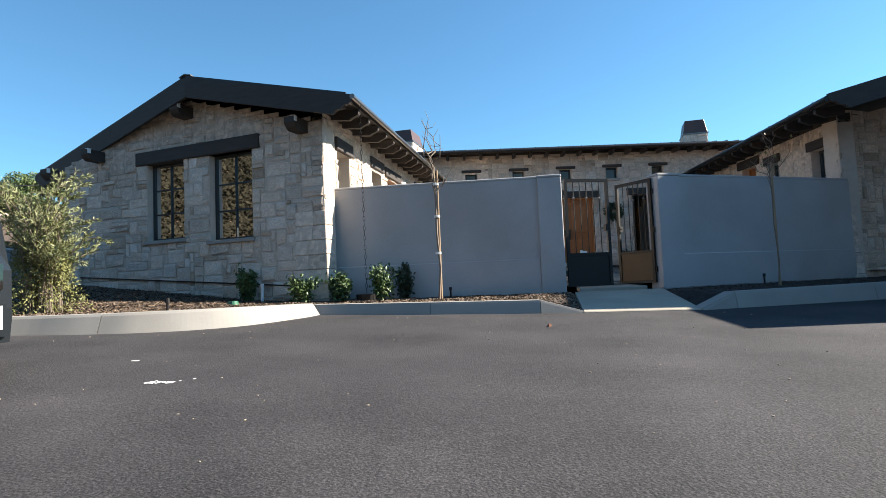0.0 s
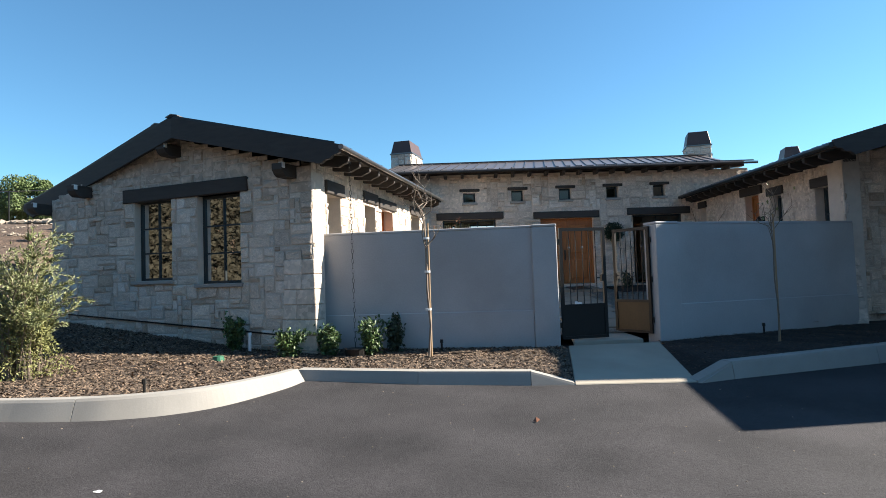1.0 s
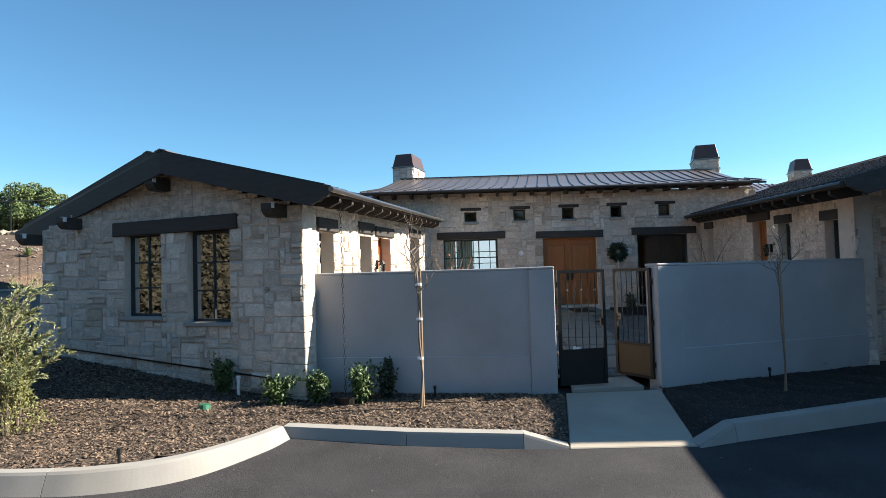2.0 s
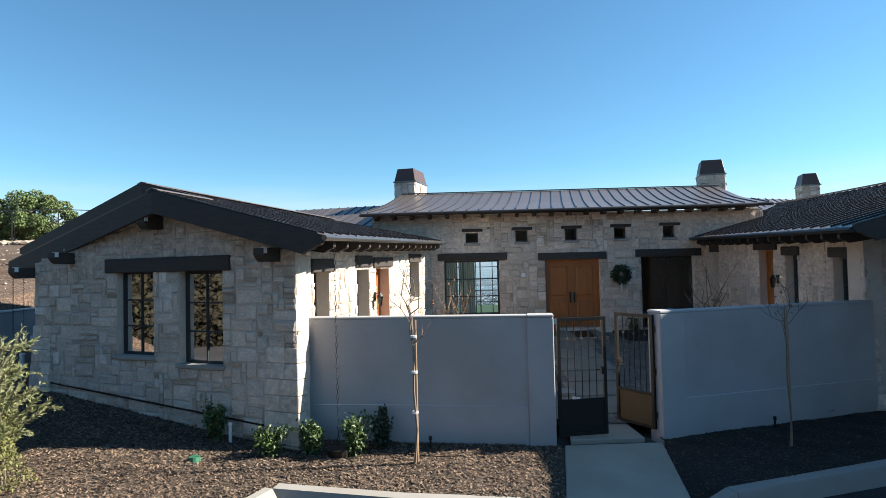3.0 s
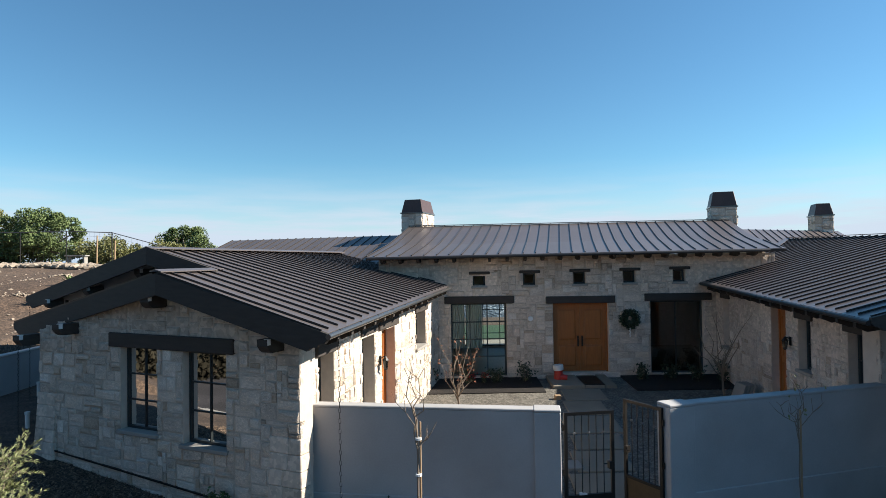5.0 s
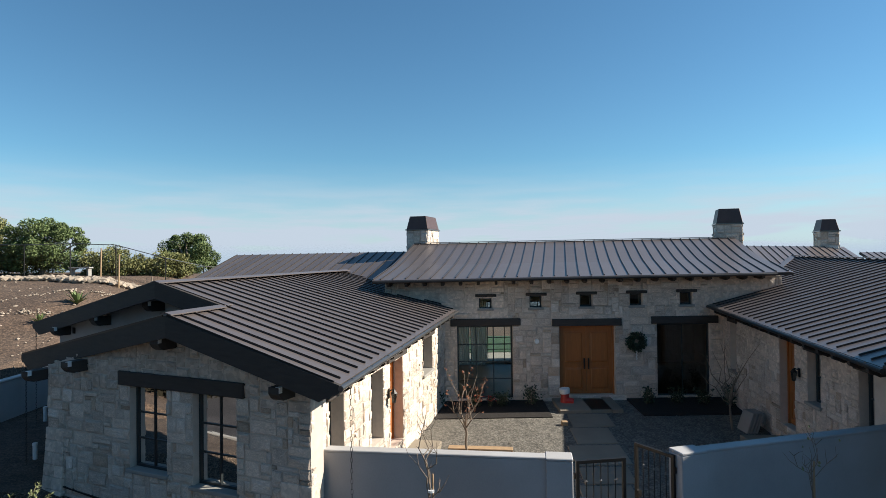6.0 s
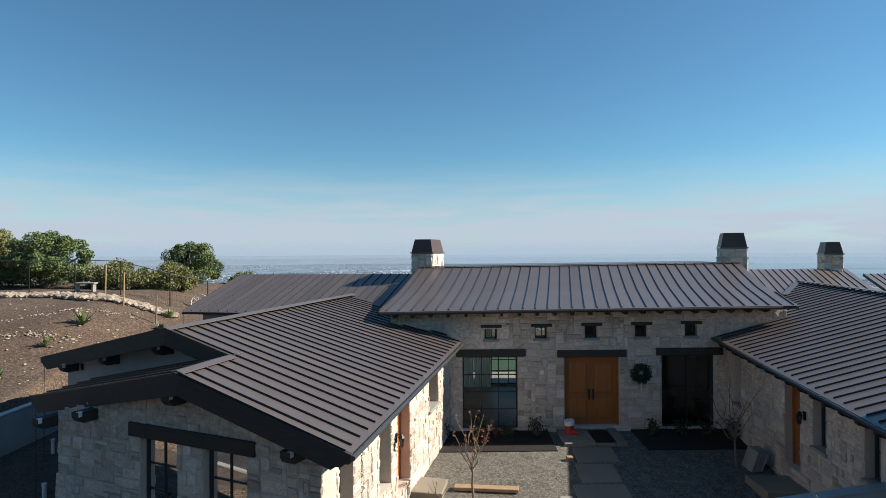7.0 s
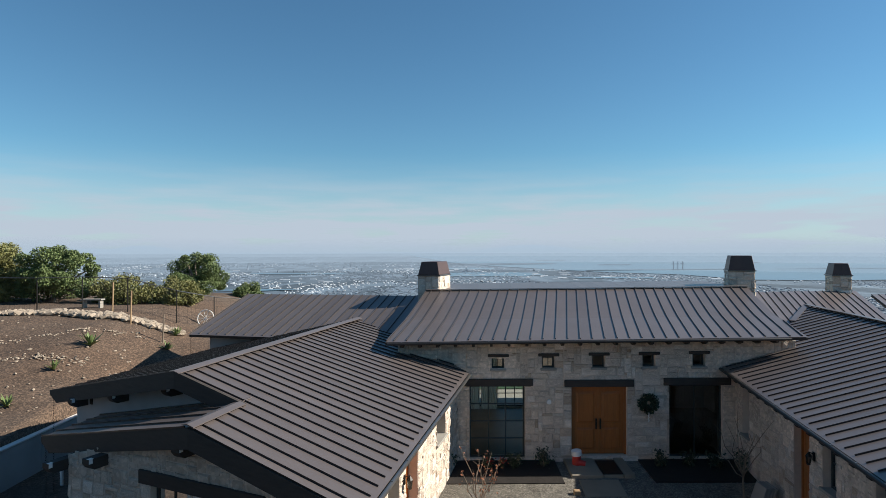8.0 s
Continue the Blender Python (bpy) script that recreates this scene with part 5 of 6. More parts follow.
def young_tree(base, height, seed, spread=0.55, twigs=7, fork=0.55, leaves=0, leaf_mat=None, stake=False, label="", thick=0.022, wood=None, ties=()):
    r = random.Random(seed)
    ob = empty("young_tree", label, "tree", "young trees")
    base = Vector(base)
    bm = bmesh.new()
    top = base + Vector((r.uniform(-0.05, 0.05), r.uniform(-0.05, 0.05), height * fork))
    limb(bm, base - Vector((0, 0, 0.05)), top, thick, thick * 0.75, r, 0.10)
    part("trunk", bm, wood or BARK, ob)
    tips = []
    for i in range(twigs):
        a = 6.283 * i / twigs + r.uniform(-0.4, 0.4)
        start = base.lerp(top, r.uniform(0.78, 1.0))
        end = start + Vector((math.cos(a) * spread * r.uniform(0.4, 1.0), math.sin(a) * spread * r.uniform(0.4, 1.0), height * (1 - fork) * r.uniform(0.45, 1.0)))
        bm = bmesh.new()
        pts = limb(bm, start, end, thick * 0.55, 0.004, r, 0.35)
        tips += pts[2:]
        for k in range(3):
            s = pts[r.randint(1, 3)]
            e = s + Vector((r.uniform(-0.25, 0.25), r.uniform(-0.25, 0.25), r.uniform(0.05, 0.35)))
            limb(bm, s, e, 0.006, 0.002, r, 0.3, 2)
            tips.append(e)
        part("branch", bm, wood or BARK, ob)
    if leaves:
        bm = bmesh.new()
        for i in range(leaves):
            leaf_quad(bm, r.choice(tips) + Vector((r.gauss(0, 0.05), r.gauss(0, 0.05), r.gauss(0, 0.05))), r, 0.075, 0.045)
        part("leaves", bm, leaf_mat, ob, "a few withered reddish leaves")
    if stake:
        bm = bmesh.new()
        tube(bm, base + Vector((0.05, 0.03, -0.1)), base + Vector((0.05, 0.03, 2.22)), 0.017, 0.015, n=8)
        part("stake", bm, STAKE, ob, "raw timber support stake")
        for h in ties:
            bm = bmesh.new()
            tube(bm, base + Vector((0.02, 0.01, h)), base + Vector((0.02, 0.01, h + 0.035)), 0.05, n=10)
            part("tie", bm, WHITE, ob, "pale tree tie")
    return ob


young_tree((0.50, 10.02, bed_z(0.50, 10.02)), 3.15, 11, 0.35, 6, 0.72, stake=True, ties=(0.78, 1.40, 1.95), label="slender bare young tree tied to a timber stake in mulch")
young_tree((6.58, 10.28, bed_z(6.58, 10.28)), 2.85, 12, 0.36, 5, 0.76, leaves=10, leaf_mat=LEAF_PALE, stake=True, thick=0.013, label="slender bare young tree tied to a stake in the shaded mulch")
young_tree((1.40, 15.9, court_z(0, 15.9)), 2.55, 13, 0.75, 7, 0.36, leaves=110, leaf_mat=LEAF_RED, thick=0.035, label="small courtyard tree with a few withered red leaves", wood=BARK)
young_tree((9.05, 17.7, court_z(0, 17.7)), 2.75, 14, 0.95, 10, 0.30, thick=0.035, label="small bare courtyard tree with pale branches")


def shrub(base, w, h, seed, material, label, leaves=950, ll=0.075, lw_=0.046, group="shrubs along the wall"):
    r = random.Random(seed)
    ob = empty("shrub", label, "shrub", group)
    base = Vector(base)
    bm = bmesh.new()
    centres = []
    for i in range(7):
        end = base + Vector((r.uniform(-w, w) * 0.42, r.uniform(-w, w) * 0.42, h * r.uniform(0.5, 0.95)))
        pts = limb(bm, base, end, 0.012, 0.004, r, 0.25, 3)
        centres += pts[1:]
    part("stem", bm, BARK, ob)
    bm = bmesh.new()
    for i in range(leaves):
        c = r.choice(centres)
        leaf_quad(bm, c + Vector((r.gauss(0, w * 0.15), r.gauss(0, w * 0.15), r.gauss(0, h * 0.12))), r, ll, lw_)
    part("leaves", bm, material, ob)
    return ob


for i, (x, y, w, h, m_) in enumerate(((-3.03, 11.37, 0.27, 0.58, LEAF), (-1.86, 10.60, 0.42, 0.42, LEAF), (-1.22, 10.62, 0.36, 0.50, LEAF), (-0.46, 10.55, 0.46, 0.58, LEAF), (-0.10, 10.85, 0.34, 0.62, LEAF_DARK))):
    shrub((x, y, bed_z(x, y)), w, h, 20 + i, m_, "small dark-leaved evergreen shrub in the mulch" if m_ is LEAF_DARK else "small green evergreen shrub in the mulch")
for i, (x, y, w, h) in enumerate(((0.7, 20.1, 0.5, 0.5), (1.9, 20.15, 0.45, 0.45), (2.8, 20.1, 0.45, 0.45), (3.75, 20.1, 0.5, 0.6), (7.55, 20.1, 0.5, 0.5), (8.5, 20.1, 0.5, 0.5), (9.3, 20.0, 0.5, 0.5), (10.0, 19.6, 0.5, 0.6))):
    shrub((x, y, 0.87), w, h, 40 + i, LEAF_DARK, "small dark shrub at the foot of the main wall", 260, 0.09, 0.05, "shrubs in the entrance beds")


RED_PETAL = mat("red_petal", (0.42, 0.035, 0.03), 0.6, var=0.15, scale=3, fine=20, bump=0, islands=0.5)
for i, (x, y) in enumerate(((2.40, 20.02), (2.02, 20.05))):
    pot_plant = shrub((x, y, 0.86), 0.22, 0.30, 90 + i, LEAF_DARK, "small red-flowered plant at the foot of the main wall", 140, 0.07, 0.04, "red flowers in the entrance bed")
    rr = random.Random(95 + i)
    bm = bmesh.new()
    for k in range(60):
        leaf_quad(bm, Vector((x + rr.gauss(0, 0.07), y - 0.03 + rr.gauss(0, 0.05), 1.10 + rr.gauss(0, 0.05))), rr, 0.07, 0.045)
    part("flowers", bm, RED_PETAL, pot_plant, "bright red petals")


def feathery_bush(base, seed):
    """A tall loose bush: arching sprays set with narrow leaves over a dense low mass."""
    r = random.Random(seed)
    ob = empty("olive_bush", "tall feathery olive-green bush with arching sprays", "bush")
    base = Vector(base)
    up = Vector((0, 0, 1))
    stems, sprays, mass = bmesh.new(), bmesh.new(), bmesh.new()

    def blade(bm, p, d, length, width):
        d = d.normalized()
        w = d.cross(Vector((r.gauss(0, 1), r.gauss(0, 1), r.gauss(0, 1)))).normalized() * width / 2
        q = p + d * length * 0.5 + up * length * 0.04
        bm.faces.new([bm.verts.new(v) for v in (p, q + w, p + d * length, q - w)])

    for i in range(48):
        a = r.uniform(0, 6.283)
        h = r.uniform(0.8, 2.15)
        reach = r.uniform(0.25, 0.62) + 0.22 * (h - 0.8) * r.random()
        out = Vector((math.cos(a), math.sin(a), 0))
        foot = base + Vector((r.uniform(-0.2, 0.2), r.uniform(-0.2, 0.2), -0.03))
        pts = [foot + out * reach * t ** 1.7 + up * (h * (1 - (1 - t) ** 1.7) - 0.16 * reach * t ** 3) for t in [k / 6 for k in range(7)]]
        for k in range(6):
            tube(stems, pts[k], pts[k + 1], 0.014 - 0.0018 * k, 0.0122 - 0.0018 * k, n=5, caps=False)
        for k in range(11):
            t = r.uniform(0.30, 1.0) * 5.99
            n = int(t)
            p = pts[n].lerp(pts[n + 1], t - n)
            d = ((pts[n + 1] - pts[n]).normalized() * 0.9 + Vector((r.gauss(0, 0.55), r.gauss(0, 0.55), r.gauss(0.05, 0.4)))).normalized()
            L = r.uniform(0.16, 0.40)
            tube(stems, p, p + d * L, 0.004, 0.0015, n=3, caps=False)
            for m in range(32):
                f_ = r.random()
                side = Vector((r.gauss(0, 1), r.gauss(0, 1), r.gauss(0, 1))).normalized()
                blade(sprays, p + d * L * f_, d + side * 0.8, r.uniform(0.045, 0.085), r.uniform(0.012, 0.019))
    for i in range(5500):
        a, q = r.uniform(0, 6.283), math.sqrt(r.random())
        z = 1.05 * r.random() ** 0.8
        k = 0.55 * (1 - 0.40 * z) * (1 + 0.22 * math.sin(3 * a + 5 * z))
        c = base + Vector((math.cos(a) * q * k, math.sin(a) * q * k, z))
        blade(mass, c, Vector((r.gauss(0, 1), r.gauss(0, 1), r.gauss(0.5, 1))), r.uniform(0.04, 0.07), r.uniform(0.016, 0.026))
    part("stem", stems, BARK, ob)
    part("sprays", sprays, LEAF_PALE, ob, "narrow pale olive leaves on arching sprays")
    part("leaves", mass, TREE_A, ob, "dense darker leaves low in the bush")
    return ob


feathery_bush((-5.42, 9.20, bed_z(-5.42, 9.2)), 31)


def broad_tree(base, h, w, seed, material, label, clumps=46, leaves=5200, squash=0.8, leaf=0.17):
    r = random.Random(seed)
    ob = empty("tree", label, "tree", "trees behind the fence")
    base = Vector(base)
    bm = bmesh.new()
    fork = base + Vector((0, 0, h * 0.28))
    limb(bm, base - Vector((0, 0, 0.6)), fork, 0.20, 0.15, r, 0.1)
    cs = []
    for i in range(clumps):
        a, q = r.uniform(0, 6.283), math.sqrt(r.random())
        c = base + Vector((math.cos(a) * q * w * 0.42, math.sin(a) * q * w * 0.42, h * (0.08 + 0.80 * r.random() * (1.12 - 0.6 * q * q))))
        cs.append((c, r.uniform(0.22, 0.60) * w * 0.30))
        if i % 2 == 0:
            limb(bm, fork, c, 0.09, 0.02, r, 0.3)
    part("trunk", bm, BARK, ob)
    bm = bmesh.new()
    for i in range(leaves):
        c, q = r.choice(cs)
        d = Vector((r.gauss(0, 1), r.gauss(0, 1), r.gauss(0, 1))).normalized() * q * r.uniform(0.55, 1.08)
        d.z *= squash
        leaf_quad(bm, c + d, r, leaf, leaf * 0.6)
    part("crown", bm, material, ob)
    return ob


for i, (x, y, h, w, m_, lab) in enumerate(((-30.5, 37.5, 4.2, 5.5, TREE_A, "olive-green broad tree behind the hill fence"), (-26.3, 37.0, 4.1, 5.0, TREE_A, "olive-green broad tree behind the hill fence"), (-22.6, 36.8, 4.1, 4.8, TREE_B, "round green tree behind the hill fence"),
                                           (-18.3, 47.0, 3.6, 4.5, TREE_B, "round dense green tree behind the hill fence"), (-14.6, 48.0, 1.3, 2.4, TREE_B, "small round tree beyond the fence"), (-18.5, 37.0, 1.8, 4.0, TREE_A, "low spreading shrub tree at the fence"), (-15.6, 37.5, 1.7, 3.4, TREE_A, "low spreading shrub tree at the fence"), (-34, 35.5, 4.2, 5.0, TREE_A, "olive-green broad tree behind the hill fence"))):
    broad_tree((x, y, land_z(x, y) - 0.1), h, w, 60 + i, m_, lab, leaves=28000 if h > 3.5 else 11000, leaf=0.14)


BRUSH = mat("dry_brush", (0.030, 0.026, 0.017), 0.95, var=0.2, scale=0.6, fine=8, bump=0, islands=0.7, spec=0.1)
# unseen trees behind the forecourt, added only for the window reflections
for i in range(5, 12):
    x, y = -26 + 6.2 * i, -27 + 2.5 * math.sin(i * 2.1)
    broad_tree((x, y, land_z(x, y) - 0.5), 12.5 + 1.5 * math.sin(i * 1.7), 12.0, 160 + i, BRUSH, "unseen dark brushy tree added behind the forecourt for the window reflections", clumps=110, leaves=26000, leaf=0.6)
# unseen brush added to darken what the gable windows mirror
r = random.Random(41)
bm = bmesh.new()
for i in range(130000):
    x, y = r.uniform(-46, -16), r.uniform(-24, 13)
    if noise.noise((x * 0.22, y * 0.22, 2.0)) < -0.25 - 0.4 * r.random():
        continue
    leaf_quad(bm, Vector((x, y, land_z(x, y) + 1.6 * r.random() ** 1.5)), r, 0.34, 0.22)
thing("bank_brush", bm, BRUSH, "unseen dry dark brush added on the bank for the window reflections", "brush", kind="stuff")

# ---- hillside: fence, stakes, rocks, agaves ----
fence_pts = [(-40 + 2.2 * i, 31.9 + 0.4 * math.sin(i * 0.6)) for i in range(12)] + [(-13.6, 32.8), (-12.2, 34.4), (-10.4, 36.0)]
fence = empty("hill_fence", "thin dark metal mesh fence along the crest", "fence")
fz = [land_z(x, y) for x, y in fence_pts]
for (x, y), z in zip(fence_pts, fz):
    bm = bmesh.new()
    tube(bm, (x, y, z - 0.2), (x, y, z + 1.75), 0.030, n=6)
    part("post", bm, IRON, fence)
for (a, za), (b, zb) in zip(zip(fence_pts, fz), zip(fence_pts[1:], fz[1:])):
    bm = bmesh.new()
    tube(bm, (*a, za + 1.73), (*b, zb + 1.73), 0.022, n=5)
    part("top_rail", bm, GUTTER, fence)
    bm = bmesh.new()
    for k in range(6):
        tube(bm, (*a, za + 0.1 + 0.28 * k), (*b, zb + 0.1 + 0.28 * k), 0.003, n=3, caps=False)
    for k in range(9):
        f_ = (k + 0.5) / 9
        c = Vector((*a, za)).lerp(Vector((*b, zb)), f_)
        tube(bm, c, c + Vector((0, 0, 1.72)), 0.003, n=3, caps=False)
    part("mesh_infill", bm, IRON, fence)
for i, (x, y, h) in enumerate(((-16.34, 31.55, 1.55), (-14.55, 29.86, 1.6), (-12.63, 29.06, 1.35))):
    bm = bmesh.new()
    z = land_z(x, y)
    tube(bm, (x, y, z - 0.2), (x + 0.05, y, z + h), 0.04, 0.036, n=8)
    thing("hill_stake", bm, STAKE if i < 2 else BARK, "upright timber stake on the hillside", "stake", "stakes on the hillside")


def ball_template():
    bm = bmesh.new()
    bmesh.ops.create_icosphere(bm, subdivisions=1, radius=1)
    bm.verts.index_update()
    out = [v.co.copy() for v in bm.verts], [[v.index for v in f.verts] for f in bm.faces]
    bm.free()
    return out


BALL = ball_template()


def rock_mesh(bm, c, r, rad):
    """One uneven stone, joined into bm."""
    m = Matrix.Translation(c) @ Matrix.Rotation(r.uniform(0, 6), 4, "Z") @ Matrix.Diagonal((rad * r.uniform(0.9, 1.7), rad * r.uniform(0.7, 1.1), rad * r.uniform(0.45, 0.8), 1))
    vs = [bm.verts.new(m @ v + Vector((r.uniform(-1, 1), r.uniform(-1, 1), r.uniform(-1, 1))) * rad * 0.16) for v in BALL[0]]
    for f in BALL[1]:
        bm.faces.new([vs[k] for k in f])


r = random.Random(77)
bm = bmesh.new()
for i in range(1100):
    f_ = i / 1099
    x = -38 + 25.5 * f_
    y = 30.6 + 0.3 * math.sin(x * 0.9) + r.uniform(-0.35, 0.35)
    rock_mesh(bm, Vector((x, y, land_z(x, y) + 0.08)), r, r.uniform(0.10, 0.25))
thing("rock_edging", bm, ROCK, "line of pale rocks along the hill's crest", "rocks", kind="stuff")
bm = bmesh.new()
for i in range(2600):
    x, y = r.uniform(-34, -12.6), r.uniform(17.0, 30.5)
    if abs(y - (24.6 + 0.05 * (x + 18))) < 0.35 or abs(y - (26.5 + 0.5 * (x + 18))) < 0.4 or r.random() < 0.22:
        rock_mesh(bm, Vector((x, y, land_z(x, y) + 0.01)), r, r.uniform(0.02, 0.065))
for i in range(620):
    x = r.uniform(-34, -13.5)
    y = (24.6 + 0.05 * (x + 18) if i % 2 else 26.5 + 0.5 * (x + 18)) + r.gauss(0, 0.14)
    if 17 < y < 30 and noise.noise((x * 0.5, i % 2, 0)) > -0.25:
        rock_mesh(bm, Vector((x, y, land_z(x, y) + 0.005)), r, r.uniform(0.02, 0.07))
thing("scattered_stones", bm, ROCK, "pale stones scattered on the hillside in loose lines", "rocks", kind="stuff")


def agave(x, y, size, seed):
    rr = random.Random(seed)
    ob = empty("agave", "spiky green agave rosette on the bare hillside", "agave", "agaves on the hillside")
    base = Vector((x, y, land_z(x, y)))
    for i in range(16):
        a, el = 6.283 * i * 0.382, radians(rr.uniform(18, 80))
        d = Vector((math.cos(a) * math.cos(el), math.sin(a) * math.cos(el), math.sin(el)))
        u = Vector((-math.sin(a), math.cos(a), 0)) * size * 0.10
        bm = bmesh.new()
        L = size * rr.uniform(0.75, 1.1)
        m1, tip = base + d * L * 0.5, base + d * L + Vector((0, 0, -0.08 * L))
        n = u.cross(d) * 0.3
        prism(bm, [base - u * 0.7, base + u * 0.7, base + n * 0.6], [m1 - u, m1 + u, m1 + n])
        prism(bm, [m1 - u, m1 + u, m1 + n], [tip - u * 0.05, tip + u * 0.05, tip + n * 0.05])
        part("leaf_blade", bm, TREE_B, ob)


for i, (x, y, s) in enumerate(((-14.41, 26.29, 0.75), (-14.39, 23.83, 0.45), (-12.63, 30.53, 0.55), (-12.18, 28.6, 0.5), (-14.21, 21.09, 0.5))):
    agave(x, y, s, 90 + i)

bench = empty("garden_bench", "weathered pale low bench behind the rock edging", "bench")
bx0, by0 = -18.6, 32.6
bz0 = land_z(bx0, by0)
bm = bmesh.new()
box(bm, bx0, bx0 + 1.1, by0, by0 + 0.4, bz0 + 0.40, bz0 + 0.47)
bevelled(bm, 0.01)
part("seat", bm, CONCRETE, bench)
for dx in (0.08, 0.94):
    bm = bmesh.new()
    box(bm, bx0 + dx, bx0 + dx + 0.08, by0 + 0.04, by0 + 0.36, bz0 - 0.1, bz0 + 0.40)
    part("leg", bm, CONCRETE, bench)
wheel_thing = empty("wheel_ornament", "white spoked wheel leaning by the fence end", "ornament")
wc, wr = Vector((-12.6, 34.2, land_z(-12.6, 34.2) + 0.42)), 0.45
bm = bmesh.new()
ring = [wc + Vector((math.cos(6.2832 * i / 20) * wr, 0.12 * math.sin(6.2832 * i / 20), math.sin(6.2832 * i / 20) * wr)) for i in range(20)]
for a, b in zip(ring, ring[1:] + ring[:1]):
    tube(bm, a, b, 0.03, n=6, caps=False)
part("rim", bm, CAP, wheel_thing)
for i in range(0, 20, 2):
    bm = bmesh.new()
    tube(bm, wc, ring[i], 0.014, n=5, caps=False)
    part("spoke", bm, CAP, wheel_thing)

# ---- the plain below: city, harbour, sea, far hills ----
# distance haze is put into these blue-grey base colours
CITY_GROUND = mat("hazed_plain", (0.105, 0.140, 0.175), 0.9, var=0.22, scale=0.006, fine=0.03, bump=0, tint=(0.135, 0.175, 0.21), tint_scale=0.003, tint_amt=0.6, spec=0.1, stretch=(1, 0.35, 1), speck=0.8, speck_scale=0.02)
CITY = mat("hazed_buildings", (0.150, 0.185, 0.225), 0.8, var=0.0, scale=0.01, fine=0.1, bump=0, islands=1.1, spec=0.2)
CITY_WHITE = mat("hazed_white_buildings", (0.42, 0.45, 0.48), 0.8, var=0.0, scale=0.01, fine=0.1, bump=0, islands=0.7, spec=0.2)
SEA = mat("hazed_sea", (0.125, 0.22, 0.29), 0.5, var=0.08, scale=0.002, fine=0.01, bump=0, spec=0.3, tint=(0.17, 0.26, 0.32), tint_scale=0.0012, tint_amt=0.6)
PZ = -60.0


def plain_z(x, y):
    """The plain lies flat below the hill and lifts gently to the far horizon."""
    d = math.hypot(x, y) if y > 0 else 0.0
    return PZ + 48.0 * max(0.0, min(1.0, (d - 1500) / 3390)) ** 1.5


p_xs = [-4600 + 92 * i for i in range(101)]
p_ys = [330, 600, 1000] + [1300 + 85 * i for i in range(43)]
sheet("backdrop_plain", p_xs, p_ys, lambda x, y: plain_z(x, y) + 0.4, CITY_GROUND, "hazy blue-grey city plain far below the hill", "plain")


def flat_area(name, ring, z, material, label, category):
    """A level patch of water or land that follows the plain."""
    bm = bmesh.new()
    bm.faces.new([bm.verts.new((x, y, 0)) for x, y in ring])
    bmesh.ops.triangulate(bm, faces=bm.faces[:])
    for k in range(4):
        bmesh.ops.subdivide_edges(bm, edges=[e for e in bm.edges if e.calc_length() > 150], cuts=1)
        bmesh.ops.triangulate(bm, faces=bm.faces[:])
    for v in bm.verts:
        v.co.z = plain_z(v.co.x, v.co.y) + z
    bmesh.ops.recalc_face_normals(bm, faces=bm.faces[:])
    return thing(name, bm, material, label, category, kind="structure")


coast = [(3300, 1290), (983, 1300), (860, 1275), (705, 1320), (656, 1600), (525, 1740), (400, 1960), (240, 2300), (60, 2800), (-60, 3500), (-300, 4700), (3800, 4700), (4590, 3000), (4590, 1290)]
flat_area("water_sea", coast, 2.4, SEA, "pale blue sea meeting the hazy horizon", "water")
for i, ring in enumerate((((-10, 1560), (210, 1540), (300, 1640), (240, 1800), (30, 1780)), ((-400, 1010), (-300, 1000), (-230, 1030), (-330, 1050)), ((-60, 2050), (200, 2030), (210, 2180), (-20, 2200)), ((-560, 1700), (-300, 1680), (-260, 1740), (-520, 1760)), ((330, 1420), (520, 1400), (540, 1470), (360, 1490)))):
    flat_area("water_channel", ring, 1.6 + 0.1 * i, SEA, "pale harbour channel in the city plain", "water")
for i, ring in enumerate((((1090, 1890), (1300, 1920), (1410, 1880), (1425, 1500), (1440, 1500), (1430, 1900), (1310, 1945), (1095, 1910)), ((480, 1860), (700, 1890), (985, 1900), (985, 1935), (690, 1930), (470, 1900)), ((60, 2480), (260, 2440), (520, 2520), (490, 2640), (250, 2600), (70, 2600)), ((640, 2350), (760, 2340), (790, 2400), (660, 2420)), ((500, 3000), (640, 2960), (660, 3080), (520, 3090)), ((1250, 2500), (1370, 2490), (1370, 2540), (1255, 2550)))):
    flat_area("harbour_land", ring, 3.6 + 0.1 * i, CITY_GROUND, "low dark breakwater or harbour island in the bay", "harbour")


def in_sea(x, y):
    n, inside = len(coast), False
    for i in range(n):
        (x0, y0), (x1, y1) = coast[i], coast[(i + 1) % n]
        if (y0 > y) != (y1 > y) and x < (x1 - x0) * (y - y0) / (y1 - y0) + x0:
            inside = not inside
    return inside


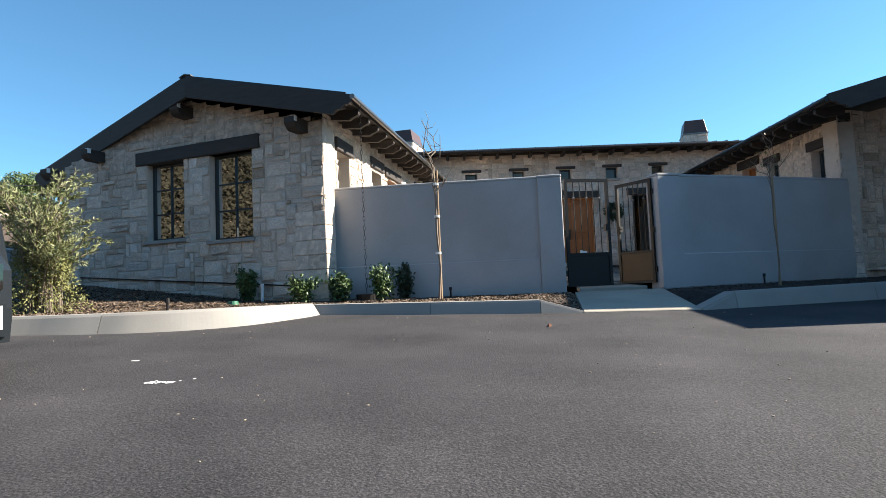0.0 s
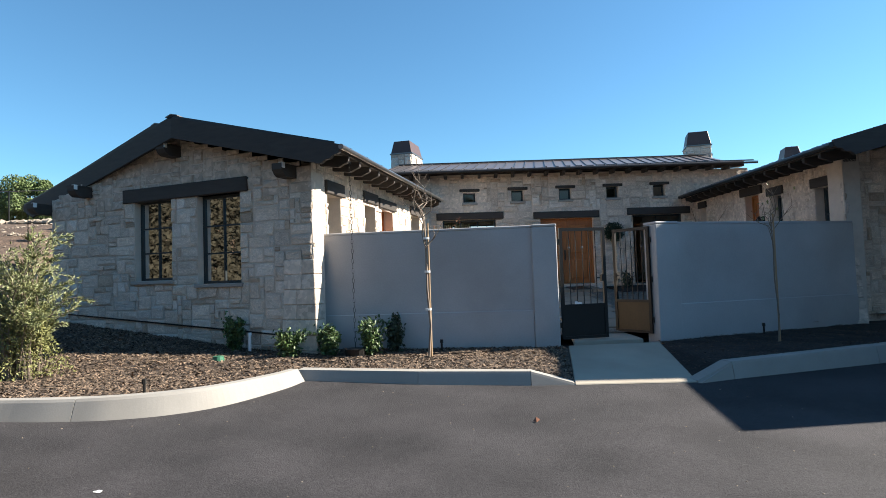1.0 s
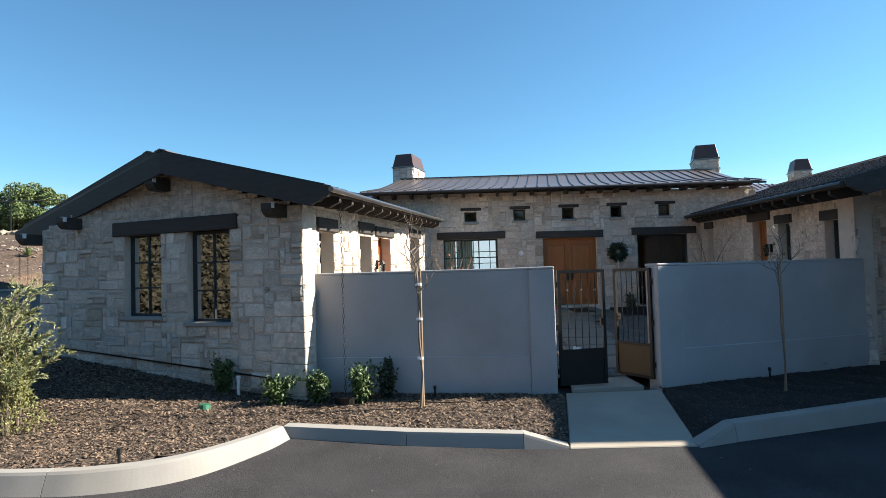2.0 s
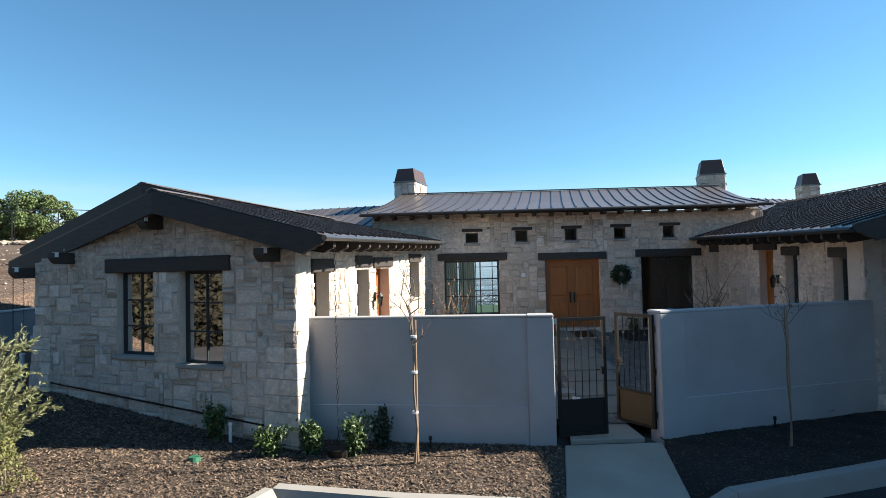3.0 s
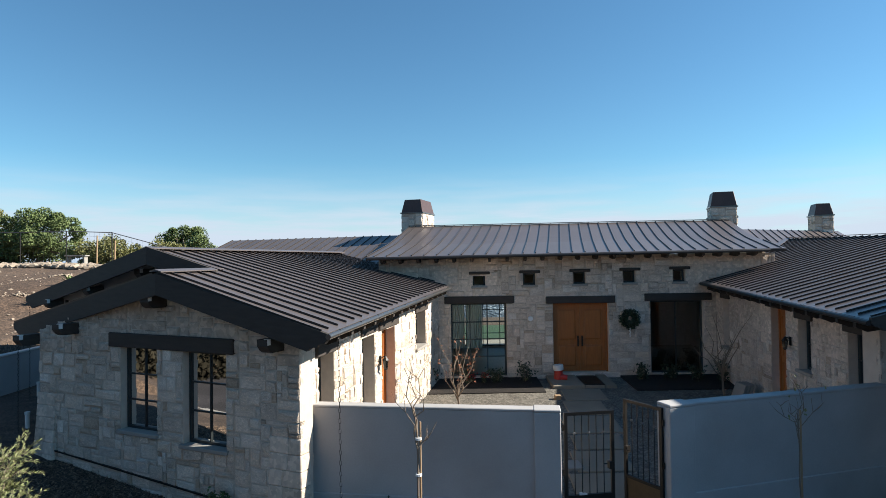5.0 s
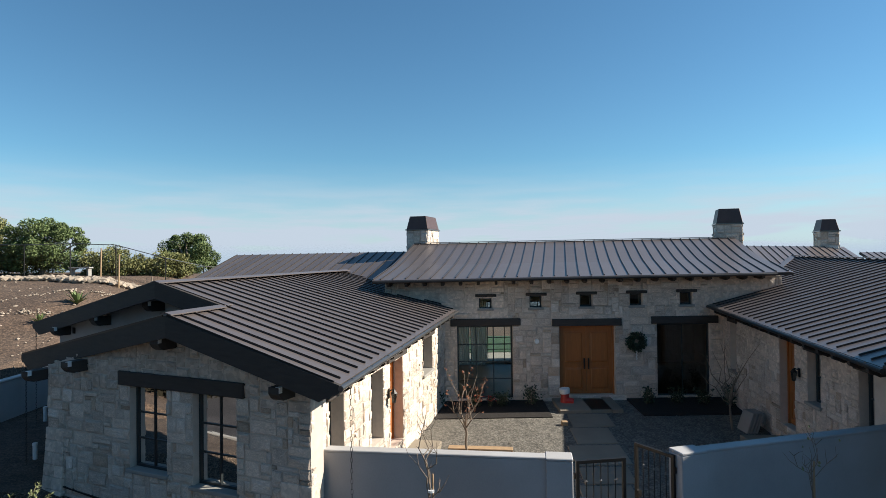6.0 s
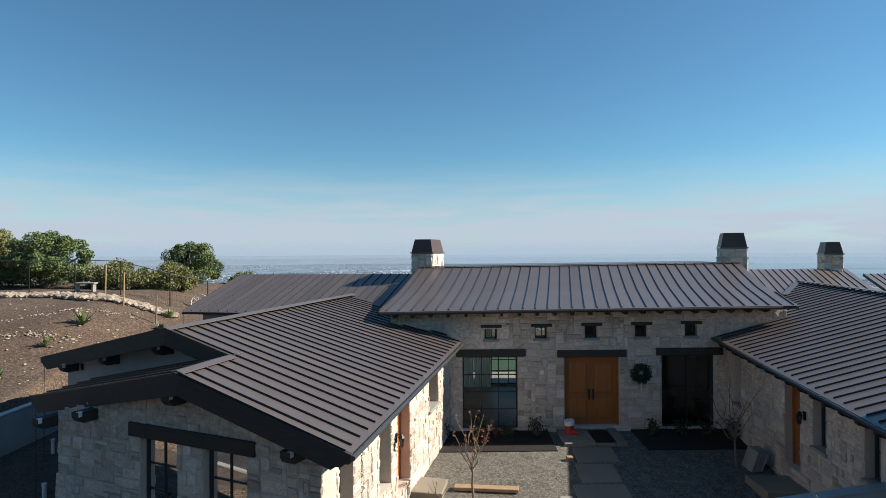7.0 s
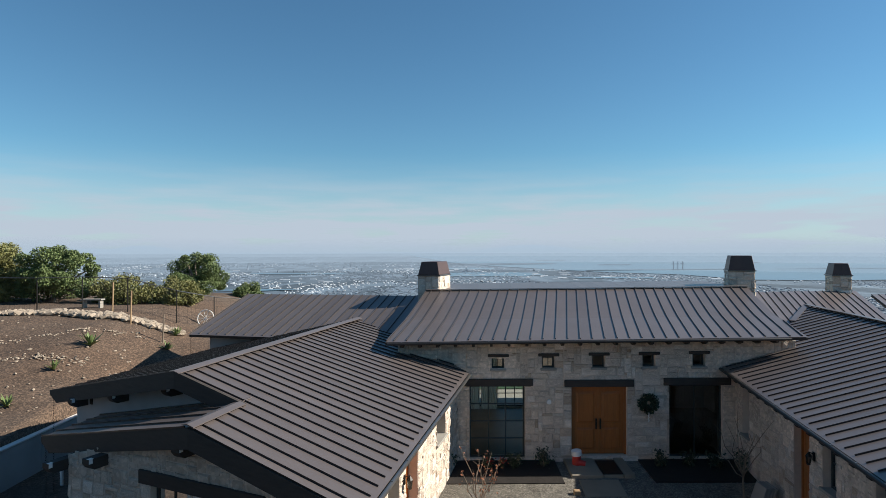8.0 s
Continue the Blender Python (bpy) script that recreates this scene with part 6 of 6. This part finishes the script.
def far_town(name, count, nearest, span, size, tall, material, label, cluster, seed):
    """Small blocks with roofs pitched up to the back, strewn over the plain in clusters."""
    r = random.Random(seed)
    verts, faces, made = [], [], 0
    while made < count:
        y = nearest * (span ** r.random())
        x = r.uniform(-0.85, 0.78) * y
        if in_sea(x, y) or noise.noise((x * 0.005, y * 0.0022, seed)) < cluster + 0.25 * r.random():
            continue
        made += 1
        k, g = len(verts), (y / 1500) ** 0.6
        w, d, h = r.uniform(*size) * g, r.uniform(3, 9), r.uniform(*tall) * g
        z0 = plain_z(x, y)
        zf, zb = z0 + 0.55 + 0.4 * h, z0 + 0.55 + h
        verts += [(x, y, z0), (x + w, y, z0), (x + w, y + d, z0), (x, y + d, z0), (x, y, zf), (x + w, y, zf), (x + w, y + d, zb), (x, y + d, zb)]
        faces += [(k, k + 1, k + 5, k + 4), (k + 1, k + 2, k + 6, k + 5), (k + 2, k + 3, k + 7, k + 6), (k + 3, k, k + 4, k + 7), (k + 4, k + 5, k + 6, k + 7)]
    me = bpy.data.meshes.new(name)
    me.from_pydata(verts, [], faces)
    me.materials.append(material)
    tagged(new(name, me), label, "city", kind="stuff")


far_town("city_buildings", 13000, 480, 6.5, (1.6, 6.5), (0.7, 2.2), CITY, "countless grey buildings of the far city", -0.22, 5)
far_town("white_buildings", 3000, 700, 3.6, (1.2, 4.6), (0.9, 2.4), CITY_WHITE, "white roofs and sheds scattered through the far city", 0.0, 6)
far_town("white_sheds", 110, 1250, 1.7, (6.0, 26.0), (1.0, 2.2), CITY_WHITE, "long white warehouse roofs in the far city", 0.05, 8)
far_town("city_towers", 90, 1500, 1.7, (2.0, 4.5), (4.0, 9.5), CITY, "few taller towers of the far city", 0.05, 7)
bm = bmesh.new()
for cx in (756, 770, 786):
    cy, cz = 1890, plain_z(770, 1890) + 4
    box(bm, cx - 1.1, cx + 1.1, cy, cy + 3, cz, cz + 26)
    box(bm, cx - 7, cx + 3, cy, cy + 3, cz + 17, cz + 19)
thing("harbour_cranes", bm, CITY, "three tall grey harbour cranes far across the bay", "crane", kind="stuff")
r = random.Random(5)
# treetops are bluish: the haze before them is in their colour
TREETOP = mat("hazed_trees", (0.085, 0.120, 0.145), 0.9, var=0.1, scale=0.01, fine=0.1, bump=0, islands=0.6)
verts, faces = [], []
for i in range(9000):
    y = 480 * (7.0 ** r.random())
    x = r.uniform(-0.85, 0.75) * y
    if in_sea(x, y):
        continue
    k, w, h = len(verts), r.uniform(3, 13) * (y / 1500) ** 0.5, r.uniform(0.4, 1.0)
    z0 = plain_z(x, y)
    verts += [(x - w, y, z0), (x + w, y, z0), (x, y + w, z0), (x, y - w * 0.4, z0), (x, y, z0 + h)]
    faces += [(k, k + 3, k + 4), (k + 3, k + 1, k + 4), (k + 1, k + 2, k + 4), (k + 2, k, k + 4)]
me = bpy.data.meshes.new("city_trees")
me.from_pydata(verts, [], faces)
me.materials.append(TREETOP)
tagged(new("city_trees", me), "dark tree cover between the far buildings", "far trees", kind="stuff")

# hills glow in one even colour that stands for the haze before them
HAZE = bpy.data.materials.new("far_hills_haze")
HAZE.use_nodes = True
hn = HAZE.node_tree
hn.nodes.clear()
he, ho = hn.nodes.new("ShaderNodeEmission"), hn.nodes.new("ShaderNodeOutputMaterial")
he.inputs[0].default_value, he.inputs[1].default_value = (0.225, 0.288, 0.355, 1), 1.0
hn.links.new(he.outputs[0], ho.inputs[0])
bm = bmesh.new()
prev = None
for i in range(161):
    x = -4800 + 60 * i
    h = 14 + 30 * max(0, noise.noise((x * 0.0011, 4.0, 0))) + 60 * math.exp(-((x + 2330) / 240) ** 2) + 38 * math.exp(-((x + 2750) / 170) ** 2) + 62 * math.exp(-((x - 820) / 420) ** 2) + 12 * noise.noise((x * 0.006, 1, 0))
    h = max(2.0, h * (1 - smooth(1500, 2400, x)))
    a = x / 4870 * 0.95
    bx_, by_ = 4860 * math.sin(a), 4860 * math.cos(a)
    cur = (bm.verts.new((bx_, by_, PZ)), bm.verts.new((bx_, by_, -16 + 0.9 * h)))
    if prev:
        bm.faces.new((prev[0], cur[0], cur[1], prev[1]))
    prev = cur
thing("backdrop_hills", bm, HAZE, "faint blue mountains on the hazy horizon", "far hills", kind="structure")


# a glowing sheet painted with haze and thin cloud streaks above the horizon
CLOUD = bpy.data.materials.new("haze_bank")
CLOUD.use_nodes = True
cn, cl = CLOUD.node_tree.nodes, CLOUD.node_tree.links
cn.clear()
co, ce, ct, cm = cn.new("ShaderNodeOutputMaterial"), cn.new("ShaderNodeEmission"), cn.new("ShaderNodeBsdfTransparent"), cn.new("ShaderNodeMixShader")
ctc, csep, cmap, cnz = cn.new("ShaderNodeTexCoord"), cn.new("ShaderNodeSeparateXYZ"), cn.new("ShaderNodeMapping"), cn.new("ShaderNodeTexNoise")
cgrad, cadd, cmul, cst = cn.new("ShaderNodeMapRange"), cn.new("ShaderNodeMath"), cn.new("ShaderNodeMath"), cn.new("ShaderNodeMapRange")
ce.inputs[0].default_value, ce.inputs[1].default_value = (0.250, 0.291, 0.340, 1), 1.0
cl.new(ctc.outputs["Object"], csep.inputs[0])
cl.new(ctc.outputs["Object"], cmap.inputs[0])
cmap.inputs["Scale"].default_value = (0.0016, 0.0016, 0.014)
cl.new(cmap.outputs[0], cnz.inputs["Vector"])
cnz.inputs["Scale"].default_value, cnz.inputs["Detail"].default_value = 1.0, 6.0
cl.new(csep.outputs["Z"], cgrad.inputs[0])
cgrad.inputs[1].default_value, cgrad.inputs[2].default_value, cgrad.inputs[3].default_value, cgrad.inputs[4].default_value = -30, 830, 1.0, 0.0
cgrad.interpolation_type = "SMOOTHSTEP"
cl.new(cnz.outputs["Fac"], cst.inputs[0])
cst.inputs[1].default_value, cst.inputs[2].default_value, cst.inputs[3].default_value, cst.inputs[4].default_value = 0.36, 0.66, 0.8, 1.5
cmul.operation = "MULTIPLY"
cmul.use_clamp = True
cl.new(cgrad.outputs[0], cmul.inputs[0])
cl.new(cst.outputs[0], cmul.inputs[1])
cl.new(cmul.outputs[0], cm.inputs[0])
cl.new(ct.outputs[0], cm.inputs[1])
cl.new(ce.outputs[0], cm.inputs[2])
cl.new(cm.outputs[0], co.inputs[0])
bm = bmesh.new()
prev = None
for i in range(49):
    a = radians(-72 + 3 * i)
    x, y = 4900 * math.sin(a), 4900 * math.cos(a)
    cur = (bm.verts.new((x, y, PZ)), bm.verts.new((x, y, 900)))
    if prev:
        bm.faces.new((prev[0], cur[0], cur[1], prev[1]))
    prev = cur
bank = thing("backdrop_haze", bm, CLOUD, "pale haze with thin cloud streaks along the horizon", "haze", kind="structure")
bank.visible_shadow = False


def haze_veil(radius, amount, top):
    """An added glowing sheet that paints thin sea haze over the plain, fading upwards."""
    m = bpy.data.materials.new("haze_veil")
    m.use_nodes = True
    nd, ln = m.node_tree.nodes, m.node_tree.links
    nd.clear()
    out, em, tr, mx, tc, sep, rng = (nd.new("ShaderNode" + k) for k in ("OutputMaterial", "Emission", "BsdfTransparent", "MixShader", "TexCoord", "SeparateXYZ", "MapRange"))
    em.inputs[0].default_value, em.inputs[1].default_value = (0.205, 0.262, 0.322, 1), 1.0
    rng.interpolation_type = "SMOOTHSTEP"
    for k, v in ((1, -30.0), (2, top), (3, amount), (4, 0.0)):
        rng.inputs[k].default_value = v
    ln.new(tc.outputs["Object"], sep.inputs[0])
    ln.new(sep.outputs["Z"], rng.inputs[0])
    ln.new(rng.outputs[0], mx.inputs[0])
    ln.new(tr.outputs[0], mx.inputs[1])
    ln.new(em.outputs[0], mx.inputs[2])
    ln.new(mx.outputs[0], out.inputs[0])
    bm = bmesh.new()
    pairs = [(Vector((radius * math.sin(radians(a)), radius * math.cos(radians(a)), PZ - 1)), Vector((0, 0, top - PZ + 1))) for a in range(-66, 67, 3)]
    low = [bm.verts.new(v) for v, h in pairs]
    high = [bm.verts.new(v + h) for v, h in pairs]
    for k in range(len(pairs) - 1):
        bm.faces.new((low[k], low[k + 1], high[k + 1], high[k]))
    veil = thing("backdrop_veil", bm, m, "added glowing sheet painting thin blue sea haze over the far plain", "haze", kind="structure")
    veil.visible_shadow = False


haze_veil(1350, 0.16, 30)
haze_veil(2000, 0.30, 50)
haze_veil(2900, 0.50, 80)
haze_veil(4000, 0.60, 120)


# ---- small things in the beds and the courtyard ----
for i, (x, y) in enumerate(((-10.75, 18.5), (-9.0, 15.4))):
    bm = bmesh.new()
    z = bed_z(x, y)
    tube(bm, (x, y, z - 0.1), (x, y, z + 0.32), 0.05, n=10)
    tube(bm, (x, y, z + 0.32), (x, y, z + 0.38), 0.058, n=10)
    thing("vent_pipe", bm, WHITE, "short white plastic pipe beside the house", "pipe")
bm = bmesh.new()
pz = bed_z(-2.71, 11.22)
tube(bm, (-2.71, 11.22, pz - 0.1), (-2.71, 11.22, pz + 0.30), 0.028, n=10)
tube(bm, (-2.71, 11.22, pz + 0.30), (-2.71, 11.22, pz + 0.35), 0.036, n=10)
thing("vent_pipe", bm, WHITE, "short white plastic pipe standing in the mulch", "pipe")
bm = bmesh.new()
pz = bed_z(-2.99, 10.34)
tube(bm, (-2.99, 10.34, pz - 0.03), (-2.99, 10.34, pz + 0.07), 0.10, 0.085, n=14)
thing("valve_lid", bm, GREEN_LID, "round green irrigation valve lid in the mulch", "valve box")
bm = bmesh.new()
pts = [Vector((-2.4 + 0.28 * i, 10.35 + 0.12 * math.sin(i * 0.9), 0)) for i in range(14)]
for a, b in zip(pts, pts[1:]):
    tube(bm, (a.x, a.y, bed_z(a.x, a.y) + 0.03), (b.x, b.y, bed_z(b.x, b.y) + 0.03), 0.009, n=6)
bmesh.ops.remove_doubles(bm, verts=bm.verts[:], dist=0.012)
thing("irrigation_hose", bm, IRON, "thin black irrigation hose lying on the mulch", "hose")
for i, (x, y) in enumerate(((-3.0, 7.62), (0.75, 10.75), (6.93, 11.27))):
    bm = bmesh.new()
    z = bed_z(x, y)
    tube(bm, (x, y, z - 0.05), (x, y, z + 0.14), 0.018, n=8)
    tube(bm, (x, y, z + 0.14), (x, y, z + 0.20), 0.03, 0.026, n=8)
    thing("garden_spike", bm, IRON, "small black garden spike in the mulch", "garden spike", "garden spikes")

bm = bmesh.new()
p0, p1 = Vector((0.95, 16.55, court_z(0, 16.6) + 0.02)), Vector((2.62, 16.35, court_z(0, 16.4) + 0.02))
u = (p1 - p0).normalized()
nrm = Vector((-u.y, u.x, 0)) * 0.13
up = Vector((0, 0, 0.09))
prism(bm, [p0 - nrm, p1 - nrm, p1 + nrm, p0 + nrm], [p0 - nrm + up, p1 - nrm + up, p1 + nrm + up, p0 + nrm + up])
bevelled(bm, 0.01)
thing("timber_plank", bm, STAKE, "long timber plank lying on the gravel", "plank")
HOSE = mat("garden_hose", (0.05, 0.22, 0.16), 0.5, var=0.1, scale=6, fine=40, bump=0.05)
bm = bmesh.new()
pts = [Vector((0.15 + 0.075 * i + 0.10 * math.sin(i * 1.3), 14.2 + 0.25 * math.sin(i * 0.55), court_z(0, 14.2) + 0.03)) for i in range(24)]
for a, b in zip(pts, pts[1:]):
    tube(bm, a, b, 0.014, n=6)
thing("garden_hose", bm, HOSE, "green garden hose lying on the gravel", "hose")
RED = mat("red_plastic", (0.45, 0.03, 0.02), 0.45, var=0.08, scale=5, fine=40, bump=0.03)
boot = empty("boot_ornament", "red boot ornament with a white cuff beside the entrance door", "ornament")
bm = bmesh.new()
tube(bm, (4.84, 20.20, 0.90), (4.84, 20.20, 1.20), 0.15, 0.13, n=18)
tube(bm, (4.86, 20.15, 0.985), (5.10, 20.09, 0.955), 0.105, 0.085, n=14)
part("boot", bm, RED, boot)
bm = bmesh.new()
tube(bm, (4.84, 20.20, 1.19), (4.82, 20.20, 1.36), 0.165, 0.175, n=18)
bevelled(bm, 0.015)
part("cuff", bm, WHITE, boot, "white furry cuff")
for i, (x, y, w, h) in enumerate(((3.62, 15.55, 0.34, 0.52), (3.55, 13.3, 0.34, 0.5))):
    bm = bmesh.new()
    z = court_z(0, y)
    box(bm, x, x + w, y, y + 0.5, z - 0.05, z + 0.06)
    bevelled(bm, 0.012)
    thing("concrete_block", bm, CONCRETE, "pale concrete block lying beside the path", "block", "blocks beside the path")
bm = bmesh.new()
box(bm, 4.32, 4.5, 18.25, 18.42, court_z(0, 18.3) - 0.02, court_z(0, 18.3) + 0.12)
bevelled(bm, 0.01)
thing("small_block", bm, STAKE, "small sunlit timber block at the slab's corner", "block")
for i in range(4):
    bm = bmesh.new()
    x, z = 9.28 + 0.085 * i, court_z(0, 17.7)
    lean = 0.20
    prism(bm, [(x, 17.35, z), (x + 0.06, 17.35, z), (x + 0.06, 17.9, z), (x, 17.9, z)], [(x + lean, 17.35, z + 0.55), (x + lean + 0.06, 17.35, z + 0.55), (x + lean + 0.06, 17.9, z + 0.55), (x + lean, 17.9, z + 0.55)])
    thing("paving_slab", bm, CONCRETE, "spare grey paving slab leaning against the wall", "paving slab", "leaning spare slabs")

# marks on the asphalt
PAINT = mat("white_spill", (0.72, 0.72, 0.70), 0.8, var=0.1, scale=6, fine=40, bump=0.1)
r = random.Random(3)
bm = bmesh.new()
drops = random.Random(33)
splashes = [(-1.80, 4.28, 0.042, 0.036, 15), (-1.67, 4.26, 0.040, 0.034, 15), (-2.32, 5.22, 0.028, 0.030, 11), (-1.53, 4.36, 0.013, 0.013, 8)]
splashes += [(-1.74 + drops.gauss(0, 0.05), 4.27 + drops.gauss(0, 0.035), q, q * 0.8, 8) for q in [drops.uniform(0.004, 0.014) for _ in range(26)]]
for cx, cy, rx, ry, n in splashes:
    ring = []
    for i in range(n):
        a, k = 6.283 * i / n, r.uniform(0.55, 1.35)
        x, y = cx + rx * k * math.cos(a), cy + ry * k * math.sin(a)
        ring.append(bm.verts.new((x, y, road_z(x, y) + 0.005)))
    bm.faces.new(ring)
thing("white_spill", bm, PAINT, "small white paint spill on the asphalt", "spill", kind="stuff")
bm = bmesh.new()
leaf_quad(bm, Vector((1.58, 6.75, road_z(1.58, 6.75) + 0.03)), random.Random(8), 0.12, 0.08)
thing("fallen_leaf", bm, LEAF_RED, "single red fallen leaf on the asphalt", "leaf")
bm = bmesh.new()
for i in range(160):
    x, y = r.uniform(-4, 6), r.uniform(2.5, 9)
    if y < kerb_y(x) - 0.1:
        rock_mesh(bm, Vector((x, y, road_z(x, y) + 0.003)), r, r.uniform(0.003, 0.008))
thing("grit", bm, ROCK, "loose grit and crumbs on the asphalt", "grit", kind="stuff")


# ---- parked car beside the kerb ----
def parked_car(corner, heading, L=4.3, W=1.75):
    car = empty("car", "dark parked hatchback beside the kerb", "car")
    u = Vector((math.cos(heading), math.sin(heading), 0))
    v = Vector((-u.y, u.x, 0))
    o = Vector((corner[0], corner[1], road_z(*corner)))
    at = lambda a, b, z: o + u * a + v * b + Vector((0, 0, z))
    PAINTC = mat("car_paint", (0.02, 0.024, 0.028), 0.25, 0.2, var=0.05, scale=3, fine=30, bump=0.0)
    RUBBER = mat("tyre_rubber", (0.02, 0.02, 0.02), 0.85, var=0.1, scale=6, fine=50, bump=0.1)
    bm = bmesh.new()
    prof = [(0.06, 0.28), (0.0, 0.45), (0.02, 0.80), (0.10, 0.98), (0.30, 1.38), (0.6, 1.46), (2.2, 1.45), (3.0, 1.02), (4.05, 0.88), (L, 0.62), (L - 0.04, 0.30)]
    rows_ = []
    for b, k in ((0.0, 0.82), (0.10, 0.98), (0.35, 1.0), (W - 0.35, 1.0), (W - 0.10, 0.98), (W, 0.82)):
        inset = 0.10 if b in (0.0, W) else 0.0
        rows_.append([bm.verts.new(at(a * (1 - 2 * inset / L) + inset, b, 0.28 + (z - 0.28) * (k if z > 0.9 else 1))) for a, z in prof])
    for ra, rb in zip(rows_, rows_[1:]):
        for i in range(len(prof)):
            j = (i + 1) % len(prof)
            bm.faces.new((ra[i], ra[j], rb[j], rb[i]))
    bm.faces.new(rows_[0])
    bm.faces.new(rows_[-1][::-1])
    bmesh.ops.recalc_face_normals(bm, faces=bm.faces[:])
    body = part("body", bm, PAINTC, car)
    bm = bmesh.new()
    vs = [bm.verts.new(p) for p in (at(0.085, 0.2, 1.0), at(0.085, W - 0.2, 1.0), at(0.26, W - 0.3, 1.34), at(0.26, 0.3, 1.34))]
    bm.faces.new(vs)
    part("rear_window", bm, DARK_GLASS, body)
    for b in (-0.012, W + 0.012):
        bm = bmesh.new()
        bm.faces.new([bm.verts.new(p) for p in (at(0.5, b, 0.92), at(2.5, b, 0.92), at(2.1, b, 1.16), at(0.7, b, 1.16))])
        part("side_window", bm, DARK_GLASS, body)
    bm = bmesh.new()
    prism(bm, [at(-0.05, 0.04, 0.30), at(0.16, 0.04, 0.30), at(0.16, W - 0.04, 0.30), at(-0.05, W - 0.04, 0.30)], [at(-0.06, 0.04, 0.56), at(0.16, 0.04, 0.56), at(0.16, W - 0.04, 0.56), at(-0.06, W - 0.04, 0.56)])
    bevelled(bm, 0.03, 2)
    part("bumper", bm, PAINTC, car)
    bm = bmesh.new()
    prism(bm, [at(-0.075, 0.10, 0.38), at(-0.065, 0.10, 0.38), at(-0.065, 0.42, 0.38), at(-0.075, 0.42, 0.38)], [at(-0.075, 0.10, 0.545), at(-0.065, 0.10, 0.545), at(-0.065, 0.42, 0.545), at(-0.075, 0.42, 0.545)])
    plate = part("number_plate", bm, WHITE, car, "white plate with dark unreadable bars")
    for i in range(6):
        bm = bmesh.new()
        b = 0.135 + 0.043 * i
        bm.faces.new([bm.verts.new(p) for p in (at(-0.0795, b, 0.42), at(-0.0795, b + 0.026, 0.42), at(-0.0795, b + 0.026, 0.505), at(-0.0795, b, 0.505))])
        part("bar", bm, IRON, plate)
    for b in (0.08, W - 0.30):
        bm = bmesh.new()
        prism(bm, [at(0.0, b, 0.66), at(0.06, b, 0.66), at(0.06, b + 0.22, 0.66), at(0.0, b + 0.22, 0.66)], [at(0.0, b, 0.84), at(0.06, b, 0.84), at(0.06, b + 0.22, 0.84), at(0.0, b + 0.22, 0.84)])
        part("tail_light", bm, DARK_GLASS, car, "dark smoked tail light")
    for a in (0.85, L - 0.85):
        for b in (-0.01, W - 0.19):
            bm = bmesh.new()
            tube(bm, at(a, b, 0.31), at(a, b + 0.2, 0.31), 0.31, n=24)
            wheel = part("tyre", bm, RUBBER, car)
            bm = bmesh.new()
            bo_ = b - 0.004 if b < 0.5 else b + 0.204
            tube(bm, at(a, bo_, 0.31), at(a, bo_ + (0.02 if b < 0.5 else -0.02), 0.31), 0.20, n=18)
            part("rim", bm, GUTTER, wheel)
    return car


parked_car((-2.80, 4.45), radians(137))

# ---- stones of the walls ----
lay_stones(WALL_LWF, LWF, 0, 6.95, 0.2, 4.5, lwf_open, 1, top=lwf_top)
lay_stones(WALL_LWS, LWS, 0, 10.0, 0.6, 3.7, lws_open, 2)
lay_stones(WALL_BACK, BACK, 0, 13.3, 0.8, 4.85, back_open, 3, nearest=6.6)
lay_stones(WALL_RWS, RWS, 0, 8.6, 0.2, 3.65, rws_open, 4)
lay_stones(WALL_RWF, RWF, 0, 3.0, 0.2, 3.9, [], 5)
